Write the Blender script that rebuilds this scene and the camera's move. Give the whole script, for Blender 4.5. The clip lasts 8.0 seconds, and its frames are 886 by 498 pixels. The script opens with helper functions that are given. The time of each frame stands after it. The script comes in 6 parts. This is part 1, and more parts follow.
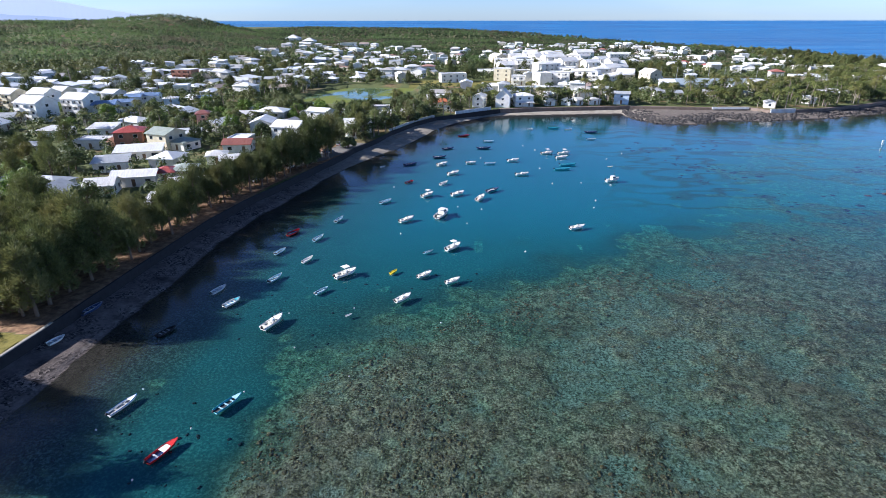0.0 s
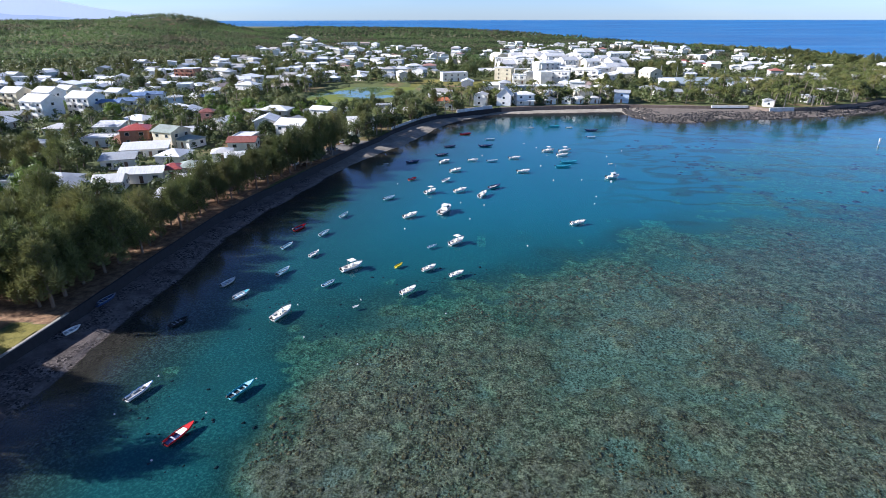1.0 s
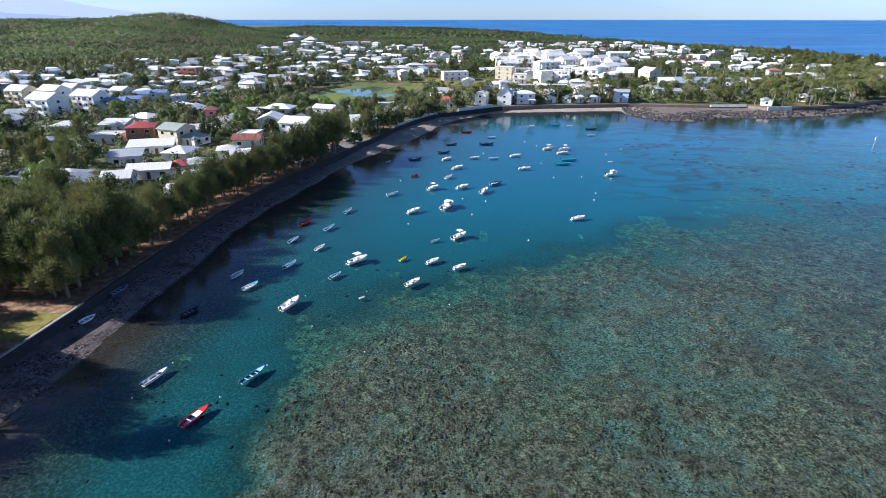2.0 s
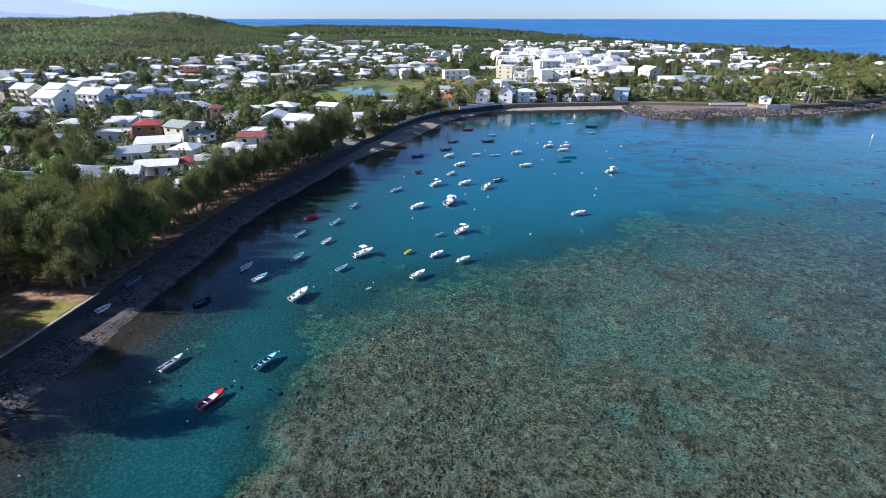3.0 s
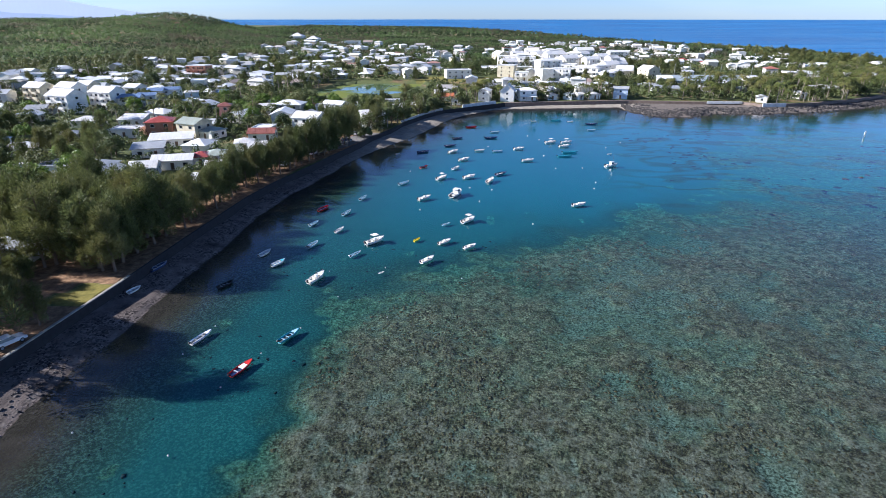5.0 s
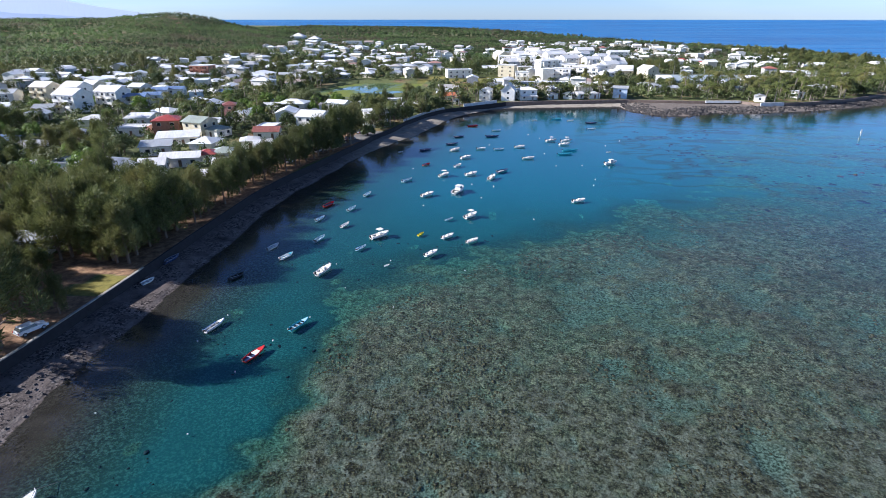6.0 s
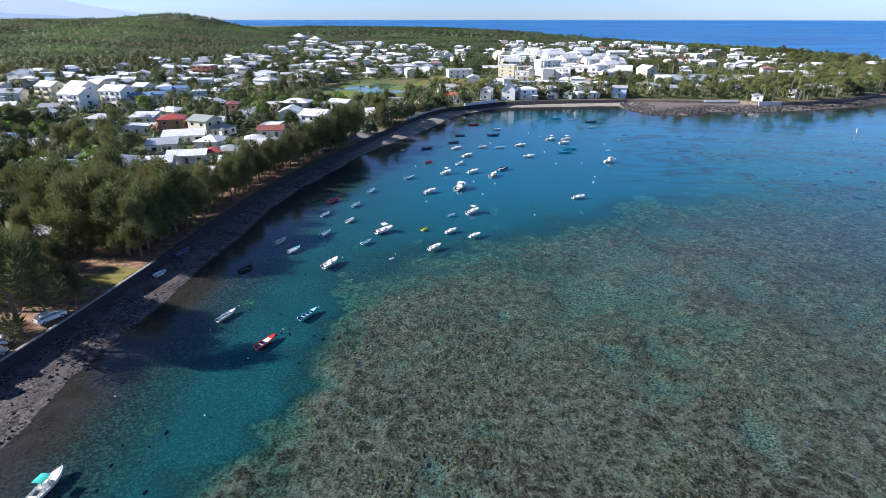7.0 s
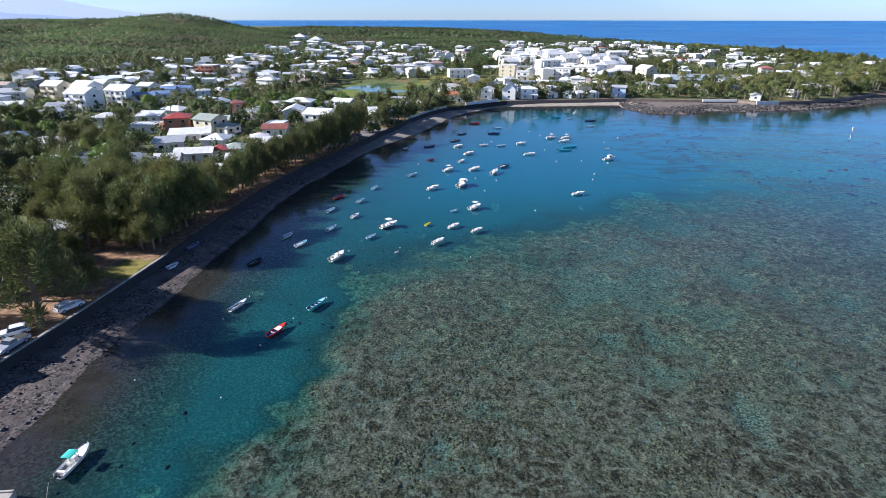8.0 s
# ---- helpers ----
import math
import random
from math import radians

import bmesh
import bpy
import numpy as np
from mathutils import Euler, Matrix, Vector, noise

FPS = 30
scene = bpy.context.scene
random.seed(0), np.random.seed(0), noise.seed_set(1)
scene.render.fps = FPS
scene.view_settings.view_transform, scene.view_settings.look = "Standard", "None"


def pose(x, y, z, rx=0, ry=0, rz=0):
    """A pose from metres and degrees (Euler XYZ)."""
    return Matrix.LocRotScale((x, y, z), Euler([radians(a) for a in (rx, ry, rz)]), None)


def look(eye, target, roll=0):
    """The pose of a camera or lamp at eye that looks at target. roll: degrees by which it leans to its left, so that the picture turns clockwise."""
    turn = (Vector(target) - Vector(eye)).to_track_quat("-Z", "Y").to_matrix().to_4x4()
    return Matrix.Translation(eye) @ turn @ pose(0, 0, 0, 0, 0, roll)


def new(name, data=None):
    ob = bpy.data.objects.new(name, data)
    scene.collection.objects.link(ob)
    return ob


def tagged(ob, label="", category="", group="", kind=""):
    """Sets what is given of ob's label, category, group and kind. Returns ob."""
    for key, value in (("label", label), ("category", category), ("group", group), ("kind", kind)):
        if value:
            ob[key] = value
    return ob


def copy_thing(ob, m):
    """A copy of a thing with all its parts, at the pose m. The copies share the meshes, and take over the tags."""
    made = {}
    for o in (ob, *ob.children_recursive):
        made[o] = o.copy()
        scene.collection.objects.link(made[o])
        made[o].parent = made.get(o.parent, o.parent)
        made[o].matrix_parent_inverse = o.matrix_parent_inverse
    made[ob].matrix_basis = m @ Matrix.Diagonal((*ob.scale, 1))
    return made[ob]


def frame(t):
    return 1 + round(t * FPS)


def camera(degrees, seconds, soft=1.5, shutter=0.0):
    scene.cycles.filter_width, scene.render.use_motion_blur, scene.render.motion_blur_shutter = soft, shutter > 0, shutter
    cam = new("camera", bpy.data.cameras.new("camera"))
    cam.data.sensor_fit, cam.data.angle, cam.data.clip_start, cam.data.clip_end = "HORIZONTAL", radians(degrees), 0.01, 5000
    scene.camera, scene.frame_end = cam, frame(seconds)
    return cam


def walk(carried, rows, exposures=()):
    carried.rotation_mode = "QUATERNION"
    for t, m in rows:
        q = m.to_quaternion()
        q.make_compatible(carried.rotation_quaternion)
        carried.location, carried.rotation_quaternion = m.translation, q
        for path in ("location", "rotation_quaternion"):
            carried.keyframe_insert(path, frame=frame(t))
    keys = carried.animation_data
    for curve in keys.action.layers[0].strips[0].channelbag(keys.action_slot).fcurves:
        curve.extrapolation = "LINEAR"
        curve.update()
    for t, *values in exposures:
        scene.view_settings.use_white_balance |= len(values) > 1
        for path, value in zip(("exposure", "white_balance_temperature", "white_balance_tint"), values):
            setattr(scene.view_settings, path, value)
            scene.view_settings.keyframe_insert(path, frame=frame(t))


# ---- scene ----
cam = camera(78.0, 8.0, soft=0.5)
PATH = [
    (0, (-1.496, 0.664, 46.717), (-1.588, 2.504, 45.939), -0.1),
    (0.5, (-1.845, -0.548, 46.583), (-1.937, 1.292, 45.805), -0.1),
    (1, (-2.196, -2.051, 46.589), (-2.288, -0.212, 45.81), -0.1),
    (1.5, (-2.442, -3.598, 46.621), (-2.533, -1.758, 45.841), -0.0),
    (3, (-3.475, -8.211, 46.401), (-3.566, -6.372, 45.618), -0.0),
    (3.5, (-3.802, -9.908, 46.396), (-3.893, -8.07, 45.613), 0.0),
    (4, (-4.138, -11.646, 46.389), (-4.23, -9.808, 45.606), 0.0),
    (4.5, (-4.446, -13.282, 46.355), (-4.537, -11.444, 45.573), 0.0),
    (6, (-5.261, -18.627, 46.343), (-5.353, -16.788, 45.562), 0.0),
    (6.5, (-5.535, -20.29, 46.315), (-5.627, -18.451, 45.535), 0.0),
    (7, (-5.871, -21.989, 46.242), (-5.962, -20.149, 45.462), 0.0),
    (7.5, (-6.091, -23.829, 46.246), (-6.183, -21.989, 45.467), 0.0),
    (8, (-6.413, -25.587, 46.247), (-6.504, -23.747, 45.468), 0.0),
]
walk(cam, [(t, look(eye, target, roll)) for t, eye, target, roll in PATH], [(0.0, 1.14, 5680, 15), (8.0, 1.14, 5680, 15)])

# ---- daylight ----
SUN_FROM = Vector((-0.885, -0.02, 0.47)).normalized()
sun_up = math.asin(SUN_FROM.z)
world = bpy.data.worlds.new("daylight")
scene.world = world
world.use_nodes = True
wn = world.node_tree.nodes
sky = wn.new("ShaderNodeTexSky")
sky.sky_type = "NISHITA"
sky.sun_disc = False
sky.sun_elevation = sun_up
sky.sun_rotation = math.atan2(SUN_FROM.x, SUN_FROM.y)
sky.altitude = 50
sky.air_density = 1.0
sky.dust_density = 0.1
sky.ozone_density = 1.0
# thin high cirrus in a clear sky
wl = world.node_tree.links
veil = wn.new("ShaderNodeTexNoise")
veil.inputs["Scale"].default_value, veil.inputs["Detail"].default_value = 2.2, 6.0
stretch = wn.new("ShaderNodeMapping")
stretch.inputs["Scale"].default_value = (1.0, 1.0, 9.0)
wl.new(wn.new("ShaderNodeTexCoord").outputs["Generated"], stretch.inputs["Vector"])
wl.new(stretch.outputs[0], veil.inputs["Vector"])
thin = wn.new("ShaderNodeValToRGB")
thin.color_ramp.elements[0].position, thin.color_ramp.elements[1].position = 0.45, 0.85
thin.color_ramp.elements[0].color, thin.color_ramp.elements[1].color = (1, 1, 1, 1), (1.25, 1.15, 1.0, 1)
wl.new(veil.outputs[0], thin.inputs[0])
height = wn.new("ShaderNodeSeparateXYZ")
wl.new(stretch.inputs["Vector"].links[0].from_socket, height.inputs[0])
low = wn.new("ShaderNodeValToRGB")
low.color_ramp.elements.new(0.16)
for stop, at, rgb in zip(low.color_ramp.elements, (0.0, 0.16, 0.5), ((0.62, 0.87, 1.52), (0.80, 1.00, 1.44), (0.46, 0.56, 0.78))):
    stop.position, stop.color = at, (*rgb, 1)
wl.new(height.outputs[2], low.inputs[0])
haze = wn.new("ShaderNodeMix")
haze.data_type, haze.blend_type = "RGBA", "MULTIPLY"
haze.inputs[0].default_value = 1.0
wl.new(thin.outputs[0], haze.inputs[6])
wl.new(low.outputs[0], haze.inputs[7])
tint = wn.new("ShaderNodeMix")
tint.data_type, tint.blend_type = "RGBA", "MULTIPLY"
tint.inputs[0].default_value = 1.0
wl.new(sky.outputs[0], tint.inputs[6])
wl.new(haze.outputs[2], tint.inputs[7])
wl.new(tint.outputs[2], wn["Background"].inputs[0])
wn["Background"].inputs[1].default_value = 0.055
sun_data = bpy.data.lights.new("sun", "SUN")
sun_data.energy = 5.0
sun_data.angle = radians(0.55)
sun_data.color = (1.0, 0.94, 0.85)
sun = new("sun", sun_data)
sun.matrix_world = look(SUN_FROM * 300, (0, 0, 0))


# ---- materials ----
class Mat:
    """A node material with short helpers."""

    def __init__(self, name, rough=0.6, metal=0.0, spec=0.5):
        self.m = bpy.data.materials.new(name)
        self.m.use_nodes = True
        self.t = self.m.node_tree
        self.b = self.t.nodes["Principled BSDF"]
        self.b.inputs["Roughness"].default_value = rough
        self.b.inputs["Metallic"].default_value = metal
        self.b.inputs["Specular IOR Level"].default_value = spec

    def n(self, kind, **inputs):
        node = self.t.nodes.new("ShaderNode" + kind)
        for key, value in inputs.items():
            sock = node.inputs[int(key[1:])] if key[0] == "i" and key[1:].isdigit() else node.inputs[key.replace("_", " ")]
            self.put(sock, value)
        return node

    def put(self, sock, value):
        if isinstance(value, bpy.types.NodeSocket):
            self.t.links.new(value, sock)
        elif isinstance(value, tuple) and len(value) == 3 and sock.type == "RGBA":
            sock.default_value = (*value, 1)
        else:
            sock.default_value = value

    def coord(self, kind="Object"):
        return self.n("TexCoord").outputs[kind]

    def place(self):
        return self.n("NewGeometry").outputs["Position"]

    def noise(self, scale, detail=4, rough=0.55, vec=None):
        return self.n("TexNoise", Scale=scale, Detail=detail, Roughness=rough, Vector=vec or self.place()).outputs[0]

    def ramp(self, fac, *stops):
        node = self.n("ValToRGB", Fac=fac)
        el = node.color_ramp.elements
        while len(el) < len(stops):
            el.new(0.5)
        for e, (p, c) in zip(el, stops):
            e.position = p
            e.color = (*c, 1) if isinstance(c, tuple) else (c, c, c, 1)
        return node.outputs[0]

    def mix(self, fac, a, b, how="MIX"):
        node = self.n("Mix")
        node.data_type, node.blend_type = "RGBA", how
        self.put(node.inputs[0], fac)
        self.put(node.inputs[6], a)
        self.put(node.inputs[7], b)
        return node.outputs[2]

    def math(self, op, a, b=0.0):
        node = self.n("Math")
        node.operation = op
        self.put(node.inputs[0], a)
        self.put(node.inputs[1], b)
        return node.outputs[0]

    def color(self, sock):
        self.put(self.b.inputs["Base Color"], sock)
        return self

    def bump(self, height, strength=0.3, distance=0.05):
        node = self.n("Bump", Height=height, Strength=strength, Distance=distance)
        self.t.links.new(node.outputs[0], self.b.inputs["Normal"])
        return self


def painted(name, rgb, rough=0.45, dirt=0.25, metal=0.0, scale=0.6):
    """Paint with faint blotches and grime."""
    m = Mat(name, rough, metal)
    fine = m.noise(scale * 9, 5)
    broad = m.noise(scale, 3)
    dull = tuple(c * (1 - dirt) * k for c, k in zip(rgb, (1.0, 0.97, 0.9)))
    c = m.mix(m.ramp(broad, (0.4, 0.0), (0.7, 1.0)), rgb, dull)
    c = m.mix(m.ramp(fine, (0.5, 0.0), (0.8, 0.6)), c, dull)
    m.color(c).bump(fine, 0.15, 0.02)
    return m.m


def varied(name, stops, rough=0.6, scale=0.15):
    """A surface whose tone differs from thing to thing and blotches over metres."""
    m = Mat(name, rough)
    r = m.n("ObjectInfo").outputs["Random"]
    c = m.ramp(r, *stops)
    stain = m.ramp(m.noise(scale * 6, 6), (0.45, 0.0), (0.75, 1.0))
    c = m.mix(m.math("MULTIPLY", stain, 0.35), c, (0.22, 0.20, 0.17))
    m.color(c).bump(m.noise(4, 4), 0.2, 0.03)
    return m.m


def roof_sheet(name, rgb, rib=3.0, rough=0.4):
    """Ribbed sheet-metal roofing with rain streaks and rust blotches."""
    m = Mat(name, rough)
    co = m.coord("Object")
    ribs = m.n("TexWave", Scale=rib, Distortion=0.0, Vector=co).outputs[1]
    streak = m.noise(1.0, 5, 0.6, m.n("Mapping", Vector=co, Scale=(3.0, 0.35, 1.0)).outputs[0])
    blotch = m.noise(0.25, 4)
    dull = tuple(c * 0.62 for c in rgb)
    c = m.mix(m.ramp(streak, (0.45, 0.0), (0.8, 0.7)), rgb, dull)
    c = m.mix(m.ramp(blotch, (0.55, 0.0), (0.8, 0.5)), c, (rgb[0] * 0.7, rgb[1] * 0.55, rgb[2] * 0.45))
    r = m.n("ObjectInfo").outputs["Random"]
    c = m.mix(1.0, c, m.ramp(r, (0.0, 0.78), (1.0, 1.0)), "MULTIPLY")
    m.color(c).bump(ribs, 0.5, 0.05)
    return m.m


def foliage(name, dark, light, warm, rough=0.55, thin=0.28):
    """Leaves: tone by tree, by leaf island and by patch."""
    m = Mat(name, rough, spec=0.25)
    isl = m.n("NewGeometry").outputs["Random Per Island"]
    obj = m.n("ObjectInfo").outputs["Random"]
    c = m.mix(isl, dark, light)
    c = m.mix(m.ramp(obj, (0.35, 0.0), (1.0, 0.75)), c, warm)
    c = m.mix(m.ramp(m.noise(0.12, 3), (0.4, 0.0), (0.7, 0.45)), c, light)
    c = m.mix(m.ramp(m.noise(0.018, 5, 0.6), (0.46, 0.0), (0.62, 0.55)), c, dark)
    c = m.mix(m.ramp(m.noise(0.03, 4, 0.6), (0.58, 0.0), (0.68, 0.5)), c, warm)
    m.color(c)
    m.b.inputs["Subsurface Weight"].default_value = 0.0
    tr = m.n("BsdfTranslucent", Color=c)
    mx = m.n("MixShader", i0=thin, i1=m.b.outputs[0], i2=tr.outputs[0])
    m.t.links.new(mx.outputs[0], m.t.nodes["Material Output"].inputs[0])
    return m.m


WHITE_WALL = painted("white_render", (0.90, 0.87, 0.81), 0.7, 0.12)
CREAM_WALL = painted("cream_render", (0.72, 0.64, 0.46), 0.7, 0.2)
GREY_WALL = painted("grey_render", (0.45, 0.44, 0.42), 0.75, 0.3)
BLUE_WALL = painted("pale_blue_render", (0.55, 0.66, 0.78), 0.7, 0.2)
PINK_WALL = painted("pink_render", (0.62, 0.30, 0.26), 0.7, 0.2)
BRICK_WALL = painted("terracotta_render", (0.42, 0.20, 0.13), 0.75, 0.3)
TOWN_WALL = varied("town_render", ((0.0, (0.84, 0.81, 0.75)), (0.55, (0.76, 0.73, 0.66)), (0.8, (0.66, 0.57, 0.42)), (1.0, (0.48, 0.50, 0.52))), 0.75)
WHITE_ROOF = roof_sheet("white_sheet_roof", (0.84, 0.82, 0.78))
GREY_ROOF = roof_sheet("grey_sheet_roof", (0.42, 0.43, 0.43))
GREEN_ROOF = roof_sheet("faded_green_sheet_roof", (0.40, 0.44, 0.36))
BLUE_ROOF = roof_sheet("blue_sheet_roof", (0.20, 0.29, 0.46))
RED_ROOF = roof_sheet("red_sheet_roof", (0.44, 0.075, 0.05))
RUST_ROOF = roof_sheet("rust_sheet_roof", (0.34, 0.12, 0.08))
ORANGE_ROOF = roof_sheet("orange_tile_roof", (0.52, 0.17, 0.07), 6)
TOWN_ROOF = varied("town_roof", ((0.0, (0.84, 0.84, 0.82)), (0.62, (0.74, 0.75, 0.74)), (0.8, (0.42, 0.43, 0.43)), (0.93, (0.46, 0.40, 0.34)), (1.0, (0.36, 0.13, 0.09))), 0.45, 0.1)
FRAME = painted("window_frame_paint", (0.62, 0.61, 0.58), 0.4, 0.15)
WOOD = painted("weathered_door_wood", (0.20, 0.12, 0.07), 0.6, 0.35)


def glassy(name, rgb, rough=0.08):
    m = Mat(name, rough, spec=0.6)
    m.color(m.mix(m.ramp(m.noise(0.7, 2), (0.4, 0.0), (0.6, 1.0)), rgb, tuple(c * 0.5 for c in rgb)))
    return m.m


GLASS = glassy("dark_window_glass", (0.035, 0.045, 0.055))

LEAF_FILAO = foliage("filao_needles", (0.028, 0.044, 0.014), (0.215, 0.235, 0.074), (0.235, 0.205, 0.072))
LEAF_BROAD = foliage("broad_leaves", (0.034, 0.052, 0.018), (0.150, 0.185, 0.062), (0.175, 0.165, 0.062))
LEAF_BRIGHT = foliage("bright_leaves", (0.080, 0.140, 0.022), (0.190, 0.270, 0.050), (0.160, 0.220, 0.045))
LEAF_PALM = foliage("palm_fronds", (0.050, 0.070, 0.020), (0.200, 0.220, 0.062), (0.250, 0.215, 0.075), 0.4)


def scrub(name):
    """Low mixed scrub: broad drifts of dark trees, dry brush and fresh green."""
    m = Mat(name, 0.6, spec=0.2)
    p = m.n("Mapping", Vector=m.place(), Scale=(0.55, 1.0, 1.0)).outputs[0]
    isl = m.n("NewGeometry").outputs["Random Per Island"]
    c = m.mix(isl, (0.072, 0.102, 0.044), (0.125, 0.160, 0.070))
    c = m.mix(m.ramp(m.noise(0.016, 5, 0.6, p), (0.46, 0.0), (0.54, 0.95)), c, m.mix(isl, (0.028, 0.045, 0.020), (0.062, 0.085, 0.036)))
    c = m.mix(m.ramp(m.noise(0.011, 4, 0.6, m.n("Mapping", Vector=p, Location=(310.0, 90.0, 0.0)).outputs[0]), (0.50, 0.0), (0.58, 0.8)), c, (0.140, 0.205, 0.072))
    c = m.mix(m.ramp(m.noise(0.020, 4, 0.6, m.n("Mapping", Vector=p, Location=(90.0, 510.0, 0.0)).outputs[0]), (0.53, 0.0), (0.60, 0.75)), c, (0.150, 0.122, 0.085))
    m.color(c)
    mx = m.n("MixShader", i0=0.55, i1=m.b.outputs[0], i2=m.n("BsdfTranslucent", Color=c).outputs[0])
    m.t.links.new(mx.outputs[0], m.t.nodes["Material Output"].inputs[0])
    return m.m


LEAF_FAR = scrub("far_woods_leaves")


def bark(name, rgb):
    m = Mat(name, 0.85)
    co = m.coord("Object")
    streak = m.noise(3.0, 6, 0.65, m.n("Mapping", Vector=co, Scale=(4.0, 4.0, 0.6)).outputs[0])
    m.color(m.mix(streak, tuple(c * 0.45 for c in rgb), tuple(c * 1.5 for c in rgb))).bump(streak, 0.6, 0.06)
    return m.m


BARK = bark("filao_bark", (0.17, 0.12, 0.085))
PALM_BARK = bark("palm_bark", (0.25, 0.21, 0.165))


def make_ground():
    """Soil, lawn, pebble beach, sand, coral and rock on one sheet; the bed takes on the water's colour with its depth."""
    m = Mat("ground_surface", 0.9, spec=0.2)
    p = m.place()
    zone = m.n("Attribute")
    zone.attribute_name = "zone"
    sep = m.n("SeparateColor", Color=zone.outputs["Color"])
    coral, beach, lawn = sep.outputs[0], sep.outputs[1], sep.outputs[2]
    paved = zone.outputs["Alpha"]
    # soil and litter
    litter = m.ramp(m.noise(0.7, 8, 0.65), (0.30, (0.09, 0.055, 0.032)), (0.48, (0.23, 0.135, 0.075)), (0.62, (0.34, 0.21, 0.115)), (0.8, (0.42, 0.31, 0.20)))
    green = m.ramp(m.noise(1.7, 6), (0.3, (0.05, 0.075, 0.025)), (0.55, (0.115, 0.13, 0.045)), (0.75, (0.19, 0.18, 0.075)))
    land = m.mix(m.ramp(m.noise(0.05, 5, 0.6), (0.34, 0.15), (0.48, 1.0)), litter, green)
    land = m.mix(m.math("MAXIMUM", m.math("MULTIPLY", lawn, -1.0), 0.0), land, litter)
    lawn = m.math("MAXIMUM", lawn, 0.0)
    grass = m.ramp(m.noise(0.8, 8, 0.7), (0.3, (0.10, 0.09, 0.022)), (0.5, (0.19, 0.165, 0.036)), (0.75, (0.26, 0.21, 0.06)))
    land = m.mix(lawn, land, grass)
    tar = m.ramp(m.noise(1.4, 6), (0.3, (0.10, 0.095, 0.09)), (0.7, (0.24, 0.22, 0.20)))
    land = m.mix(paved, land, tar)
    # dark basalt pebbles and sand
    pebble = m.n("TexVoronoi", Vector=p, Scale=3.2)
    stones = m.mix(m.ramp(pebble.outputs["Color"], (0.2, 0.0), (0.8, 1.0)), (0.016, 0.013, 0.013), (0.195, 0.160, 0.140))
    sand = m.ramp(m.noise(0.35, 7, 0.6), (0.3, (0.036, 0.029, 0.027)), (0.7, (0.195, 0.158, 0.138)))
    shore = m.mix(m.ramp(m.noise(0.22, 5), (0.42, 0.0), (0.58, 1.0)), sand, stones)
    along = m.math("DIVIDE", m.math("ADD", m.n("SeparateXYZ", Vector=p).outputs[0], 60.0), 160.0)
    pale = m.ramp(m.noise(0.5, 6), (0.3, (0.23, 0.20, 0.16)), (0.7, (0.40, 0.35, 0.28)))
    land = m.mix(beach, land, m.mix(m.ramp(along, (0.05, 0.0), (0.13, 0.8), (0.51, 1.0), (0.86, 1.0), (0.95, 0.25)), shore, pale))
    # pale line of dried foam and grit along the water
    above = m.n("SeparateXYZ", Vector=p).outputs[2]
    swash = m.math("MULTIPLY", m.ramp(above, (0.10, 0.0), (0.16, 1.0), (0.24, 1.0), (0.32, 0.0)), m.math("MULTIPLY", beach, m.ramp(m.noise(0.5, 5), (0.45, 0.0), (0.62, 0.5))))
    land = m.mix(swash, land, (0.26, 0.225, 0.19))
    # bed: sand, rubble and coral
    sunk = m.n("Attribute")
    sunk.attribute_name = "depth"
    depth = m.math("MAXIMUM", sunk.outputs["Fac"], 0.0)
    flat = m.n("Attribute")
    flat.attribute_name = "reef_flat"
    shallow = m.ramp(flat.outputs["Fac"], (0.25, 0.0), (0.75, 1.0))
    north = m.math("DIVIDE", m.n("SeparateXYZ", Vector=p).outputs[1], 200.0)
    gravel = m.noise(2.7, 9, 0.74)
    bedsand = m.ramp(gravel, (0.42, (0.018, 0.022, 0.016)), (0.50, (0.050, 0.055, 0.039)), (0.59, (0.185, 0.19, 0.145)))
    bedsand = m.mix(m.ramp(m.noise(0.11, 5, 0.6), (0.40, 0.0), (0.66, 0.55)), bedsand, (0.036, 0.042, 0.030))
    coarse = m.ramp(m.noise(2.8, 9, 0.75), (0.41, (0.040, 0.043, 0.026)), (0.48, (0.140, 0.150, 0.100)), (0.57, (0.40, 0.41, 0.30)))
    bedsand = m.mix(shallow, bedsand, coarse)
    rough = m.math("ADD", m.math("MULTIPLY", m.noise(3.1, 8, 0.75), 0.7), m.math("MULTIPLY", m.noise(0.8, 5, 0.6), 0.3))
    bent = m.n("VectorMath", i0=p, i1=m.n("TexNoise", Vector=p, Scale=0.55, Detail=5.0, Roughness=0.65).outputs[1]).outputs[0]
    cells = m.n("TexVoronoi", Vector=bent, Scale=1.9).outputs[0]
    head = m.ramp(rough, (0.43, (0.042, 0.038, 0.018)), (0.475, (0.145, 0.134, 0.068)), (0.52, (0.265, 0.248, 0.135)), (0.57, (0.62, 0.58, 0.36)))
    head = m.mix(m.ramp(m.noise(0.16, 6, 0.65), (0.40, 0.0), (0.62, 0.65)), head, m.ramp(rough, (0.44, (0.068, 0.088, 0.042)), (0.56, (0.38, 0.44, 0.27))))
    head = m.mix(m.ramp(m.noise(0.07, 5, 0.6), (0.50, 0.0), (0.64, 0.55)), head, m.ramp(rough, (0.40, (0.042, 0.035, 0.018)), (0.62, (0.23, 0.19, 0.105))))
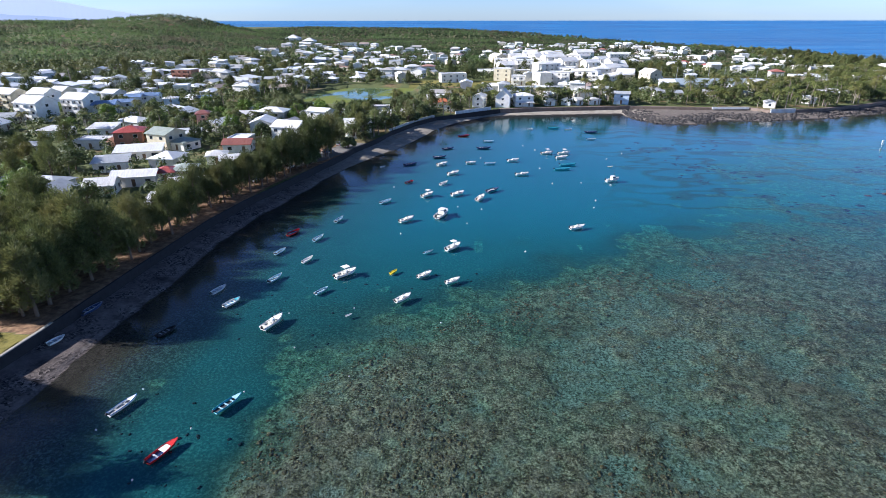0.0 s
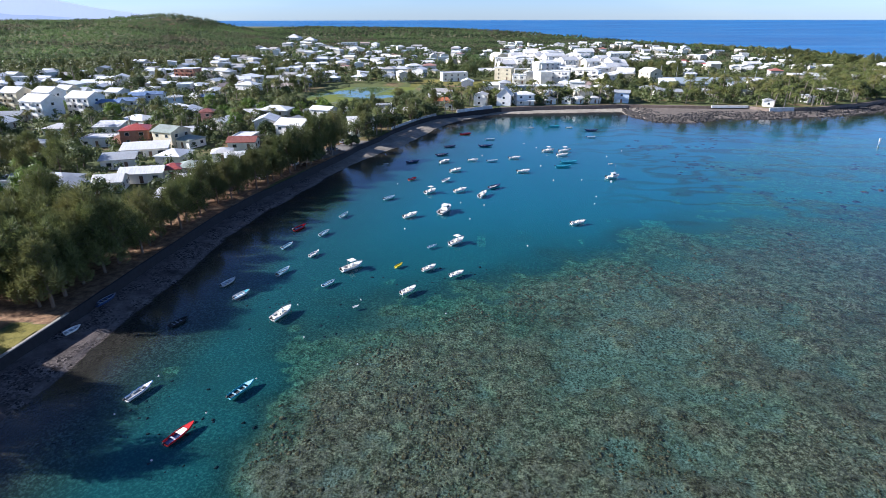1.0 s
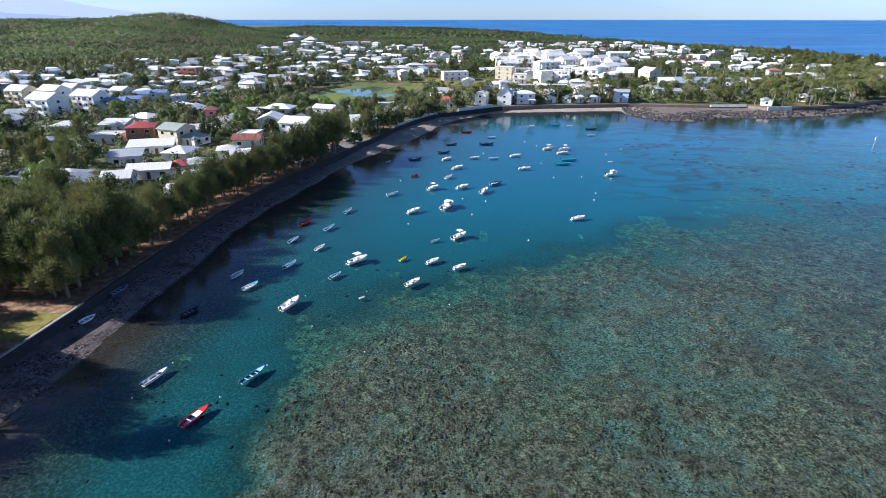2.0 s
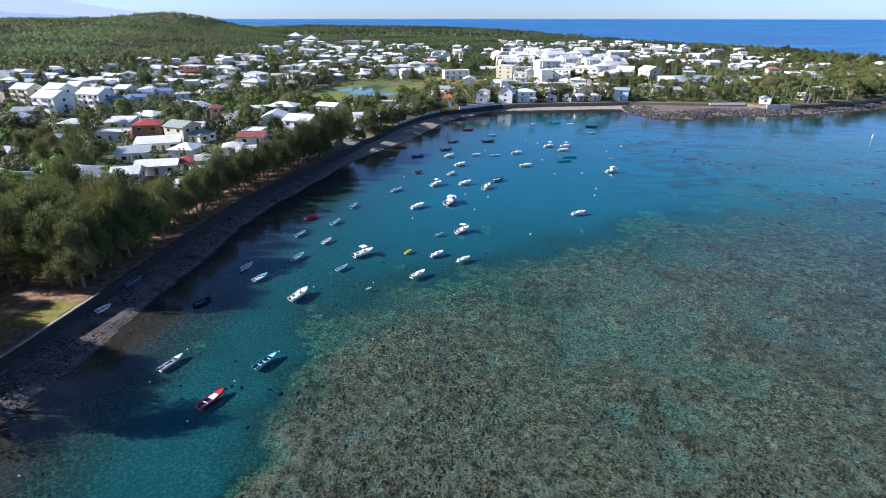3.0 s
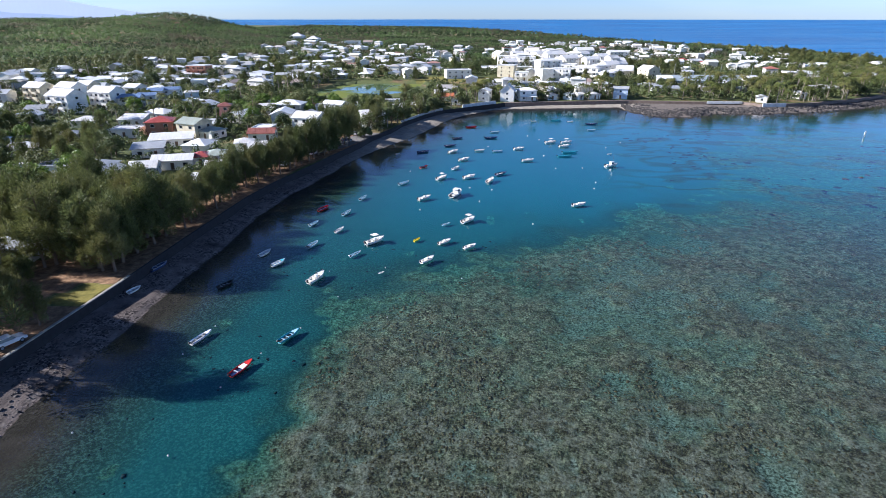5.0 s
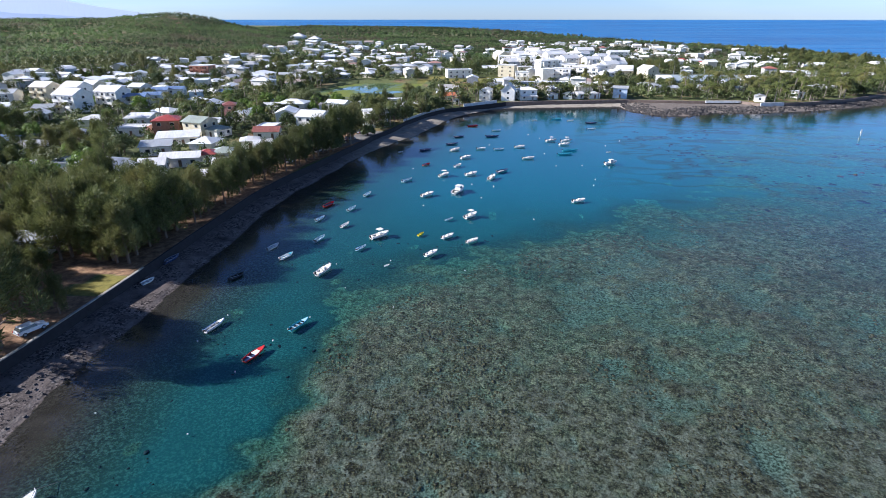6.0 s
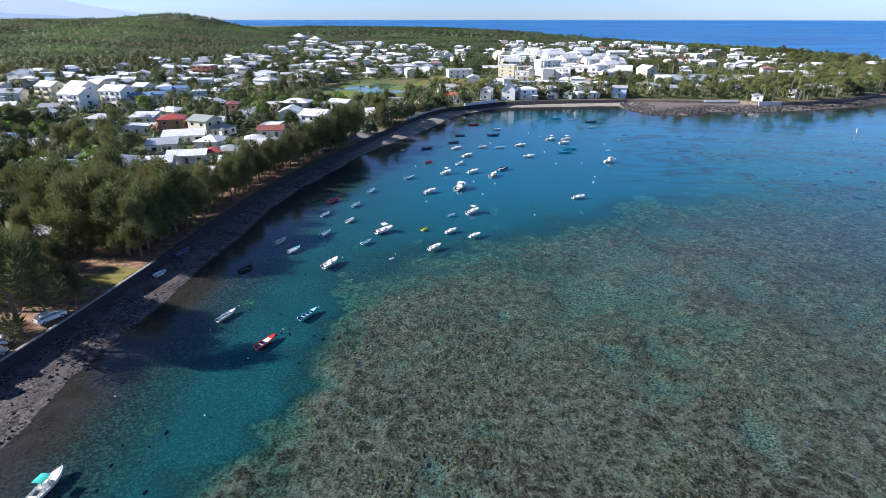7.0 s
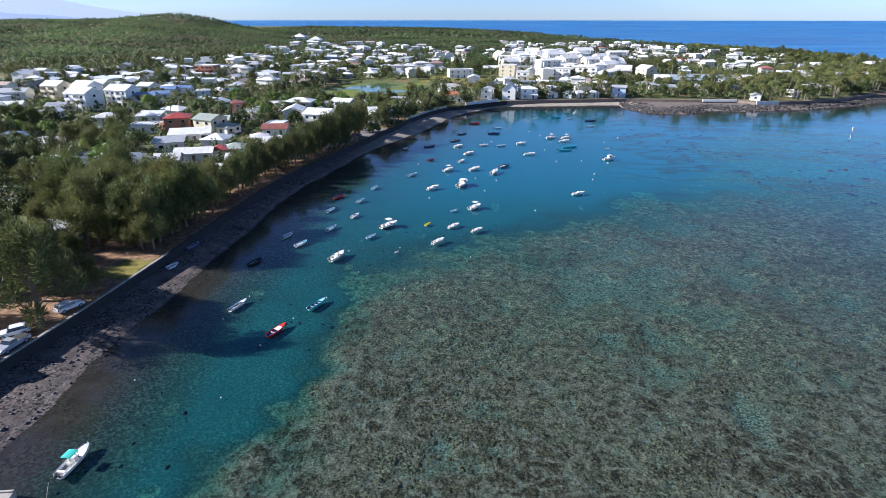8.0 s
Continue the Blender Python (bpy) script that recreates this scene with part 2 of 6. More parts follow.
    # pale rims and sandy cracks between the coral plates
    push = m.n("VectorMath", i0=m.n("TexNoise", Vector=p, Scale=0.30, Detail=7.0, Roughness=0.75).outputs[1], i1=(5.5, 5.5, 0.0))
    push.operation = "MULTIPLY"
    plates = m.n("TexVoronoi", Vector=m.n("VectorMath", i0=p, i1=push.outputs[0]).outputs[0], Scale=0.40)
    plates.feature = "DISTANCE_TO_EDGE"
    rim = m.math("MULTIPLY", m.ramp(m.math("ADD", plates.outputs["Distance"], m.math("MULTIPLY", m.math("SUBTRACT", m.noise(1.6, 6, 0.7), 0.5), 0.55)), (0.02, 1.0), (0.16, 0.0)), m.ramp(m.noise(0.55, 8, 0.75), (0.42, 0.0), (0.51, 1.0)))
    zone_of = m.math("MULTIPLY", m.ramp(north, (0.13, 1.0), (0.25, 0.25), (0.44, 0.08)), m.ramp(m.noise(0.07, 4, 0.6), (0.38, 0.3), (0.54, 1.0)))
    rim = m.math("MULTIPLY", rim, m.math("MINIMUM", m.math("MULTIPLY", zone_of, 1.6), 1.0))
    head = m.mix(zone_of, head, m.ramp(rough, (0.42, (0.026, 0.022, 0.011)), (0.50, (0.092, 0.078, 0.040)), (0.58, (0.25, 0.22, 0.12))))
    head = m.mix(rim, head, m.ramp(m.noise(3.5, 6, 0.7), (0.36, (0.14, 0.135, 0.085)), (0.60, (0.46, 0.44, 0.31))))
    speck = m.math("SUBTRACT", m.math("MULTIPLY", rough, 1.3), m.math("MULTIPLY", cells, 0.5))
    cover = m.math("ADD", coral, m.math("MULTIPLY", m.math("SUBTRACT", m.math("ADD", m.math("MULTIPLY", m.noise(1.1, 7, 0.65), 0.6), m.math("MULTIPLY", m.noise(0.22, 6, 0.65), 0.4)), 0.5), 2.0))
    bed = m.mix(m.ramp(cover, (0.36, 0.0), (0.62, 1.0)), bedsand, head)
    # water column: red is lost first, then green
    z = m.math("MULTIPLY", sunk.outputs["Fac"], -1.0)
    loss = m.n("CombineColor")
    for i, k in enumerate((0.98, 0.16, 0.19)):
        m.put(loss.inputs[i], m.math("POWER", 2.718, m.math("MULTIPLY", depth, -k)))
    gain = m.n("CombineColor")
    for i, (k, top) in enumerate(((0.5, 0.003), (0.72, 0.480), (0.50, 1.600))):
        m.put(gain.inputs[i], m.math("MULTIPLY", m.math("POWER", m.math("SUBTRACT", 1.0, m.math("POWER", 2.718, m.math("MULTIPLY", depth, -k))), 5.2), top))
    wet = m.mix(1.0, bed, loss.outputs[0], "MULTIPLY")
    wet = m.mix(1.0, wet, gain.outputs[0], "ADD")
    open_sea = m.ramp(m.math("DIVIDE", depth, 30.0), (0.25, 0.0), (0.8, 1.0))
    wet = m.mix(open_sea, wet, m.ramp(m.noise(0.006, 5, 0.6, m.n("Mapping", Vector=p, Scale=(0.3, 1.6, 1.0)).outputs[0]), (0.35, (0.001, 0.085, 0.27)), (0.7, (0.006, 0.18, 0.44))))
    damp = m.mix(0.62, shore, (0.034, 0.028, 0.014))
    wet = m.mix(beach, wet, damp)
    under = m.ramp(m.math("ADD", z, 0.5), (0.44, 1.0), (0.52, 0.0))
    m.color(m.mix(under, land, wet))
    relief = m.math("ADD", m.math("MULTIPLY", speck, m.math("SUBTRACT", 1.0, beach)), m.math("MULTIPLY", m.math("MULTIPLY", pebble.outputs[0], beach), 0.6))
    m.bump(relief, m.ramp(cover, (0.30, 0.18), (0.70, 1.0)), 0.4)
    return m.m


def make_water():
    """Clear water: see-through below, mirror by Fresnel, fine ripples."""
    m = Mat("clear_sea_water")
    p = m.place()
    small = m.noise(1.6, 5, 0.6, m.n("Mapping", Vector=p, Scale=(0.8, 1.3, 1.0)).outputs[0])
    swell = m.noise(0.12, 3, 0.5)
    bump = m.n("Bump", Height=m.math("ADD", m.math("MULTIPLY", small, 0.5), swell), Strength=0.06, Distance=0.35)
    fres = m.n("Fresnel", IOR=1.33, Normal=bump.outputs[0])
    clear = m.n("BsdfTransparent", Color=(0.93, 0.97, 0.98))
    gloss = m.n("BsdfGlossy", Roughness=0.09, Normal=bump.outputs[0], Color=(0.9, 0.93, 1.0))
    p3 = m.n("SeparateXYZ", Vector=p)
    outer = m.ramp(m.math("DIVIDE", m.math("ADD", p3.outputs[1], m.math("MULTIPLY", p3.outputs[0], 0.9)), 2000.0), (0.42, 0.0), (0.58, 1.0))
    chop = m.math("MULTIPLY", m.math("SUBTRACT", m.noise(0.02, 4, 0.6, m.n("Mapping", Vector=p, Scale=(0.25, 1.0, 1.0)).outputs[0]), 0.5), 0.50)
    # wave faces tilt towards the eye on the open sea, so it mirrors less of the sky than a flat sheet
    calm = m.math("SUBTRACT", 1.0, m.math("MULTIPLY", outer, 0.76))
    mirror = m.math("ADD", m.math("MULTIPLY", m.math("MINIMUM", fres.outputs[0], 0.62), calm), m.math("MULTIPLY", chop, outer))
    mx = m.n("MixShader", i0=mirror, i1=clear.outputs[0], i2=gloss.outputs[0])
    m.t.links.new(mx.outputs[0], m.t.nodes["Material Output"].inputs[0])
    return m.m


GROUND, WATER = make_ground(), make_water()


# ---- mesh helpers ----
def part(name, bm, material, parent=None, label="", smooth=False):
    """One mesh object from a bmesh, under a thing or a part."""
    me = bpy.data.meshes.new(name)
    bm.to_mesh(me)
    bm.free()
    if smooth:
        me.shade_smooth()
    return piece(name, me, material, parent, label)


def piece(name, me, material, parent=None, label="", m=None):
    if not me.materials:
        me.materials.append(material)
    ob = new(name, me)
    if parent is not None:
        ob.parent = parent
    if m is not None:
        ob.matrix_basis = m
    return tagged(ob, label)


def sheet(name, verts, faces, material):
    """A mesh from arrays."""
    me = bpy.data.meshes.new(name)
    me.from_pydata(verts, [], faces)
    me.update()
    me.materials.append(material)
    return me


def box(bm, x0, x1, y0, y1, z0, z1, bevel=0.0, m=None):
    r = bmesh.ops.create_cube(bm, size=1, matrix=Matrix.Translation(((x0 + x1) / 2, (y0 + y1) / 2, (z0 + z1) / 2)) @ Matrix.Diagonal((x1 - x0, y1 - y0, z1 - z0, 1)))
    if bevel:
        edges = list({e for v in r["verts"] for e in v.link_edges})
        out = bmesh.ops.bevel(bm, geom=edges, offset=bevel, segments=2, affect="EDGES", profile=0.6)
    if m is not None:
        bmesh.ops.transform(bm, matrix=m, verts=[v for v in bm.verts])
    return bm


def tube(bm, points, radii, sides=6, cap=True):
    """A tapered tube through points."""
    rings = []
    pts = [Vector(p) for p in points]
    for i, p in enumerate(pts):
        d = (pts[min(i + 1, len(pts) - 1)] - pts[max(i - 1, 0)]).normalized()
        a = d.cross(Vector((0.31, 0.93, 0.17))).normalized()
        b = d.cross(a)
        r = radii[i] if hasattr(radii, "__len__") else radii
        rings.append([bm.verts.new(p + (a * math.cos(k * 2 * math.pi / sides) + b * math.sin(k * 2 * math.pi / sides)) * r) for k in range(sides)])
    for q, s in zip(rings, rings[1:]):
        for k in range(sides):
            bm.faces.new((q[k], q[(k + 1) % sides], s[(k + 1) % sides], s[k]))
    if cap:
        bm.faces.new(rings[0][::-1])
        bm.faces.new(rings[-1])
    return bm


def thing(name, m, label, category, group="", kind=""):
    ob = new(name)
    ob.empty_display_size = 0.3
    ob.matrix_basis = m
    return tagged(ob, label, category, group, kind)


# ---- the lie of the land ----
COAST = [(-62, -900), (-61, -100), (-60, 10), (-60, 21), (-60.8, 41), (-60.3, 50), (-59.4, 62), (-58.5, 85), (-57, 119), (-51, 148), (-47, 165), (-42.5, 180), (-35.5, 199), (-27.5, 214.5), (-24, 226), (-18, 248), (-9, 267), (5, 284), (16, 291),
         (34, 294), (78, 300), (80, 287), (88, 271), (106, 269), (120, 281), (141, 280), (176, 289), (213, 306), (244, 326), (300, 362), (360, 425), (412, 500), (440, 600), (440, 700), (425, 800)]
COAST += [(385, 950), (310, 1230), (190, 1700), (40, 2100), (-300, 2500), (-1000, 2900), (-2200, 3300), (-4890, 3500)]
LAND = COAST + [(-4890, -900)]
WALL_LINE = [(-70.5, -60), (-70, 34), (-68.7, 44), (-68.1, 50), (-66.4, 69), (-65.2, 90), (-62.8, 120), (-60, 135), (-55.3, 152), (-50.2, 172), (-46, 187), (-44, 197), (-38.5, 213), (-34.5, 230), (-26, 252.5), (-18, 267), (-9, 275), (4, 286), (14, 294)]
FAR_WALL = [(14, 294), (34, 299), (84, 307), (100, 305), (125, 303), (146, 304), (152, 295), (178, 300), (214, 317), (246, 339)]
rng = np.random.default_rng(7)


def away(px, py, line):
    """Distance of each point to a line of corners."""
    best = np.full(px.shape, 1e9)
    for (ax, ay), (bx, by) in zip(line, line[1:]):
        dx, dy = bx - ax, by - ay
        t = np.clip(((px - ax) * dx + (py - ay) * dy) / (dx * dx + dy * dy), 0, 1)
        best = np.minimum(best, np.hypot(px - ax - t * dx, py - ay - t * dy))
    return best


def inside(px, py, ring):
    """Whether each point lies within a closed ring."""
    odd = np.zeros(px.shape, bool)
    for (ax, ay), (bx, by) in zip(ring, ring[1:] + ring[:1]):
        if ay != by:
            odd ^= ((ay > py) != (by > py)) & (px < (bx - ax) * (py - ay) / (by - ay) + ax)
    return odd


GRAINS = rng.random((8, 256, 256))


def lumps(px, py, size, layer=0):
    """Smooth value noise, 0 to 1, with lumps of that size in metres."""
    u, v = px / size + 37.3 * layer, py / size + 11.9 * layer
    i, j = np.floor(u).astype(int), np.floor(v).astype(int)
    f, g = u - i, v - j
    f, g = f * f * (3 - 2 * f), g * g * (3 - 2 * g)
    a = GRAINS[layer % 8]
    c = lambda s, t: a[(i + s) % 256, (j + t) % 256]
    return (c(0, 0) * (1 - f) + c(1, 0) * f) * (1 - g) + (c(0, 1) * (1 - f) + c(1, 1) * f) * g


def step(x, a, b):
    t = np.clip((x - a) / (b - a), 0, 1)
    return t * t * (3 - 2 * t)


POND = [(-95, 303), (-60, 318), (-42, 345), (-38, 385), (-62, 392), (-92, 384), (-104, 345)]
REEF = [(-33, -60), (-31.5, 16), (-31, 30), (-28.5, 40), (-26, 49), (-24.5, 59), (-18, 68), (0, 84), (13, 97), (24, 108), (36, 116), (50, 124), (62, 142), (72, 165), (74, 190), (95, 215), (140, 235), (300, 262), (420, 330), (470, 450), (520, 600), (700, 500), (700, -60)]


def levels(px, py):
    """Height of the ground, and its cover: coral, beach, lawn, paving."""
    sway = 1.6 * (lumps(px, py, 9, 4) - 0.5) + 0.8 * (lumps(px, py, 3.1, 2) - 0.5)
    shore = away(px + sway, py + sway, COAST)
    land = inside(px + sway, py + sway, LAND)
    d = np.where(land, shore, -shore)
    wall = np.minimum(away(px, py, WALL_LINE), away(px, py, FAR_WALL))
    quay = inside(px, py, WALL_LINE + FAR_WALL + [(330, 420), (400, 540), (420, 700), (380, 900), (280, 1230), (160, 1690), (20, 2070), (-310, 2460), (-1000, 2870), (-2200, 3270), (-4880, 3450), (-4880, -60)])
    # beach and inland
    sand = 1.5 * (1 - np.exp(-np.clip(d, 0, 20) * 0.19)) + (lumps(px, py, 5, 1) - 0.5) * 0.25 * step(d, 1, 5)
    inland = 2.75 + 1.3 * step(d, 40, 200) + (lumps(px, py, 60, 2) - 0.5) * 0.8 * step(d, 30, 90)
    rise = 30 * step(py, 520, 1010) * step(-px - 0.12 * py, 150, 560)
    rise = rise * (1 - 0.9 * step(py, 1250, 1600))
    rise = rise + 20 * np.exp(-(((px + 590) / 72) ** 2 + ((py - 1130) / 130) ** 2))
    rise = rise + 3 * step(py, 700, 1600) * step(-px, -250, 150)
    inland = inland + rise + (lumps(px, py, 90, 3) - 0.5) * 7 * step(rise, 3, 20)
    pond = inside(px, py, POND)
    inland = np.where(pond, 1.2, inland)
    quay &= wall > np.where(px < -20, 0.45, 1.5)
    up = np.where(quay, inland, sand)
    # bed
    reef = inside(px, py, REEF)
    edge = away(px, py, REEF)
    r = np.where(reef, edge, -edge) + (lumps(px, py, 14, 4) - 0.5) * 15 + (lumps(px, py, 4.1, 5) - 0.5) * 7
    slope = -0.075 * np.clip(-d, 0, 7) - 0.10 * np.clip(-d - 7, 0, 12)
    basin = -0.7 * step(py, 70, 150) * step(-d, 12, 45) * (1 - step(px, 60, 110) * 0.15)
    bed = slope + basin
    pool = step(lumps(px, py, 26, 7) * 0.40 + lumps(px, py, 8, 1) * 0.34 + lumps(px, py, 3.2, 6) * 0.26, 0.56, 0.76)
    pool = np.clip(pool + 0.4 * step(lumps(px, py, 19, 3) * 0.5 + lumps(px, py, 5, 5) * 0.5, 0.60, 0.80) * step(px, -20, 40), 0, 1)
    flat = -0.26 - 0.30 * lumps(px, py, 40, 6) - 0.20 * pool - 0.4 * step(px, 30, 110) * step(py, 20, 90) - 1.5 * step(py, 105, 185)
    heads = lumps(px, py, 1.9, 0) * 0.5 + lumps(px, py, 0.9, 1) * 0.5
    patch = step(lumps(px, py, 13, 2) * 0.6 + lumps(px, py, 4, 3) * 0.4, 0.22, 0.50)
    soft = 0.6 + 1.3 * step(py, 35, 90)
    on = step(r, -11 * soft, 11 * soft)
    islets = 0.50 * lumps(px, py, 8, 5) + 0.32 * lumps(px, py, 3.1, 2) + 0.18 * lumps(px, py, 1.3, 4)
    fade = step(py - 0.25 * px, 66, 135)
    coral = step(islets + 1.05 * (on - 0.42) - 0.42 * fade, 0.22, 0.52) * (1 - 0.5 * pool)
    on = on * (1 - 0.45 * fade)
    coral = coral * (0.62 + 0.38 * patch) * (0.5 + 0.5 * step(heads, 0.22, 0.50))
    loose = (1 - on) * step(lumps(px, py, 4.5, 6), 0.80, 0.92) * step(-d, 9, 16) * step(r, -28, -4)
    coral = np.clip(coral + loose, 0, 1)
    bed = bed * (1 - on) + np.maximum(flat, slope) * on
    bed = bed + coral * (0.08 + 0.30 * heads) * (0.35 + 0.65 * on) * step(-d, 5, 10)
    bed = np.where(-d > 60, bed - 32 * step(py + 0.9 * px, 900, 1250), bed)
    bed = np.minimum(bed, -0.12)
    veins = 1 - np.abs(2 * (0.6 * lumps(px * 0.6, py * 1.5, 17, 2) + 0.4 * lumps(px * 0.6, py * 1.5, 5, 3)) - 1)
    east = step(px, 25, 75) * step(py, 95, 140) * (1 - step(py, 240, 285))
    bed = np.where(bed > -10, bed * (1 - east * (0.42 * step(veins, 0.80, 0.97) - 0.16 * lumps(px, py, 11, 6))), bed)
    sunk = np.where(land, -up, -np.where(-d < 2.5, np.minimum(bed, -0.02), bed))
    bed = np.where(bed < -10, bed, bed * (0.17 + 0.83 * on * (1 - step(py, 95, 130))))
    z = np.where(land, up, np.where(-d < 2.5, np.minimum(bed, -0.02), bed))
    beach = np.where(land, np.where(quay, 0.0, 1.0), step(d, -11, -2))
    lawn = inside(px, py, [(-76, 61), (-67.8, 60.5), (-66.4, 68.5), (-72, 69)]) * 1.0
    lawn = np.clip(lawn + inside(px, py, [(-45, 392), (60, 375), (60, 420), (-40, 425)]) * 0.9, 0, 1)
    lawn = lawn - (lawn < 0.5) * inside(px, py, [(-84, 15), (-69, 15), (-65, 60), (-62, 120), (-58, 150), (-48, 180), (-40, 205), (-56, 205), (-80, 150), (-90, 60)]) * 1.0
    paved = inside(px, py, [(-82, -40), (-70, -40), (-69, 40.5), (-80, 38)]) | inside(px, py, [(-58, 168), (-50, 180), (-40, 208), (-48, 208), (-60, 180)])
    return z, coral, beach, lawn, paved * 1.0, sunk, on


def ground_at(x, y):
    return float(levels(np.array([float(x)]), np.array([float(y)]))[0][0])


def spans(*legs):
    """Coordinates by (start, end, step) legs."""
    return np.unique(np.concatenate([np.arange(a, b, s) for a, b, s in legs] + [[legs[-1][1]]]))


gx = spans((-4890, -1000, 300), (-1000, -500, 40), (-500, -110, 8), (-110, -72, 2), (-72, -34, 0.45), (-34, 60, 0.40), (60, 130, 0.6), (130, 320, 3), (320, 700, 14), (700, 4890, 260))
gy = spans((-900, -20, 40), (-20, 8, 2), (8, 75, 0.40), (75, 130, 0.55), (130, 210, 1.0), (210, 330, 1.6), (330, 1300, 11), (1300, 2600, 45), (2600, 4890, 150))
mx, my = (a.ravel() for a in np.meshgrid(gx, gy))
gz, coral, beach, lawn, paved, depth_of, reef_of = levels(mx, my)
far_off = np.hypot(mx, my)


def grid_mesh(name, xs, ys, z, material):
    nx, ny = len(xs), len(ys)
    me = bpy.data.meshes.new(name)
    i = (np.arange(ny - 1)[:, None] * nx + np.arange(nx - 1)[None, :]).ravel()
    quads = np.stack([i, i + 1, i + nx + 1, i + nx], 1).ravel()
    me.vertices.add(nx * ny)
    px, py = (a.ravel() for a in np.meshgrid(xs, ys))
    me.vertices.foreach_set("co", np.stack([px, py, z], 1).ravel())
    me.loops.add(len(quads))
    me.loops.foreach_set("vertex_index", quads)
    me.polygons.add(len(i))
    me.polygons.foreach_set("loop_start", np.arange(len(i)) * 4)
    me.update(calc_edges=True)
    me.shade_smooth()
    me.materials.append(material)
    return me


gz = np.where(gz < -10, np.maximum(gz, (46.5 - 0.0027 * far_off) * step(far_off, 2600, 4600) - 8), gz)
ground_mesh = grid_mesh("ground", gx, gy, gz, GROUND)
sunk = ground_mesh.attributes.new("depth", "FLOAT", "POINT")
sunk.data.foreach_set("value", depth_of)
reef_flat = ground_mesh.attributes.new("reef_flat", "FLOAT", "POINT")
reef_flat.data.foreach_set("value", reef_of)
zone = ground_mesh.color_attributes.new("zone", "FLOAT_COLOR", "POINT")
zone.data.foreach_set("color", np.stack([coral, beach, lawn, paved], 1).ravel())
tagged(new("ground", ground_mesh), "pebble beach, leafy soil and coral lagoon bed", "ground", kind="structure")

wx = spans((-4890, -300, 300), (-300, 700, 50), (700, 4890, 200))
wy = spans((-900, 0, 100), (0, 700, 50), (700, 4890, 100))
ax, ay = (a.ravel() for a in np.meshgrid(wx, wy))
rim = np.hypot(ax, ay)
sea_mesh = grid_mesh("water", wx, wy, (46.5 - 0.0027 * rim) * step(rim, 2600, 4600), WATER)
tagged(new("water", sea_mesh), "clear calm turquoise lagoon water and blue sea", "water", kind="structure")

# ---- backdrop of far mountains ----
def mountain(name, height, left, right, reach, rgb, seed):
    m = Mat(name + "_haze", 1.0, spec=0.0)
    # distance haze is put into the pale colour, and the slope glows faintly
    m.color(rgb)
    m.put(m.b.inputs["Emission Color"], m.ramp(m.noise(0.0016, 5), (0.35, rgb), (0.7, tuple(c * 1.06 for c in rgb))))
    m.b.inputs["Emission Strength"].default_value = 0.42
    bm = bmesh.new()
    n = 60
    low = []
    for i in range(n + 1):
        u = i / n
        a = left + (right - left) * u
        h = height * (1 - u) ** 1.35 + 14 * noise.noise((u * 9, seed, 0)) * (1 - u) + 20
        x, y = reach * math.sin(a), reach * math.cos(a)
        low.append((bm.verts.new((x * 0.98, y * 0.98, -20)), bm.verts.new((x, y, h))))
    for (a, b), (c, d) in zip(low, low[1:]):
        bm.faces.new((a, c, d, b))
    tagged(part(name, bm, m.m), "pale hazy mountain slope far beyond the woods", "backdrop", kind="structure")


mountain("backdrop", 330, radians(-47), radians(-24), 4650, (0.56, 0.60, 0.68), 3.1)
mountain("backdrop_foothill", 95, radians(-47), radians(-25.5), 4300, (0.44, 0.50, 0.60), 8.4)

# ---- sea wall with coping stones ----
BASALT = painted("basalt_masonry", (0.020, 0.019, 0.022), 0.85, 0.4, scale=1.2)
COPING = painted("worn_concrete_coping", (0.36, 0.33, 0.285), 0.8, 0.35, scale=1.0)
WHITE_MASONRY = painted("white_masonry", (0.66, 0.66, 0.64), 0.75, 0.3)
BROWN_MASONRY = painted("brown_masonry", (0.20, 0.15, 0.12), 0.85, 0.35)


def wall_run(name, line, top, foot, thick, material, label, coping=None, stone=3.0, kind="structure"):
    """A wall of that thickness along a line, its outer face on the line, with coping stones on it."""
    bm = bmesh.new()
    pts = [Vector((x, y, 0)) for x, y in line]
    rows = []
    for i, p in enumerate(pts):
        d = (pts[min(i + 1, len(pts) - 1)] - pts[max(i - 1, 0)]).normalized()
        inward = Vector((-d.y, d.x, 0))
        rows.append([bm.verts.new(p + inward * o + Vector((0, 0, h))) for o, h in ((-0.35, foot), (0.0, top), (thick, top), (thick, foot))])
    for a, b in zip(rows, rows[1:]):
        for k in range(3):
            bm.faces.new((a[k], a[k + 1], b[k + 1], b[k]))
    bm.faces.new(rows[0])
    bm.faces.new(rows[-1][::-1])
    bmesh.ops.recalc_face_normals(bm, faces=bm.faces)
    ob = tagged(part(name, bm, material), label, "sea wall", kind=kind)
    if coping:
        cut = bmesh.new()
        box(cut, -stone / 2 + 0.02, stone / 2 - 0.02, -0.1, thick + 0.06, 0, 0.16, 0.03)
        me = bpy.data.meshes.new("coping_stone")
        cut.to_mesh(me)
        cut.free()
        for a, b in zip(pts, pts[1:]):
            run = (b - a).length
            count = max(1, round(run / stone))
            yaw = math.degrees(math.atan2(b.y - a.y, b.x - a.x))
            for k in range(count):
                p = a + (b - a) * ((k + 0.5) / count)
                if 5 < p.y < 73:
                    sag = 0.03 * noise.noise((p.x, p.y, 0))
                    piece("coping_stone", me, coping, ob, "", pose(p.x, p.y, top + 0.004 + sag, 0, sag * 20, yaw) @ Matrix.Diagonal((run / count / stone, 1, 1, 1)))
    return ob


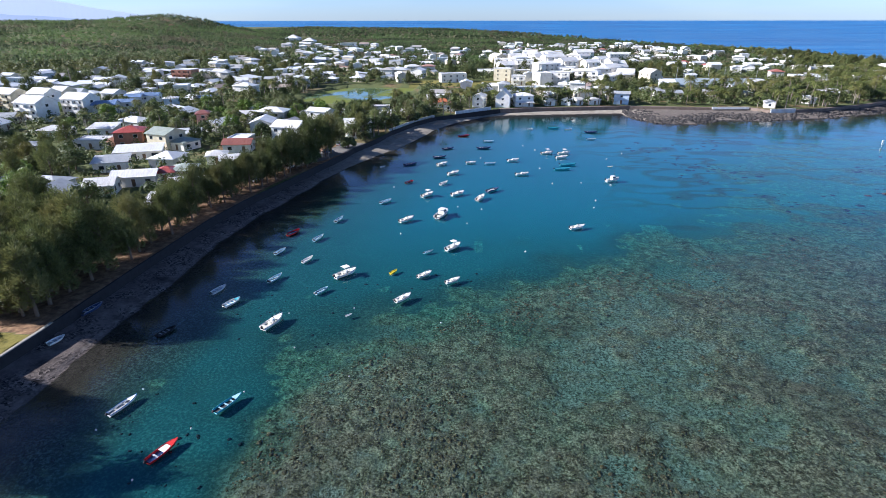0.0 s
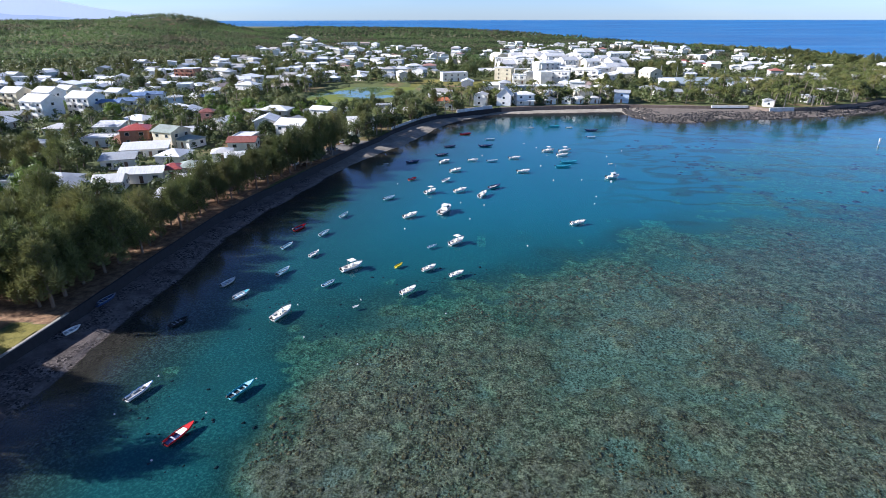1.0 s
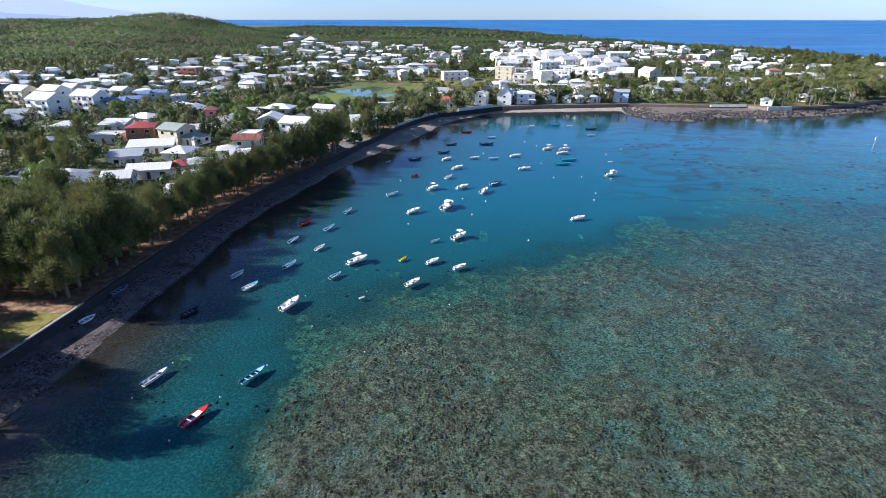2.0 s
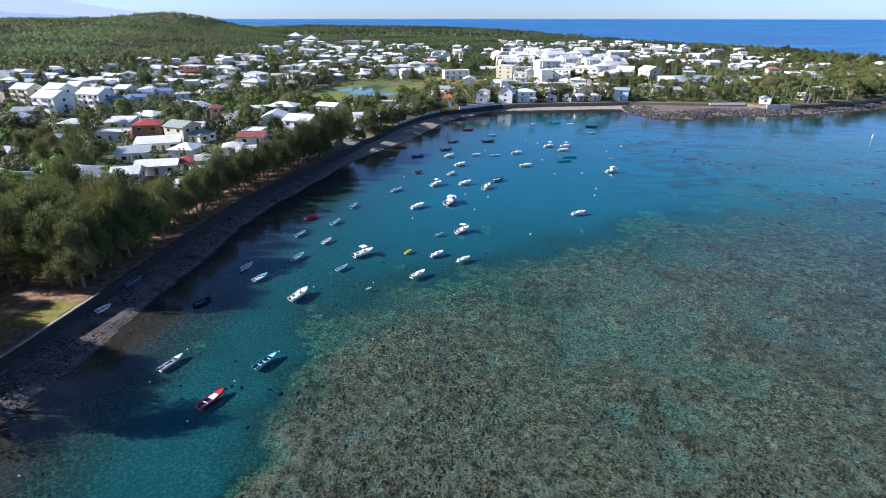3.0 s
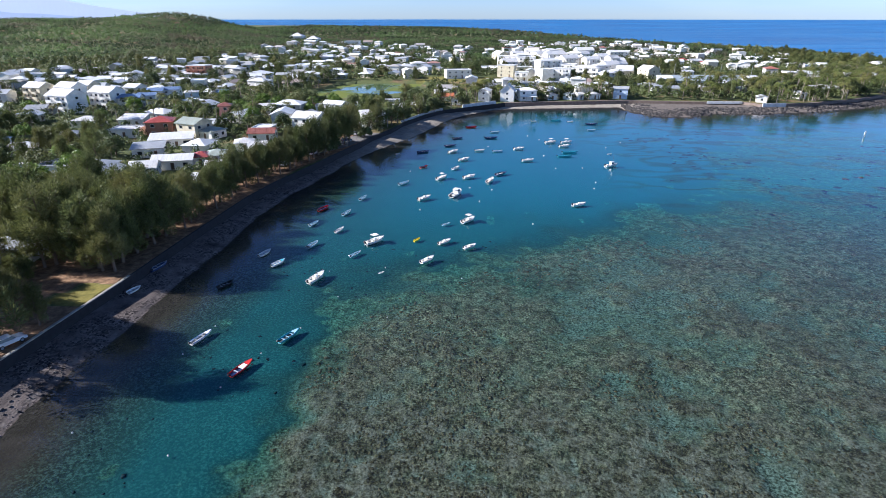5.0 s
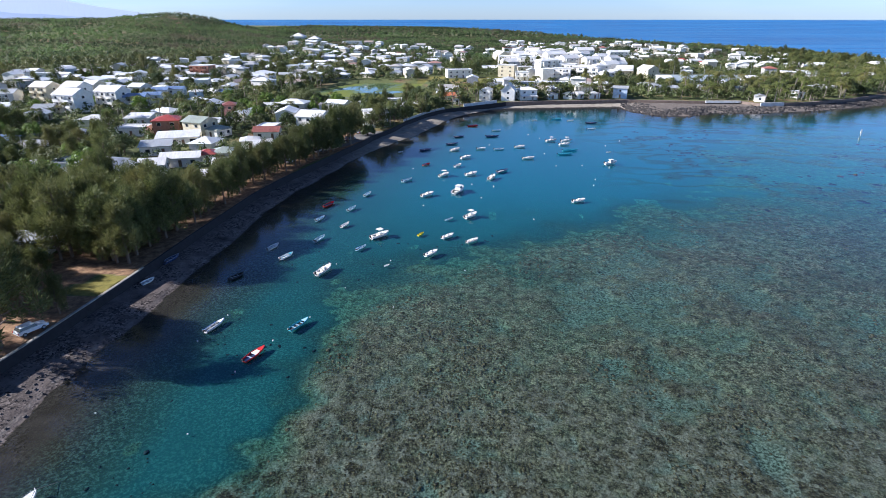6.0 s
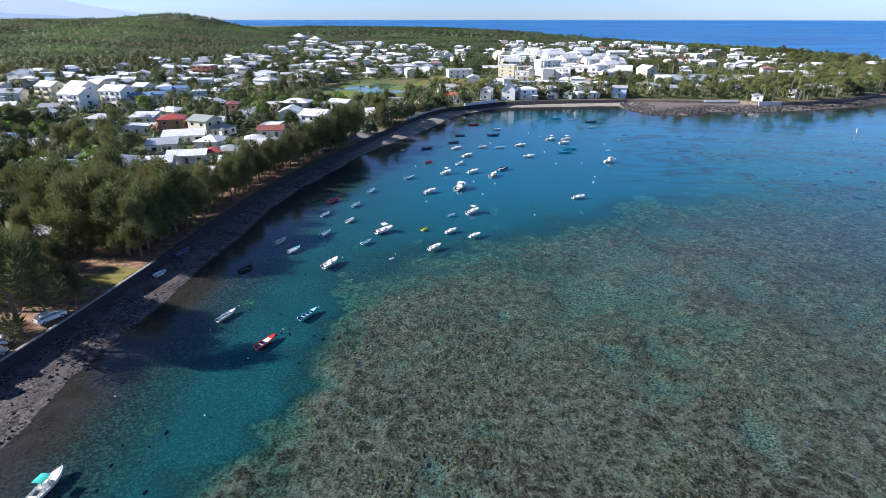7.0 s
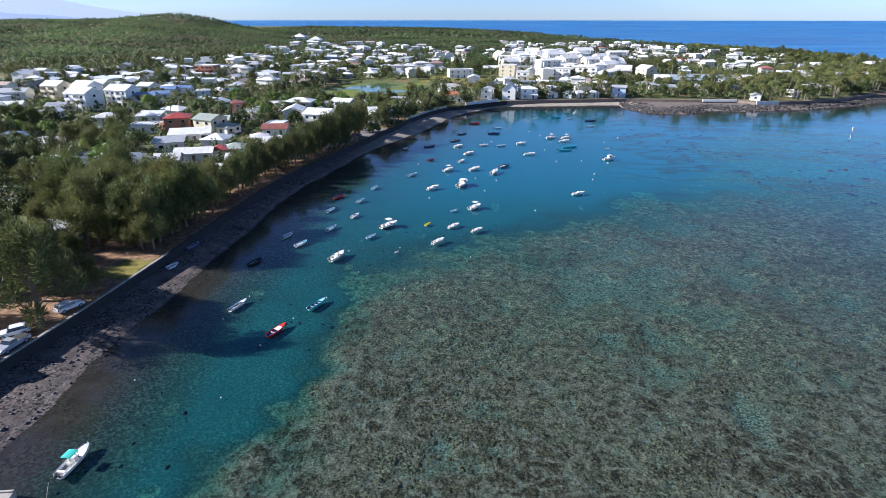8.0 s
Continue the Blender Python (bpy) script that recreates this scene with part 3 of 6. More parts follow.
wall_run("sea_wall", WALL_LINE, 2.85, 0.2, 0.32, BASALT, "dark basalt sea wall with pale concrete coping", COPING)
wall_run("garden_wall_white", [(-9, 276.6), (2, 286.5), (9, 292.5)], 4.2, 2.4, 0.3, WHITE_MASONRY, "low white painted garden wall on the quay", None)
wall_run("garden_wall_pale", [(-35.6, 231), (-27, 254), (-19, 268.6)], 3.7, 2.4, 0.3, GREY_WALL, "grey rendered garden wall above the beach", None)
wall_run("shore_wall", FAR_WALL, 2.8, 0.2, 2.0, BROWN_MASONRY, "brown stone wall behind the far beach", None)
wall_run("terrace_wall", [(126, 302.6), (145.5, 303.6)], 3.2, 2.0, 0.5, WHITE_MASONRY, "low white rendered terrace wall above the rocks", None)
wall_run("terrace_wall_low", [(152.4, 294.7), (166, 297.4)], 3.4, 0.9, 0.5, WHITE_MASONRY, "white rendered garden wall above the rocks", None)

# ---- vegetation ----
def blades(rows, material, name):
    """One mesh of loose leaf triangles and quads: rows of corner tuples."""
    verts, faces = [], []
    for r in rows:
        faces.append(tuple(range(len(verts), len(verts) + len(r))))
        verts.extend(r)
    return sheet(name, verts, faces, material)


def limb_points(rnd, base, tip, bend, n=4):
    out = []
    for i in range(n + 1):
        u = i / n
        p = base.lerp(tip, u)
        p.z += bend * math.sin(u * math.pi)
        out.append(p)
    return out


def filao_meshes(seed, height, spread):
    """Feathery she-oak: tapered leaning trunk, rising limbs, drooping needle tufts in uneven plumes."""
    rnd = random.Random(seed)
    bm = bmesh.new()
    lean = Vector((rnd.uniform(-0.6, 0.9), rnd.uniform(-0.6, 0.6), 0))
    trunk = [Vector((0, 0, -0.4))] + [lean * (k / 6) ** 1.5 + Vector((rnd.uniform(-0.12, 0.12), rnd.uniform(-0.12, 0.12), height * 0.92 * k / 6)) for k in range(1, 7)]
    tube(bm, trunk, [0.32 * (1 - 0.9 * k / 6) + 0.02 for k in range(7)], 7)
    plumes = [(trunk[-1] + Vector((0, 0, 0.3)), 1.5, 2.4)]
    for k in range(17):
        u = 0.13 + 0.79 * (k + rnd.random()) / 17
        a = k * 2.4 + rnd.uniform(-0.5, 0.5)
        base = lean * u ** 1.5 + Vector((0, 0, height * 0.92 * u))
        reach = spread * (1.12 - 0.85 * abs(u - 0.38) - 0.35 * u) * rnd.uniform(0.6, 1.15)
        tip = base + Vector((math.cos(a) * reach, math.sin(a) * reach, reach * rnd.uniform(0.25, 0.75)))
        tube(bm, limb_points(rnd, base, tip, 0.25), [0.11, 0.085, 0.06, 0.045, 0.02], 5, False)
        plumes.append((tip, rnd.uniform(0.8, 1.35), rnd.uniform(1.7, 2.9)))
        plumes.append((base.lerp(tip, 0.55), rnd.uniform(0.7, 1.15), rnd.uniform(1.2, 2.1)))
    me = bpy.data.meshes.new("trunk")
    bm.to_mesh(me)
    bm.free()
    me.materials.append(BARK)
    rows = []
    for c, r, h in plumes:
        for k in range(int(200 * r * h / 2.2)):
            d = Vector((rnd.gauss(0, 1), rnd.gauss(0, 1), rnd.gauss(0, 1))).normalized()
            q = rnd.random() ** 0.45
            p = c + Vector((d.x * r * q, d.y * r * q, d.z * h * q * 0.8))
            grow = (Vector((d.x, d.y, 0.9 + 0.8 * d.z)) + Vector((rnd.uniform(-0.4, 0.4), rnd.uniform(-0.4, 0.4), 0))).normalized()
            side = grow.cross(Vector((rnd.uniform(-1, 1), rnd.uniform(-1, 1), rnd.uniform(-1, 1)))).normalized()
            ln, w = rnd.uniform(0.28, 0.75), rnd.uniform(0.035, 0.070)
            rows.append((p - side * w, p + side * w, p + grow * ln + side * w * 0.3 - Vector((0, 0, 0.1)), p + grow * ln - side * w * 0.6))
    return me, blades(rows, LEAF_FILAO, "crown")


def broad_meshes(seed, height, spread, leaf_mat, leaf=0.34):
    """Round-headed tree: forked trunk, clumps of leaves at limb ends, gaps between them."""
    rnd = random.Random(seed)
    bm = bmesh.new()
    fork = height * 0.3
    tube(bm, [(0, 0, -0.4), (0.05, 0, fork * 0.5), (rnd.uniform(-0.2, 0.2), rnd.uniform(-0.2, 0.2), fork)], [0.26, 0.2, 0.16], 6)
    rows = []
    clumps = []
    for k in range(11):
        a = k * 2.4 + rnd.uniform(-0.4, 0.4)
        u = (k + 0.5) / 11
        reach = spread * math.sqrt(1 - (u * 0.9) ** 2) * rnd.uniform(0.55, 0.95)
        tip = Vector((math.cos(a) * reach, math.sin(a) * reach, fork + (height - fork) * (0.22 + 0.72 * u)))
        tube(bm, limb_points(rnd, Vector((0, 0, fork)), tip, 0.3), [0.12, 0.09, 0.06, 0.04, 0.02], 5, False)
        clumps.append((tip, rnd.uniform(0.32, 0.5) * spread))
    for c, r in clumps:
        for k in range(105):
            d = Vector((rnd.gauss(0, 1), rnd.gauss(0, 1), rnd.gauss(0.25, 1))).normalized()
            p = c + d * r * rnd.random() ** 0.35 * Vector((1, 1, 0.75)).length / 1.6
            nrm = (d + Vector((rnd.uniform(-0.7, 0.7), rnd.uniform(-0.7, 0.7), rnd.uniform(-0.2, 0.9)))).normalized()
            s = nrm.cross(Vector((rnd.uniform(-1, 1), rnd.uniform(-1, 1), rnd.uniform(-1, 1)))).normalized()
            t = nrm.cross(s)
            ln, w = leaf * rnd.uniform(0.7, 1.4), leaf * rnd.uniform(0.35, 0.6)
            rows.append((p - s * ln, p - t * w, p + s * ln, p + t * w))
    me = bpy.data.meshes.new("trunk")
    bm.to_mesh(me)
    bm.free()
    me.materials.append(BARK)
    return me, blades(rows, leaf_mat, "crown")


def palm_meshes(seed, height):
    """Coconut palm: bowed ringed trunk, arching fronds with hanging leaflets."""
    rnd = random.Random(seed)
    bm = bmesh.new()
    bow = Vector((rnd.uniform(-1, 1), rnd.uniform(-1, 1), 0)) * height * 0.10
    pts = [bow * (k / 6) ** 2 + Vector((0, 0, -0.4 + (height + 0.4) * k / 6)) for k in range(7)]
    tube(bm, pts, [0.24, 0.18, 0.15, 0.14, 0.13, 0.12, 0.14], 7)
    me = bpy.data.meshes.new("trunk")
    bm.to_mesh(me)
    bm.free()
    me.materials.append(PALM_BARK)
    rows = []
    top = pts[-1]
    for k in range(21):
        a = k * 2.4 + rnd.uniform(-0.3, 0.3)
        rise = rnd.uniform(-0.2, 1.7)
        out = Vector((math.cos(a), math.sin(a), 0))
        side = Vector((-math.sin(a), math.cos(a), 0))
        ln = rnd.uniform(2.4, 3.1)
        spine = []
        for j in range(8):
            u = j / 7
            spine.append(top + out * ln * u * (1 - 0.12 * u) + Vector((0, 0, ln * (rise * u * 0.62 - (0.72 + 0.32 * rise) * u * u))))
        for j in range(7):
            p, q = spine[j], spine[j + 1]
            w0, w1 = (0.56 * math.sin(math.pi * min(1, (v / 7) * 0.9 + 0.12)) for v in (j, j + 1))
            for sgn in (-1, 1):
                drop = Vector((0, 0, -0.6))
                mid = p.lerp(q, 0.42)
                rows.append((p, mid, mid + sgn * side * w1 + drop * w1 + out * 0.22, p + sgn * side * w0 * 0.95 + drop * w0 + out * 0.16))
    return me, blades(rows, LEAF_PALM, "crown")


FILAO = [filao_meshes(s, h, w) for s, h, w in ((1, 13, 4.4), (2, 15, 4.8), (3, 11.5, 4.2), (4, 14, 4.0), (5, 12.5, 5.0))]
BROAD = [broad_meshes(s, h, w, LEAF_BROAD) for s, h, w in ((11, 7.0, 3.6), (12, 6.0, 3.4), (13, 8.5, 4.2), (14, 5.0, 3.0))]
BRIGHT = [broad_meshes(s, h, w, LEAF_BRIGHT) for s, h, w in ((21, 6.0, 3.4), (22, 5.0, 3.0))]
PALM = [palm_meshes(s, h) for s, h in ((31, 5.2), (32, 7.6), (33, 4.4), (34, 6.4))]
SHRUB = [broad_meshes(s, h, w, LEAF_BROAD, 0.26) for s, h, w in ((41, 2.4, 1.7), (42, 1.8, 1.5))]


def tree(kind, meshes, x, y, scale, label, category, group, z=None):
    z = ground_at(x, y) if z is None else z
    spin = (x * 37.7 + y * 91.3) % 360
    t = thing(kind, pose(x, y, z, 0, 0, spin) @ Matrix.Diagonal((scale, scale, scale * (0.92 + 0.0016 * ((x * 7 + y * 3) % 100)), 1)), label, category, group)
    piece("trunk", meshes[0], BARK, t)
    piece("crown", meshes[1], LEAF_BROAD, t)
    return t


TAKEN = []


def free(x, y, r):
    return all((x - a) ** 2 + (y - b) ** 2 > (r + c) ** 2 for a, b, c in TAKEN)

# ---- houses ----
def slab_roof(bm, w, d, h, rise, over, kind, t=0.16):
    """Roof solids with eaves and thickness: gable (ridge along x), hip, pyramid, flat with parapet, or mono pitch."""
    a, b = w / 2 + over, d / 2 + over
    drop = -rise * over / max(d / 2, 0.1) if kind in ("gable", "hip", "pyramid") else 0.0
    if kind == "flat":
        box(bm, -w / 2 - 0.08, w / 2 + 0.08, -d / 2 - 0.08, d / 2 + 0.08, h, h + 0.22)
        for x0, x1, y0, y1 in ((-a, a, -b, -b + 0.25), (-a, a, b - 0.25, b), (-a, -a + 0.25, -b + 0.25, b - 0.25), (a - 0.25, a, -b + 0.25, b - 0.25)):
            box(bm, x0, x1, y0, y1, h + 0.02, h + 0.55)
        return bm
    if kind == "mono":
        ring = [(-a, -b, h), (a, -b, h), (a, b, h + rise), (-a, b, h + rise)]
        tops = [bm.verts.new((x, y, z + t)) for x, y, z in ring]
        lows = [bm.verts.new((x, y, z)) for x, y, z in ring]
        bm.faces.new(tops)
        bm.faces.new(lows[::-1])
        for k in range(4):
            bm.faces.new((lows[k], lows[(k + 1) % 4], tops[(k + 1) % 4], tops[k]))
        return bm
    ridge = {"gable": a, "hip": max(a - b, 0.3), "pyramid": 0.05}[kind]
    sets = []
    for lift in (0.0, t):
        e = [bm.verts.new((x, y, h + drop + lift)) for x, y in ((-a, -b), (a, -b), (a, b), (-a, b))]
        r = [bm.verts.new((x, 0, h + rise + lift)) for x in (-ridge, ridge)]
        sets.append((e, r))
    (e0, r0), (e1, r1) = sets
    for e, r in sets:
        bm.faces.new((e[0], e[1], r[1], r[0]))
        bm.faces.new((e[2], e[3], r[0], r[1]))
        if kind != "gable":
            bm.faces.new((e[1], e[2], r[1]))
            bm.faces.new((e[3], e[0], r[0]))
    if kind == "gable":
        for i, j, k in ((1, 2, 1), (3, 0, 0)):
            bm.faces.new((e0[i], r0[k], r1[k], e1[i]))
            bm.faces.new((r0[k], e0[j], e1[j], r1[k]))
        for i, j in ((0, 1), (2, 3)):
            bm.faces.new((e0[i], e0[j], e1[j], e1[i]))
    else:
        for k in range(4):
            bm.faces.new((e0[k], e0[(k + 1) % 4], e1[(k + 1) % 4], e1[k]))
    bmesh.ops.recalc_face_normals(bm, faces=bm.faces)
    return bm


def wall_block(bm, w, d, h, rise, kind):
    """Walls with a plinth, carried up into the gables."""
    box(bm, -w / 2, w / 2, -d / 2, d / 2, -1.2, h)
    if kind == "gable":
        v = [bm.verts.new(p) for p in ((-w / 2, -d / 2, h), (-w / 2, d / 2, h), (-w / 2, 0, h + rise), (w / 2, -d / 2, h), (w / 2, d / 2, h), (w / 2, 0, h + rise))]
        bm.faces.new((v[0], v[2], v[1]))
        bm.faces.new((v[3], v[4], v[5]))
        bm.faces.new((v[0], v[3], v[5], v[2]))
        bm.faces.new((v[1], v[2], v[5], v[4]))
    if kind == "mono":
        v = [bm.verts.new(p) for p in ((-w / 2, -d / 2, h), (-w / 2, d / 2, h), (-w / 2, d / 2, h + rise), (w / 2, -d / 2, h), (w / 2, d / 2, h), (w / 2, d / 2, h + rise))]
        bm.faces.new((v[0], v[2], v[1]))
        bm.faces.new((v[3], v[4], v[5]))
        bm.faces.new((v[1], v[2], v[5], v[4]))
    return bm


def opening_meshes(w, h, bars):
    """A window: one frame ring, and its pane set back."""
    bm = bmesh.new()
    f = 0.09
    ring = []
    for y in (-0.07, 0.02):
        ring.append([bm.verts.new((x, y, z)) for x, z in ((-w / 2, 0), (w / 2, 0), (w / 2, h), (-w / 2, h))])
        ring.append([bm.verts.new((x, y, z)) for x, z in ((-w / 2 + f, f), (w / 2 - f, f), (w / 2 - f, h - f), (-w / 2 + f, h - f))])
    oa, ia, ob_, ib = ring
    for k in range(4):
        n = (k + 1) % 4
        bm.faces.new((oa[k], oa[n], ia[n], ia[k]))
        bm.faces.new((ob_[k], ib[k], ib[n], ob_[n]))
        bm.faces.new((oa[k], ob_[k], ob_[n], oa[n]))
        bm.faces.new((ia[k], ia[n], ib[n], ib[k]))
    bmesh.ops.recalc_face_normals(bm, faces=bm.faces)
    frame_me = bpy.data.meshes.new("window")
    bm.to_mesh(frame_me)
    bm.free()
    frame_me.materials.append(FRAME)
    bm = bmesh.new()
    box(bm, -w / 2 + f, w / 2 - f, -0.03, 0.01, f, h - f)
    pane_me = bpy.data.meshes.new("pane")
    bm.to_mesh(pane_me)
    bm.free()
    pane_me.materials.append(GLASS)
    return frame_me, pane_me


WINDOW = opening_meshes(1.5, 1.25, True)
far_bm = box(bmesh.new(), -0.55, 0.55, -0.03, 0.02, 0.1, 1.1)
FAR_WINDOW = bpy.data.meshes.new("window")
far_bm.to_mesh(FAR_WINDOW)
far_bm.free()
FAR_WINDOW.materials.append(GLASS)
BAY = opening_meshes(2.6, 2.1, True)
door_bm = box(bmesh.new(), -0.48, 0.48, -0.06, 0.02, 0.0, 2.1, 0.015)
DOOR = bpy.data.meshes.new("door")
door_bm.to_mesh(DOOR)
door_bm.free()
DOOR.materials.append(WOOD)
MESHES = {}


def house(x, y, w, d, storeys, yaw, kind, wall, roof, label, name="house", rise=None, over=0.5, base=None, windows=True, veranda=False, ends=True, group="houses of the town", category="house"):
    """A house with walls, roof, doors and windows on its long and short sides."""
    h = 2.75 * storeys + 0.25
    rise = (0.36 * d / 2 if kind == "gable" else 0.32 * d / 2) if rise is None else rise
    z = ground_at(x, y) if base is None else base
    TAKEN.append((x, y, 0.42 * max(w, d) + 0.10 * min(w, d)))
    t = thing(name, pose(x, y, z, 0, 0, yaw), label, category, group)
    part("wall", wall_block(bmesh.new(), w, d, h, rise, kind), wall, t)
    part("roof", slab_roof(bmesh.new(), w, d, h, rise, 0.12 if kind == "flat" else over, kind), roof, t)
    if y > 265 and windows is True:
        windows = "plain"
    if y > 330 and windows == "few":
        windows = False
    if windows:
        sides = ((0, -d / 2, w, 0), (-w / 2, 0, d, -90), (w / 2, 0, d, 90), (0, d / 2, w, 180))
        for s, (cx, cy, run, turn) in enumerate(sides):
            if windows in ("few", "front") and s != 0 or s == 3 or s in (1, 2) and not ends or s == 2 and x > 40 or s == 1 and x < -60:
                if s != 2 or ends or windows == "few":
                    continue
            n = 1 if not ends and s == 2 else max(1, int(run / (5.0 if windows in ("few", "front") else 3.4 if windows is True else 4.0)))
            for fl in range(storeys):
                for k in range(n):
                    u = (k + 0.5) / n * run - run / 2
                    place = pose(cx, cy, 2.75 * fl, 0, 0, turn) @ pose(u, -0.004, 0)
                    if fl == 0 and s == 0 and k == n // 2:
                        piece("door", DOOR, WOOD, t, "", place @ pose(0, 0, 0.15))
                        continue
                    me, pane = (BAY if fl == 0 and s == 0 and k % 2 and n > 2 else WINDOW)
                    if windows is not True:
                        piece("window", FAR_WINDOW, GLASS, t, "", place @ pose(0, 0, 1.0))
                        continue
                    ob = piece("window", me, FRAME, t, "", place @ pose(0, 0, 0.35 if me is BAY[0] else 1.0))
                    if windows is True:
                        piece("pane", pane, GLASS, ob)
    if veranda:
        bm = bmesh.new()
        v = [bm.verts.new(p) for p in ((-w / 2, -d / 2 - 2.6, 2.45), (w / 2, -d / 2 - 2.6, 2.45), (w / 2, -d / 2 - 0.03, 2.95), (-w / 2, -d / 2 - 0.03, 2.95))]
        f = bm.faces.new(v)
        ext = bmesh.ops.extrude_face_region(bm, geom=[f])
        bmesh.ops.translate(bm, verts=[e for e in ext["geom"] if isinstance(e, bmesh.types.BMVert)], vec=(0, 0, 0.12))
        bmesh.ops.recalc_face_normals(bm, faces=bm.faces)
        part("veranda_roof", bm, roof, t)
        for k in range(max(2, int(w / 3)) + 1):
            px = -w / 2 + 0.15 + (w - 0.3) * k / max(2, int(w / 3))
            part("post", box(bmesh.new(), px - 0.07, px + 0.07, -d / 2 - 2.45, -d / 2 - 2.31, -0.8, 2.47), FRAME, t)
    return t


def flats(x, y, w, d, storeys, yaw, kind, wall, roof, label, balconies=True, base=None, windows=True):
    """A block of flats: house with a balcony slab, rail and screen wall to each storey of its front."""
    t = house(x, y, w, d, storeys, yaw, kind, wall, roof, label, "apartment_building", rise=0.5 * d / 2 if kind == "gable" else None, over=0.35, base=base, windows=windows, ends=kind != "gable", group="blocks of flats", category="apartment building")
    if balconies:
        n = max(1, round(w / 5.5))
        for fl in range(1, storeys):
            for k in range(n):
                u = (k + 0.5) / n * w - w / 2
                bm = box(bmesh.new(), u - 1.7, u + 1.7, -d / 2 - 1.45, -d / 2 - 0.004, 2.75 * fl - 0.08, 2.75 * fl + 0.10)
                box(bm, u - 1.7, u + 1.7, -d / 2 - 1.45, -d / 2 - 1.37, 2.75 * fl + 0.10, 2.75 * fl + 1.0)
                box(bm, u - 1.7, u - 1.58, -d / 2 - 1.36, -d / 2 - 0.004, 2.75 * fl + 0.10, 2.75 * fl + 2.4)
                part("balcony", bm, wall, t)
    return t

flats(-233.6, 274.6, 11.7, 9.3, 3, -15, "gable", CREAM_WALL, WHITE_ROOF, "white gabled block of flats with balconies")
flats(-198.1, 244.8, 13.3, 10.7, 3, -15, "gable", WHITE_WALL, WHITE_ROOF, "white gabled block of flats with balconies")
flats(-216.8, 275.2, 11.7, 9.3, 3, -15, "gable", WHITE_WALL, WHITE_ROOF, "white gabled block of flats with balconies")
flats(-213.7, 284.8, 9.3, 8.4, 3, -15, "gable", CREAM_WALL, WHITE_ROOF, "white gabled block of flats with balconies")
flats(-186.8, 258.8, 13.7, 9.6, 3, -15, "gable", WHITE_WALL, WHITE_ROOF, "white gabled block of flats with balconies")
house(-175.7, 260.2, 9.9, 7.7, 2, 12, "gable", WHITE_WALL, BLUE_ROOF, "white terraced house with a blue sheet-metal roof")
house(-171.4, 268.2, 8.5, 5.9, 2, 12, "gable", WHITE_WALL, BLUE_ROOF, "white terraced house with a blue sheet-metal roof")
house(-176.3, 285.2, 7.8, 6.2, 2, 12, "gable", WHITE_WALL, BLUE_ROOF, "white terraced house with a blue sheet-metal roof")
house(-170.0, 290.1, 8.8, 6.2, 2, 12, "gable", WHITE_WALL, BLUE_ROOF, "white terraced house with a blue sheet-metal roof")
house(-127.4, 199.2, 9.7, 9.5, 2, 15, "hip", BRICK_WALL, RED_ROOF, "open pavilion house with a bright red hipped roof")
house(-112.8, 196.3, 9.4, 9.1, 2, -20, "gable", CREAM_WALL, GREEN_ROOF, "cream two-storey house with a faded grey-green roof")
house(-105.4, 194.9, 6.7, 7.9, 1, -20, "hip", WHITE_WALL, GREEN_ROOF, "white house with a grey-green hipped roof")
house(-150.0, 217.6, 9.9, 7.7, 1, 8, "mono", WHITE_WALL, WHITE_ROOF, "low white house with a sloping white roof")
house(-139.5, 195.7, 11.3, 8.8, 1, 8, "flat", WHITE_WALL, WHITE_ROOF, "low white house with a flat white roof")
house(-113.3, 179.2, 14.2, 7.4, 1, 20, "mono", WHITE_WALL, WHITE_ROOF, "long white shed roof over a terrace")
house(-113.2, 163.5, 9.6, 6.5, 1, 20, "mono", WHITE_WALL, GREY_ROOF, "long low house with a grey sheet roof")
house(-86.4, 156.6, 6.6, 7.3, 1, 15, "hip", WHITE_WALL, GREEN_ROOF, "small house with a grey-green hipped roof")
house(-90.4, 153.7, 4.8, 6.5, 1, 15, "hip", WHITE_WALL, RED_ROOF, "small house with a red roof")
house(-101.0, 139.5, 7.0, 7.3, 1, 18, "gable", WHITE_WALL, WHITE_ROOF, "white house with a broad white sheet roof")
house(-96.9, 148.8, 11.4, 6.7, 1, 15, "gable", WHITE_WALL, WHITE_ROOF, "long white house with a bright white sheet roof")
house(-78.5, 142.2, 8.7, 6.8, 1, 15, "gable", WHITE_WALL, WHITE_ROOF, "white house with a wide white roof")
house(-77.8, 125.0, 4.1, 6.5, 1, 10, "mono", WHITE_WALL, WHITE_ROOF, "small white shed with a sloping white roof")
house(-207.6, 238.1, 8.7, 7.9, 1, 10, "gable", GREY_WALL, GREY_ROOF, "grey house with a grey roof")
house(-167.1, 213.1, 10.8, 8.4, 1, 5, "hip", WHITE_WALL, WHITE_ROOF, "white house with a pale hipped roof")
house(-156.3, 184.9, 5.7, 6.5, 1, 30, "hip", WHITE_WALL, GREY_ROOF, "house with a blue-grey hipped roof")
house(-307.1, 369.2, 16.6, 10.0, 2, 5, "flat", WHITE_WALL, WHITE_ROOF, "white flat-roofed house before the woods")
house(-299.9, 378.6, 11.4, 8.0, 1, 10, "gable", WHITE_WALL, GREY_ROOF, "white house with a grey roof")
house(-276.4, 402.7, 11.1, 7.7, 1, 5, "gable", WHITE_WALL, GREY_ROOF, "grey-roofed house among palms")
flats(-209.9, 408.9, 16.0, 9.6, 3, -10, "flat", BRICK_WALL, WHITE_ROOF, "three-storey terracotta and white block of flats")
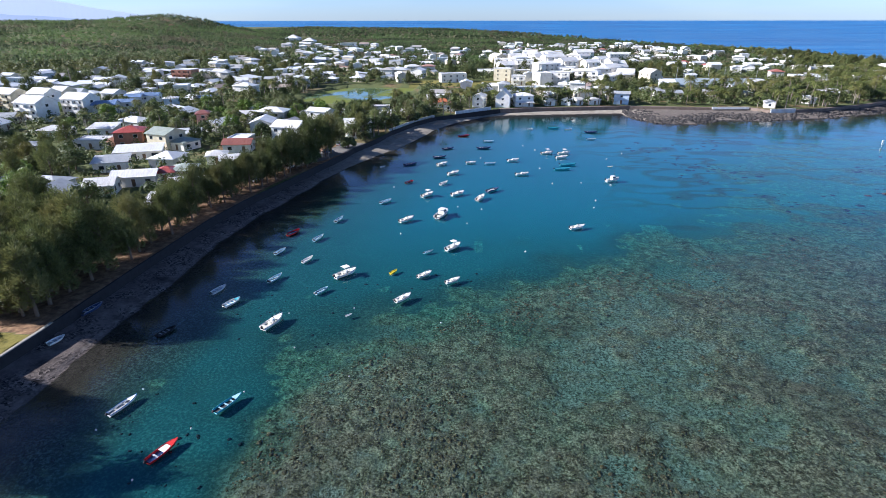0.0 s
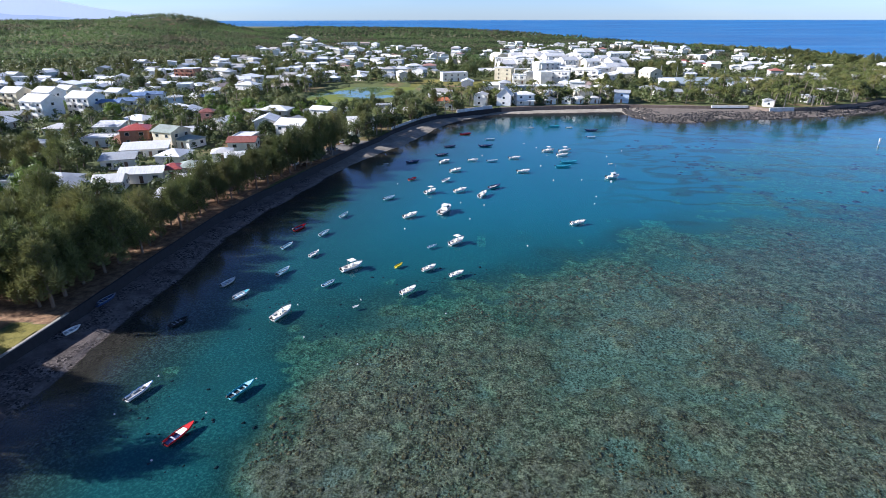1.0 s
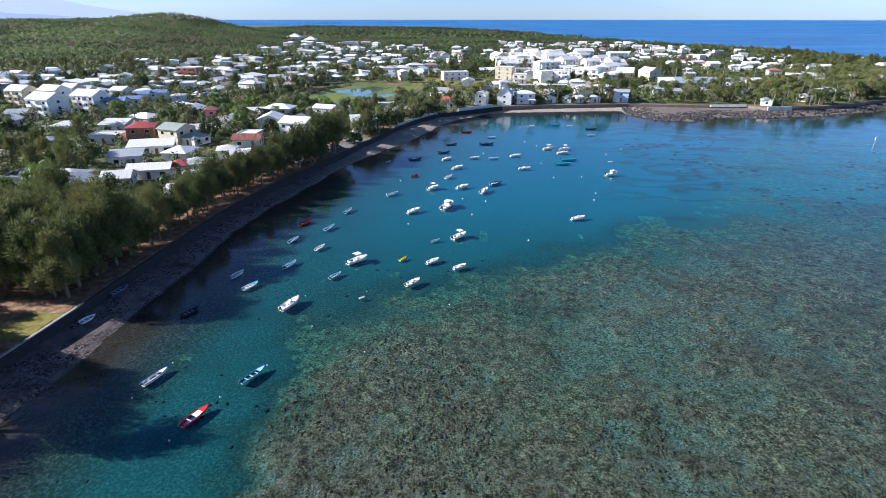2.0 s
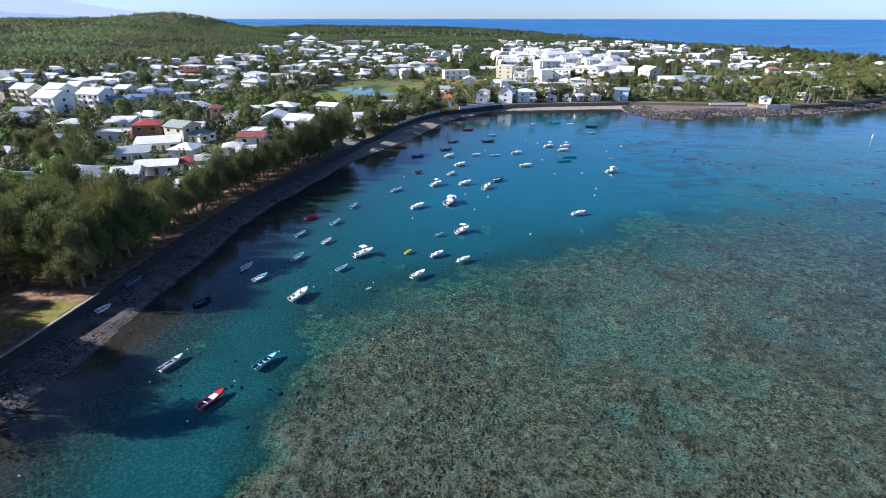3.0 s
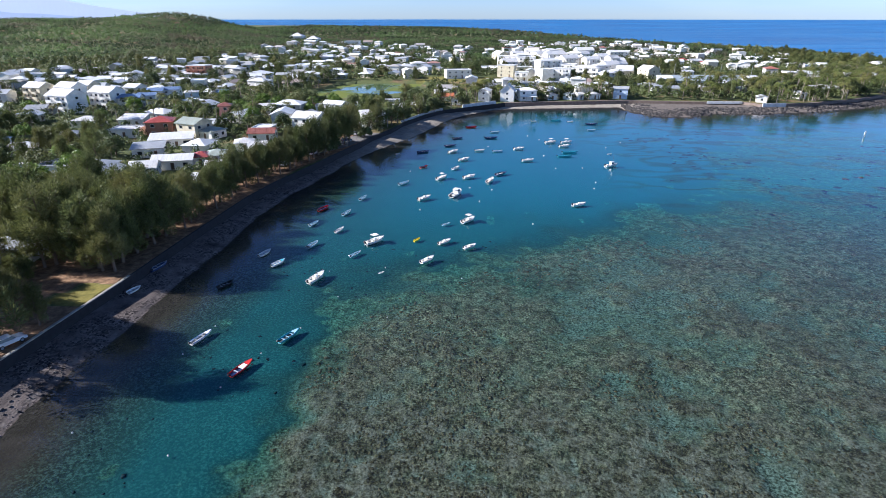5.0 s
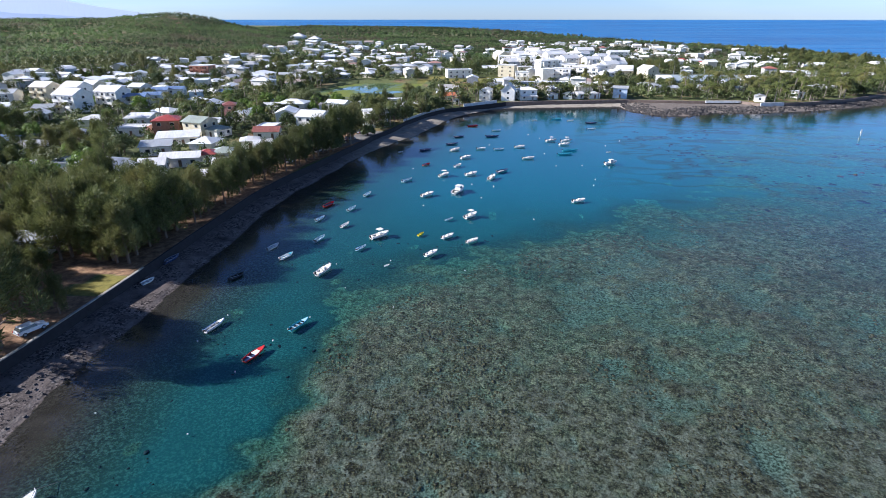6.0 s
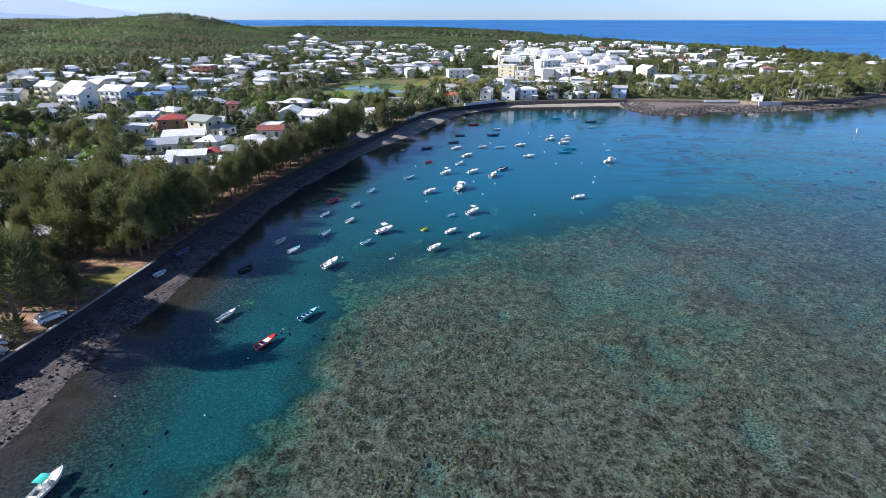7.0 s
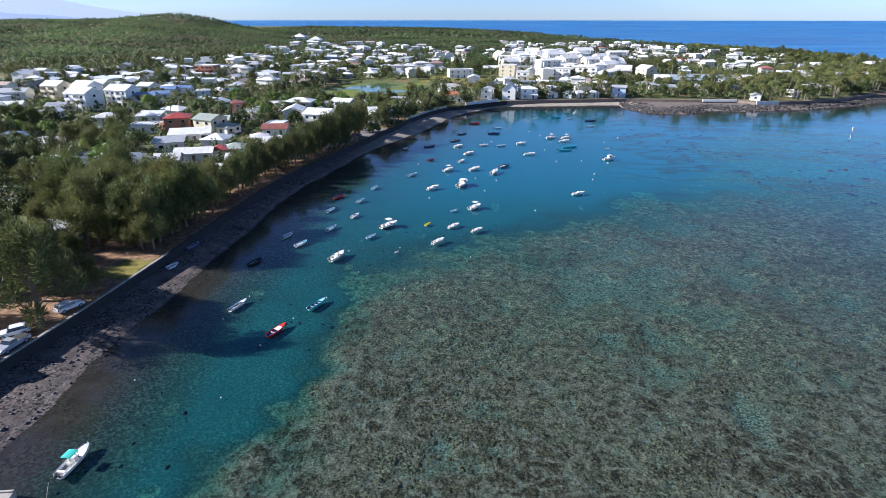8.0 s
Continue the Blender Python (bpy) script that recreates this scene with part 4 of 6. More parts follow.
house(-233.5, 399.8, 10.9, 7.6, 1, 5, "flat", WHITE_WALL, WHITE_ROOF, "white flat-roofed house among palms")
house(-203.3, 360.4, 20.8, 6.2, 1, 3, "mono", WHITE_WALL, WHITE_ROOF, "long low building with a white roof")
house(-211.7, 404.5, 19.4, 7.8, 1, 3, "mono", WHITE_WALL, WHITE_ROOF, "long low building with a white roof")
house(-154.8, 281.5, 6.5, 5.8, 2, 20, "hip", BLUE_WALL, WHITE_ROOF, "pale blue house with a white hipped roof")
house(-153.5, 303.2, 7.1, 6.4, 1, -30, "gable", WHITE_WALL, WHITE_ROOF, "white house with a white gabled roof")
house(-118.6, 239.3, 5.5, 6.5, 2, 20, "hip", PINK_WALL, RUST_ROOF, "pink house with a rusty red roof")
house(-147.6, 303.4, 5.9, 5.3, 1, 20, "gable", BLUE_WALL, BLUE_ROOF, "small pale blue house with a blue roof")
house(-337.4, 1089.7, 25.0, 22.5, 2, 0, "pyramid", WHITE_WALL, WHITE_ROOF, "large white house with a steep pyramid roof", rise=6.0)
house(-284.1, 1006.6, 20.9, 18.8, 2, 0, "pyramid", WHITE_WALL, WHITE_ROOF, "white house with a steep pyramid roof", rise=5.0)
house(-195.6, 913.8, 23.4, 14.0, 2, 0, "flat", WHITE_WALL, WHITE_ROOF, "white flat-roofed house among trees")
house(-71.3, 212.3, 11.1, 10.1, 2, -14, "gable", WHITE_WALL, WHITE_ROOF, "white two-storey house with a white roof and roof lights")
house(-102.7, 253.1, 9.5, 8.6, 1, 10, "gable", WHITE_WALL, WHITE_ROOF, "white house with a low white roof")
house(-84.5, 192.7, 9.5, 7.4, 1, 8, "gable", WHITE_WALL, RUST_ROOF, "white house with a rust-red gabled roof")
house(-84.8, 175.1, 6.1, 6.5, 1, 20, "hip", WHITE_WALL, WHITE_ROOF, "white house with a pale roof")
house(-77.8, 168.8, 5.8, 6.5, 1, 25, "gable", WHITE_WALL, WHITE_ROOF, "white house with a long white roof beside the trees")
house(-60.4, 214.7, 9.0, 7.0, 1, 6, "flat", WHITE_WALL, WHITE_ROOF, "low white flat-roofed building")
house(-46.7, 219.7, 9.7, 8.8, 2, 20, "gable", WHITE_WALL, WHITE_ROOF, "large white house with a bright white gabled roof")
house(-77.1, 260.9, 8.9, 6.5, 1, 5, "flat", BLUE_WALL, WHITE_ROOF, "long pale blue building beside the pond")
house(-59.6, 268.7, 11.7, 5.0, 1, 8, "flat", BLUE_WALL, WHITE_ROOF, "long pale blue building beside the pond")
house(-49.2, 280.6, 13.8, 5.0, 1, 8, "flat", WHITE_WALL, WHITE_ROOF, "long white building beside the pond")
house(-42.2, 260.4, 6.1, 6.5, 1, 10, "gable", WHITE_WALL, WHITE_ROOF, "white two-storey house behind palms")
house(-36.2, 265.9, 6.5, 5.2, 1, 15, "gable", WHITE_WALL, WHITE_ROOF, "white gabled house behind palms")
house(-18.8, 300.6, 8.6, 6.9, 1, 10, "gable", WHITE_WALL, ORANGE_ROOF, "white house with an orange tiled roof")
house(-12.3, 288.2, 6.0, 5.0, 1, 80, "gable", WHITE_WALL, ORANGE_ROOF, "white house with an orange tiled gable")
house(3.1, 303.0, 6.7, 6.1, 2, 75, "gable", WHITE_WALL, WHITE_ROOF, "white gabled seafront house")
house(16.0, 303.5, 8.3, 7.5, 2, 80, "gable", WHITE_WALL, WHITE_ROOF, "white steep-gabled seafront house", rise=3.6)
house(26.5, 306.1, 9.7, 7.8, 2, 10, "hip", WHITE_WALL, WHITE_ROOF, "white two-storey seafront house with a hipped roof", veranda=True)
house(-21.3, 318.9, 9.5, 6.6, 1, 10, "gable", WHITE_WALL, WHITE_ROOF, "white house among palms")
house(-32.6, 459.6, 8.7, 7.0, 1, 70, "gable", CREAM_WALL, WHITE_ROOF, "cream gabled house at the park's edge")
house(-15.1, 418.4, 18.8, 9.4, 2, 15, "flat", WHITE_WALL, WHITE_ROOF, "white terraced houses with flat roofs")
house(-50.5, 479.8, 12.5, 8.7, 2, 20, "hip", WHITE_WALL, WHITE_ROOF, "white house with a pale roof")
house(12.0, 471.1, 16.5, 8.2, 1, 5, "gable", WHITE_WALL, WHITE_ROOF, "long white house with a gabled roof")
house(-47.5, 668.1, 8.1, 6.5, 2, 10, "flat", WHITE_WALL, WHITE_ROOF, "white box-shaped house among trees")
house(-72.7, 588.3, 10.5, 8.4, 1, 20, "gable", WHITE_WALL, WHITE_ROOF, "white gabled house among dark trees")
flats(26.8, 485.9, 17.8, 8.9, 4, -12, "flat", WHITE_WALL, WHITE_ROOF, "large white block of flats with balconies")
flats(41.6, 472.5, 13.7, 8.2, 4, -12, "flat", WHITE_WALL, WHITE_ROOF, "large white block of flats with balconies")
flats(55.3, 441.7, 19.2, 9.6, 4, 25, "hip", WHITE_WALL, WHITE_ROOF, "large white block of flats with balconies")
flats(75.2, 466.6, 15.0, 9.0, 4, 28, "gable", WHITE_WALL, WHITE_ROOF, "large white block of flats with balconies")
flats(80.4, 415.8, 19.4, 9.7, 3, -24, "hip", WHITE_WALL, WHITE_ROOF, "large white block of flats with balconies")
flats(105.7, 487.3, 11.5, 8.1, 4, 30, "gable", WHITE_WALL, WHITE_ROOF, "large white block of flats with balconies")
flats(110.8, 467.2, 9.9, 7.9, 4, 30, "gable", WHITE_WALL, WHITE_ROOF, "large white block of flats with balconies")
flats(32.1, 406.4, 9.5, 7.6, 2, -10, "flat", WHITE_WALL, WHITE_ROOF, "large white block of flats with balconies")
flats(80.6, 629.5, 16.1, 9.7, 3, 15, "hip", WHITE_WALL, WHITE_ROOF, "large white block of flats with balconies")
flats(118.2, 629.9, 19.3, 11.6, 3, 10, "gable", WHITE_WALL, WHITE_ROOF, "large white block of flats with balconies")
flats(60.9, 629.3, 14.4, 8.6, 3, 5, "gable", WHITE_WALL, WHITE_ROOF, "large white block of flats with balconies")
flats(41.5, 367.8, 35.5, 5.7, 1, 4, "flat", BLUE_WALL, WHITE_ROOF, "long low pale blue terrace of flats")
house(65.8, 313.1, 6.0, 5.0, 1, 10, "hip", WHITE_WALL, WHITE_ROOF, "small white seafront house")
house(51.0, 310.7, 3.9, 5.0, 1, 60, "gable", WHITE_WALL, WHITE_ROOF, "small white gabled house")
house(56.8, 311.6, 4.0, 5.0, 1, 30, "gable", WHITE_WALL, WHITE_ROOF, "small white gabled house")
house(41.2, 309.2, 5.4, 5.0, 1, 10, "hip", WHITE_WALL, GREY_ROOF, "small seafront house with a grey roof")
house(81.5, 315.6, 7.9, 5.6, 2, -15, "gable", BLUE_WALL, GREY_ROOF, "blue-grey rendered house on the seafront")
house(81.2, 336.2, 8.8, 5.3, 1, 5, "mono", WHITE_WALL, WHITE_ROOF, "low building with a white roof")
house(110.5, 360.3, 12.7, 10.2, 1, -8, "hip", CREAM_WALL, GREY_ROOF, "broad low hall with a grey roof")
house(115.5, 342.8, 16.2, 6.5, 1, -4, "mono", WHITE_WALL, GREY_ROOF, "low sports building with a grey roof")
house(203.9, 569.9, 11.0, 8.8, 1, 10, "hip", WHITE_WALL, RED_ROOF, "house with a bright red roof")
house(213.9, 562.7, 11.5, 8.0, 1, 10, "gable", WHITE_WALL, WHITE_ROOF, "white house with a white roof")
house(218.0, 541.6, 11.4, 9.1, 1, 10, "hip", WHITE_WALL, RED_ROOF, "house with a bright red roof")
house(159.3, 648.9, 22.0, 8.8, 2, 15, "gable", WHITE_WALL, WHITE_ROOF, "long white house with a gabled roof")
house(165.2, 445.2, 8.2, 5.0, 1, 5, "mono", WHITE_WALL, WHITE_ROOF, "small white kiosk beside the court")
house(236.4, 516.2, 13.9, 8.3, 1, 15, "gable", WHITE_WALL, WHITE_ROOF, "white house among palms")
house(259.3, 549.4, 13.8, 8.3, 1, 5, "gable", WHITE_WALL, WHITE_ROOF, "white house among palms")
house(276.5, 542.9, 13.6, 8.2, 1, 5, "hip", WHITE_WALL, WHITE_ROOF, "white house with a hipped roof")
house(293.8, 530.1, 15.0, 10.5, 1, 5, "hip", WHITE_WALL, WHITE_ROOF, "white house with a pale hipped roof")
house(259.1, 457.0, 12.3, 7.4, 1, 5, "gable", PINK_WALL, WHITE_ROOF, "pinkish house with a pale roof")
house(186.1, 382.9, 10.5, 6.3, 2, 5, "hip", WHITE_WALL, WHITE_ROOF, "white house with a stepped roof")
house(161.0, 342.8, 5.0, 5.0, 1, 15, "mono", CREAM_WALL, GREEN_ROOF, "cream house with a pale green roof")
house(156.0, 304.8, 5.2, 5.0, 1, 70, "gable", WHITE_WALL, WHITE_ROOF, "small white gabled seafront house")
house(185.3, 321.0, 4.5, 5.0, 1, 20, "mono", WHITE_WALL, WHITE_ROOF, "white house with a sloping roof")
house(210.2, 345.8, 9.4, 6.6, 1, 5, "mono", CREAM_WALL, WHITE_ROOF, "cream house with a wide sloping roof")
house(266.8, 412.6, 9.5, 6.6, 2, 5, "hip", WHITE_WALL, WHITE_ROOF, "white house with a pale roof")
house(273.7, 404.6, 13.7, 8.2, 2, 5, "gable", WHITE_WALL, WHITE_ROOF, "white house with a long roof")
house(254.7, 394.6, 8.8, 6.2, 1, 5, "flat", WHITE_WALL, WHITE_ROOF, "low white house behind the palms")
house(357.0, 513.1, 13.5, 9.5, 2, 5, "gable", WHITE_WALL, WHITE_ROOF, "white house near the surf")
house(265.2, 384.4, 10.0, 6.0, 1, 10, "gable", WHITE_WALL, WHITE_ROOF, "low white house behind the palms")
flats(70.5, 516.4, 18.7, 9.4, 4, 20, "gable", WHITE_WALL, WHITE_ROOF, "large white block of flats with balconies")
flats(93.0, 541.4, 14.5, 8.7, 4, -20, "hip", WHITE_WALL, WHITE_ROOF, "large white block of flats with balconies")
flats(90.9, 454.3, 12.8, 7.7, 4, 25, "gable", WHITE_WALL, WHITE_ROOF, "large white block of flats with balconies")
flats(60.5, 406.1, 13.7, 6.8, 3, -15, "flat", WHITE_WALL, WHITE_ROOF, "large white block of flats with balconies")
flats(112.4, 447.0, 10.3, 6.2, 3, 25, "gable", WHITE_WALL, WHITE_ROOF, "large white block of flats with balconies")
house(-93.0, 79.5, 8.5, 6.5, 1, 8, "hip", GREY_WALL, GREY_ROOF, "low grey house under the filao trees")
house(-131.5, 136.0, 10.0, 6.5, 1, 20, "gable", WHITE_WALL, WHITE_ROOF, "white house with a pale roof among tall trees")
house(-174.9, 169.4, 11.0, 8.0, 1, 15, "hip", WHITE_WALL, BLUE_ROOF, "pale house with a faded blue roof")
house(-156.4, 162.0, 11.0, 8.0, 1, 15, "hip", WHITE_WALL, WHITE_ROOF, "white house with a broad pale roof")
house(-158.9, 143.5, 11.0, 8.0, 1, 15, "hip", WHITE_WALL, WHITE_ROOF, "white house behind dense garden trees")


# ---- the quarter of white flats behind the seafront ----
quarter = random.Random(12)
for k in range(70):
    x, y = quarter.uniform(22, 128), quarter.uniform(398, 640)
    w, d = quarter.uniform(10, 17), quarter.uniform(8, 10)
    if x > 128 - 0.12 * (y - 398) or not free(x, y, 0.30 * w):
        continue
    kind = quarter.choice(("gable", "hip", "flat", "gable"))
    flats(x, y, w, d, quarter.choice((2, 3, 3)), quarter.choice((25, -65, -20, 15)), kind, quarter.choice((WHITE_WALL, WHITE_WALL, WHITE_WALL, CREAM_WALL)), WHITE_ROOF, "white rendered block of flats with a pale %s roof" % {"gable": "gabled", "hip": "hipped", "flat": "flat"}[kind], balconies=False, windows="front")

# ---- rows of smaller roofs deeper in the town ----
town = random.Random(5)
OPEN = [POND, [(-108, 282), (-52, 290), (-34, 345), (-34, 396), (-104, 396)], [(-45, 388), (60, 372), (60, 420), (-40, 425)], [(136, 383), (220, 383), (220, 446), (136, 446)]]


def scatter_town(ring, count, gap, deep):
    xs, ys = [p[0] for p in ring], [p[1] for p in ring]
    made = tries = 0
    while made < count and tries < count * 40:
        tries += 1
        x, y = town.uniform(min(xs), max(xs)), town.uniform(min(ys), max(ys))
        if not inside(np.array([x]), np.array([y]), ring)[0] or any(inside(np.array([x]), np.array([y]), r)[0] for r in OPEN):
            continue
        w, d = town.uniform(8, 14), town.uniform(6.5, 9.5)
        if not free(x, y, 0.45 * w + gap):
            continue
        kind = town.choice(("gable", "gable", "hip", "hip", "flat", "mono"))
        house(x, y, w, d, name={"gable": "cottage", "hip": "villa", "flat": "bungalow", "mono": "bungalow"}[kind], storeys=1 if town.random() < 0.6 else 2, yaw=town.choice((0, 90)) + town.uniform(-22, 22), kind=kind, wall=TOWN_WALL, roof=TOWN_ROOF,
              label={"gable": "small rendered house with a pale gabled sheet roof", "hip": "small rendered house with a pale hipped roof", "flat": "small rendered house with a flat roof", "mono": "small rendered house with a sloping sheet roof"}[kind],
              windows="few", veranda=False)
        made += 1


scatter_town([(-350, 430), (-250, 330), (-120, 330), (-110, 400), (-40, 400), (-30, 540), (-150, 640), (-260, 640), (-330, 560)], 135, 0.3, True)
scatter_town([(-260, 640), (-30, 540), (60, 560), (40, 760), (-140, 900), (-300, 980), (-300, 800)], 85, 2.5, True)
scatter_town([(60, 560), (260, 600), (330, 560), (360, 700), (240, 950), (40, 960), (40, 760)], 120, 1.5, True)
scatter_town([(-330, 430), (-160, 330), (-128, 240), (-175, 195), (-260, 200), (-350, 300)], 34, 1.6, False)
scatter_town([(110, 330), (200, 320), (330, 430), (330, 540), (180, 520), (120, 420)], 22, 2.5, False)
scatter_town([(-20, 300), (90, 318), (90, 400), (60, 470), (-20, 400)], 16, 1.2, False)
scatter_town([(-125, 120), (-95, 120), (-75, 200), (-60, 250), (-110, 290), (-125, 200)], 13, 0.8, False)

# ---- trees along the quay and through the town ----
wood = random.Random(9)
WALL_X = lambda y: float(np.interp(y, [p[1] for p in WALL_LINE], [p[0] for p in WALL_LINE]))
F_LABEL = "feathery grey-green filao tree rooted behind the wall"
row = 0
y = 74.0
while y < 190:
    x = WALL_X(y) - wood.uniform(3.0, 5.5)
    tree("filao_tree", FILAO[row % 5], x, y, wood.uniform(0.9, 1.06) * (1.0 if y < 96 or y > 162 else 0.80), F_LABEL, "tree", "filao trees along the sea wall")
    TAKEN.append((x, y, 1.5))
    row += 1
    y += wood.uniform(3.6, 5.6)
for k in range(420):
    y = wood.uniform(56, 190)
    back = wood.uniform(7, 34 if y < 92 else 12)
    x = WALL_X(y) - back
    if free(x, y, 1.3) and not (-103 < x and 58 < y < 74):
        tree("filao_tree", FILAO[k % 5], x, y, wood.uniform(0.85, 1.08) * (1.0 if y < 92 else 0.66), F_LABEL, "tree", "filao trees along the sea wall")
        TAKEN.append((x, y, 1.4))
tree("filao_tree", FILAO[4], -72.0, 44.8, 1.28, "spreading filao tree on bare earth beside parked cars", "tree", "filao trees along the sea wall")
tree("filao_tree", FILAO[2], -77.5, 51.5, 1.2, "spreading filao tree on bare earth beside parked cars", "tree", "filao trees along the sea wall")
tree("filao_tree", FILAO[0], -86.0, 44.0, 0.8, F_LABEL, "tree", "filao trees along the sea wall")
tree("filao_tree", FILAO[3], -70.2, 54.6, 0.48, "young slender filao tree at the lawn's edge", "tree", "filao trees along the sea wall")
for k, (x, y) in enumerate(((-72.6, 74.0), (-77.0, 76.5), (-84.5, 75.0), (-76.0, 80.5), (-71.0, 78.0))):
    tree("filao_tree", FILAO[(k + 2) % 5], x, y, 0.78 + 0.05 * (k % 4), F_LABEL, "tree", "filao trees along the sea wall")
    TAKEN.append((x, y, 1.4))
TAKEN += [(-71.5, 44.6, 3), (-76, 49.5, 3), (-70, 54.6, 2)]
for k in range(26):
    x, y = wood.uniform(-135, -82), wood.uniform(30, 75)
    if free(x, y, 2.0) and not 56 < y < 74 and (y > 43 or x < -104):
        pick = wood.choice((FILAO[k % 5], BROAD[k % 4], BRIGHT[k % 2]))
        tree("shade_tree", pick, x, y, wood.uniform(0.8, 1.15), "dense green tree in the gardens behind the quay", "tree", "garden trees")
        TAKEN.append((x, y, 2.0))


for meshes, x, y, s in ((FILAO[1], -53.5, 198.6, 0.85), (BROAD[2], -42.3, 217.6, 1.0), (BROAD[0], -38.8, 223.0, 1.1), (BROAD[2], -46.6, 210.0, 0.95), (BROAD[1], -34.6, 233.0, 1.0), (PALM[1], -27.5, 259.0, 1.1), (PALM[3], -21.5, 271.0, 1.1), (BRIGHT[0], -113.5, 127.0, 1.35), (BRIGHT[1], -109.0, 121.0, 1.3), (BRIGHT[0], -118.0, 118.0, 1.3)):
    tree("quay_tree", meshes, x, y, s, "green tree standing close behind the quay wall", "tree", "garden trees")
    TAKEN.append((x, y, 1.5))


for k in range(40):
    y = 150 + 3.3 * k + wood.uniform(-1.0, 1.0)
    x = WALL_X(y) - wood.uniform(2.2, 4.5)
    if not free(x, y, 0.6) or (186 < y < 252 and k % 3):
        continue
    meshes, size = wood.choice(((BROAD[k % 4], 0.85), (BROAD[(k + 1) % 4], 0.7), (BROAD[k % 3], 0.6), (PALM[k % 4], 1.2), (SHRUB[k % 2], 1.6)))
    tree("quay_tree", meshes, x, y, size * wood.uniform(0.85, 1.15), "green tree standing close behind the quay wall", "tree", "garden trees")
    TAKEN.append((x, y, 1.2))


def plant(ring, count, kinds, gap, group):
    """Trees spread over a stretch of the plan, clear of houses and water."""
    xs, ys = [p[0] for p in ring], [p[1] for p in ring]
    made = tries = 0
    while made < count and tries < count * 25:
        tries += 1
        x, y = wood.uniform(min(xs), max(xs)), wood.uniform(min(ys), max(ys))
        a, b = np.array([x]), np.array([y])
        if not inside(a, b, ring)[0] or any(inside(a, b, r)[0] for r in OPEN) or not free(x, y, gap):
            continue
        k = wood.choice(kinds)
        s = wood.uniform(0.75, 1.2)
        if k == "palm":
            tree("coconut_palm" if "seafront" in group else "palm_tree", wood.choice(PALM), x, y, s * (1.1 if y < 300 and x < -60 else 1.42), "coconut palm with arching yellow-green fronds in a garden", "palm tree", group)
        elif k == "broad":
            tree({"town trees": "town_tree", "seafront palms": "seafront_tree"}.get(group, "garden_tree"), wood.choice(BROAD), x, y, s, "round dark green broadleaf tree in a garden", "tree", group)
        elif k == "bright":
            tree("leafy_tree", wood.choice(BRIGHT), x, y, s, "fresh green leafy tree in a garden", "tree", group)
        elif k == "filao":
            tree("filao_tree", wood.choice(FILAO), x, y, s * 0.75, "feathery grey-green filao tree among houses", "tree", group)
        else:
            tree("shrub", wood.choice(SHRUB), x, y, s * 1.2, "dense green garden shrub", "shrub", group)
        TAKEN.append((x, y, gap * 0.6))
        made += 1


plant([(-165, 70), (-98, 74), (-84, 100), (-84, 118), (-106, 132), (-135, 165), (-190, 195), (-230, 150)], 130, ("filao", "broad", "broad", "bright", "filao"), 0.9, "garden trees")
plant([(-185, 205), (-115, 185), (-82, 225), (-118, 300), (-185, 300)], 26, ("palm",), 0.8, "garden trees")
plant([(-20, 292), (10, 302), (84, 310), (84, 330), (0, 325)], 70, ("palm", "palm", "palm", "shrub"), 1.2, "seafront palms")
plant([(86, 310), (104, 308), (125, 306), (148, 307), (155, 298), (178, 303), (214, 320), (246, 342), (330, 430), (290, 470), (120, 340)], 280, ("palm", "palm", "palm", "palm", "broad"), 0.4, "seafront palms")
plant([(180, 330), (250, 345), (340, 440), (400, 560), (380, 720), (300, 640), (260, 480)], 100, ("filao", "filao", "filao", "broad"), 1.2, "seafront trees")
plant([(-48, 200), (-34, 232), (-22, 262), (-6, 284), (-20, 300), (-60, 300), (-75, 220)], 46, ("palm", "broad", "broad", "shrub", "filao"), 1.2, "garden trees")
plant([(-160, 230), (-100, 200), (-75, 215), (-60, 300), (-110, 305), (-150, 300)], 70, ("palm", "broad", "broad", "palm", "bright"), 1.3, "garden trees")
plant([(-130, 320), (-100, 300), (-100, 400), (-140, 400)], 26, ("palm", "palm", "broad"), 1.2, "garden trees")
plant([(-330, 430), (-160, 330), (-100, 190), (-100, 110), (-260, 110), (-380, 300)], 130, ("broad", "palm", "palm", "bright", "filao", "palm"), 1.3, "garden trees")
plant([(-350, 430), (-250, 330), (-120, 330), (-30, 400), (-30, 560), (-260, 640)], 120, ("broad", "broad", "palm", "broad", "filao"), 1.4, "town trees")
plant([(-30, 392), (60, 420), (110, 330), (190, 520), (60, 560), (-30, 540)], 100, ("broad", "broad", "broad", "filao"), 1.2, "town trees")


for meshes, x, y, s in ((FILAO[1], -88.5, 79.5, 0.8), (FILAO[3], -104.0, 73.5, 0.9), (FILAO[0], -79.5, 60.5, 0.5), (FILAO[2], -82.5, 66.5, 0.55), (BROAD[1], -86.0, 62.0, 0.6), (FILAO[4], -88.5, 67.5, 0.62), (FILAO[1], -93.0, 62.5, 0.75), (BROAD[3], -86.5, 72.0, 0.6), (FILAO[2], -95.0, 69.0, 0.75), (FILAO[0], -99.0, 65.0, 0.85), (FILAO[3], -92.0, 73.5, 0.7)):
    tree("quay_tree", meshes, x, y, s, "green tree standing close behind the quay wall", "tree", "garden trees")


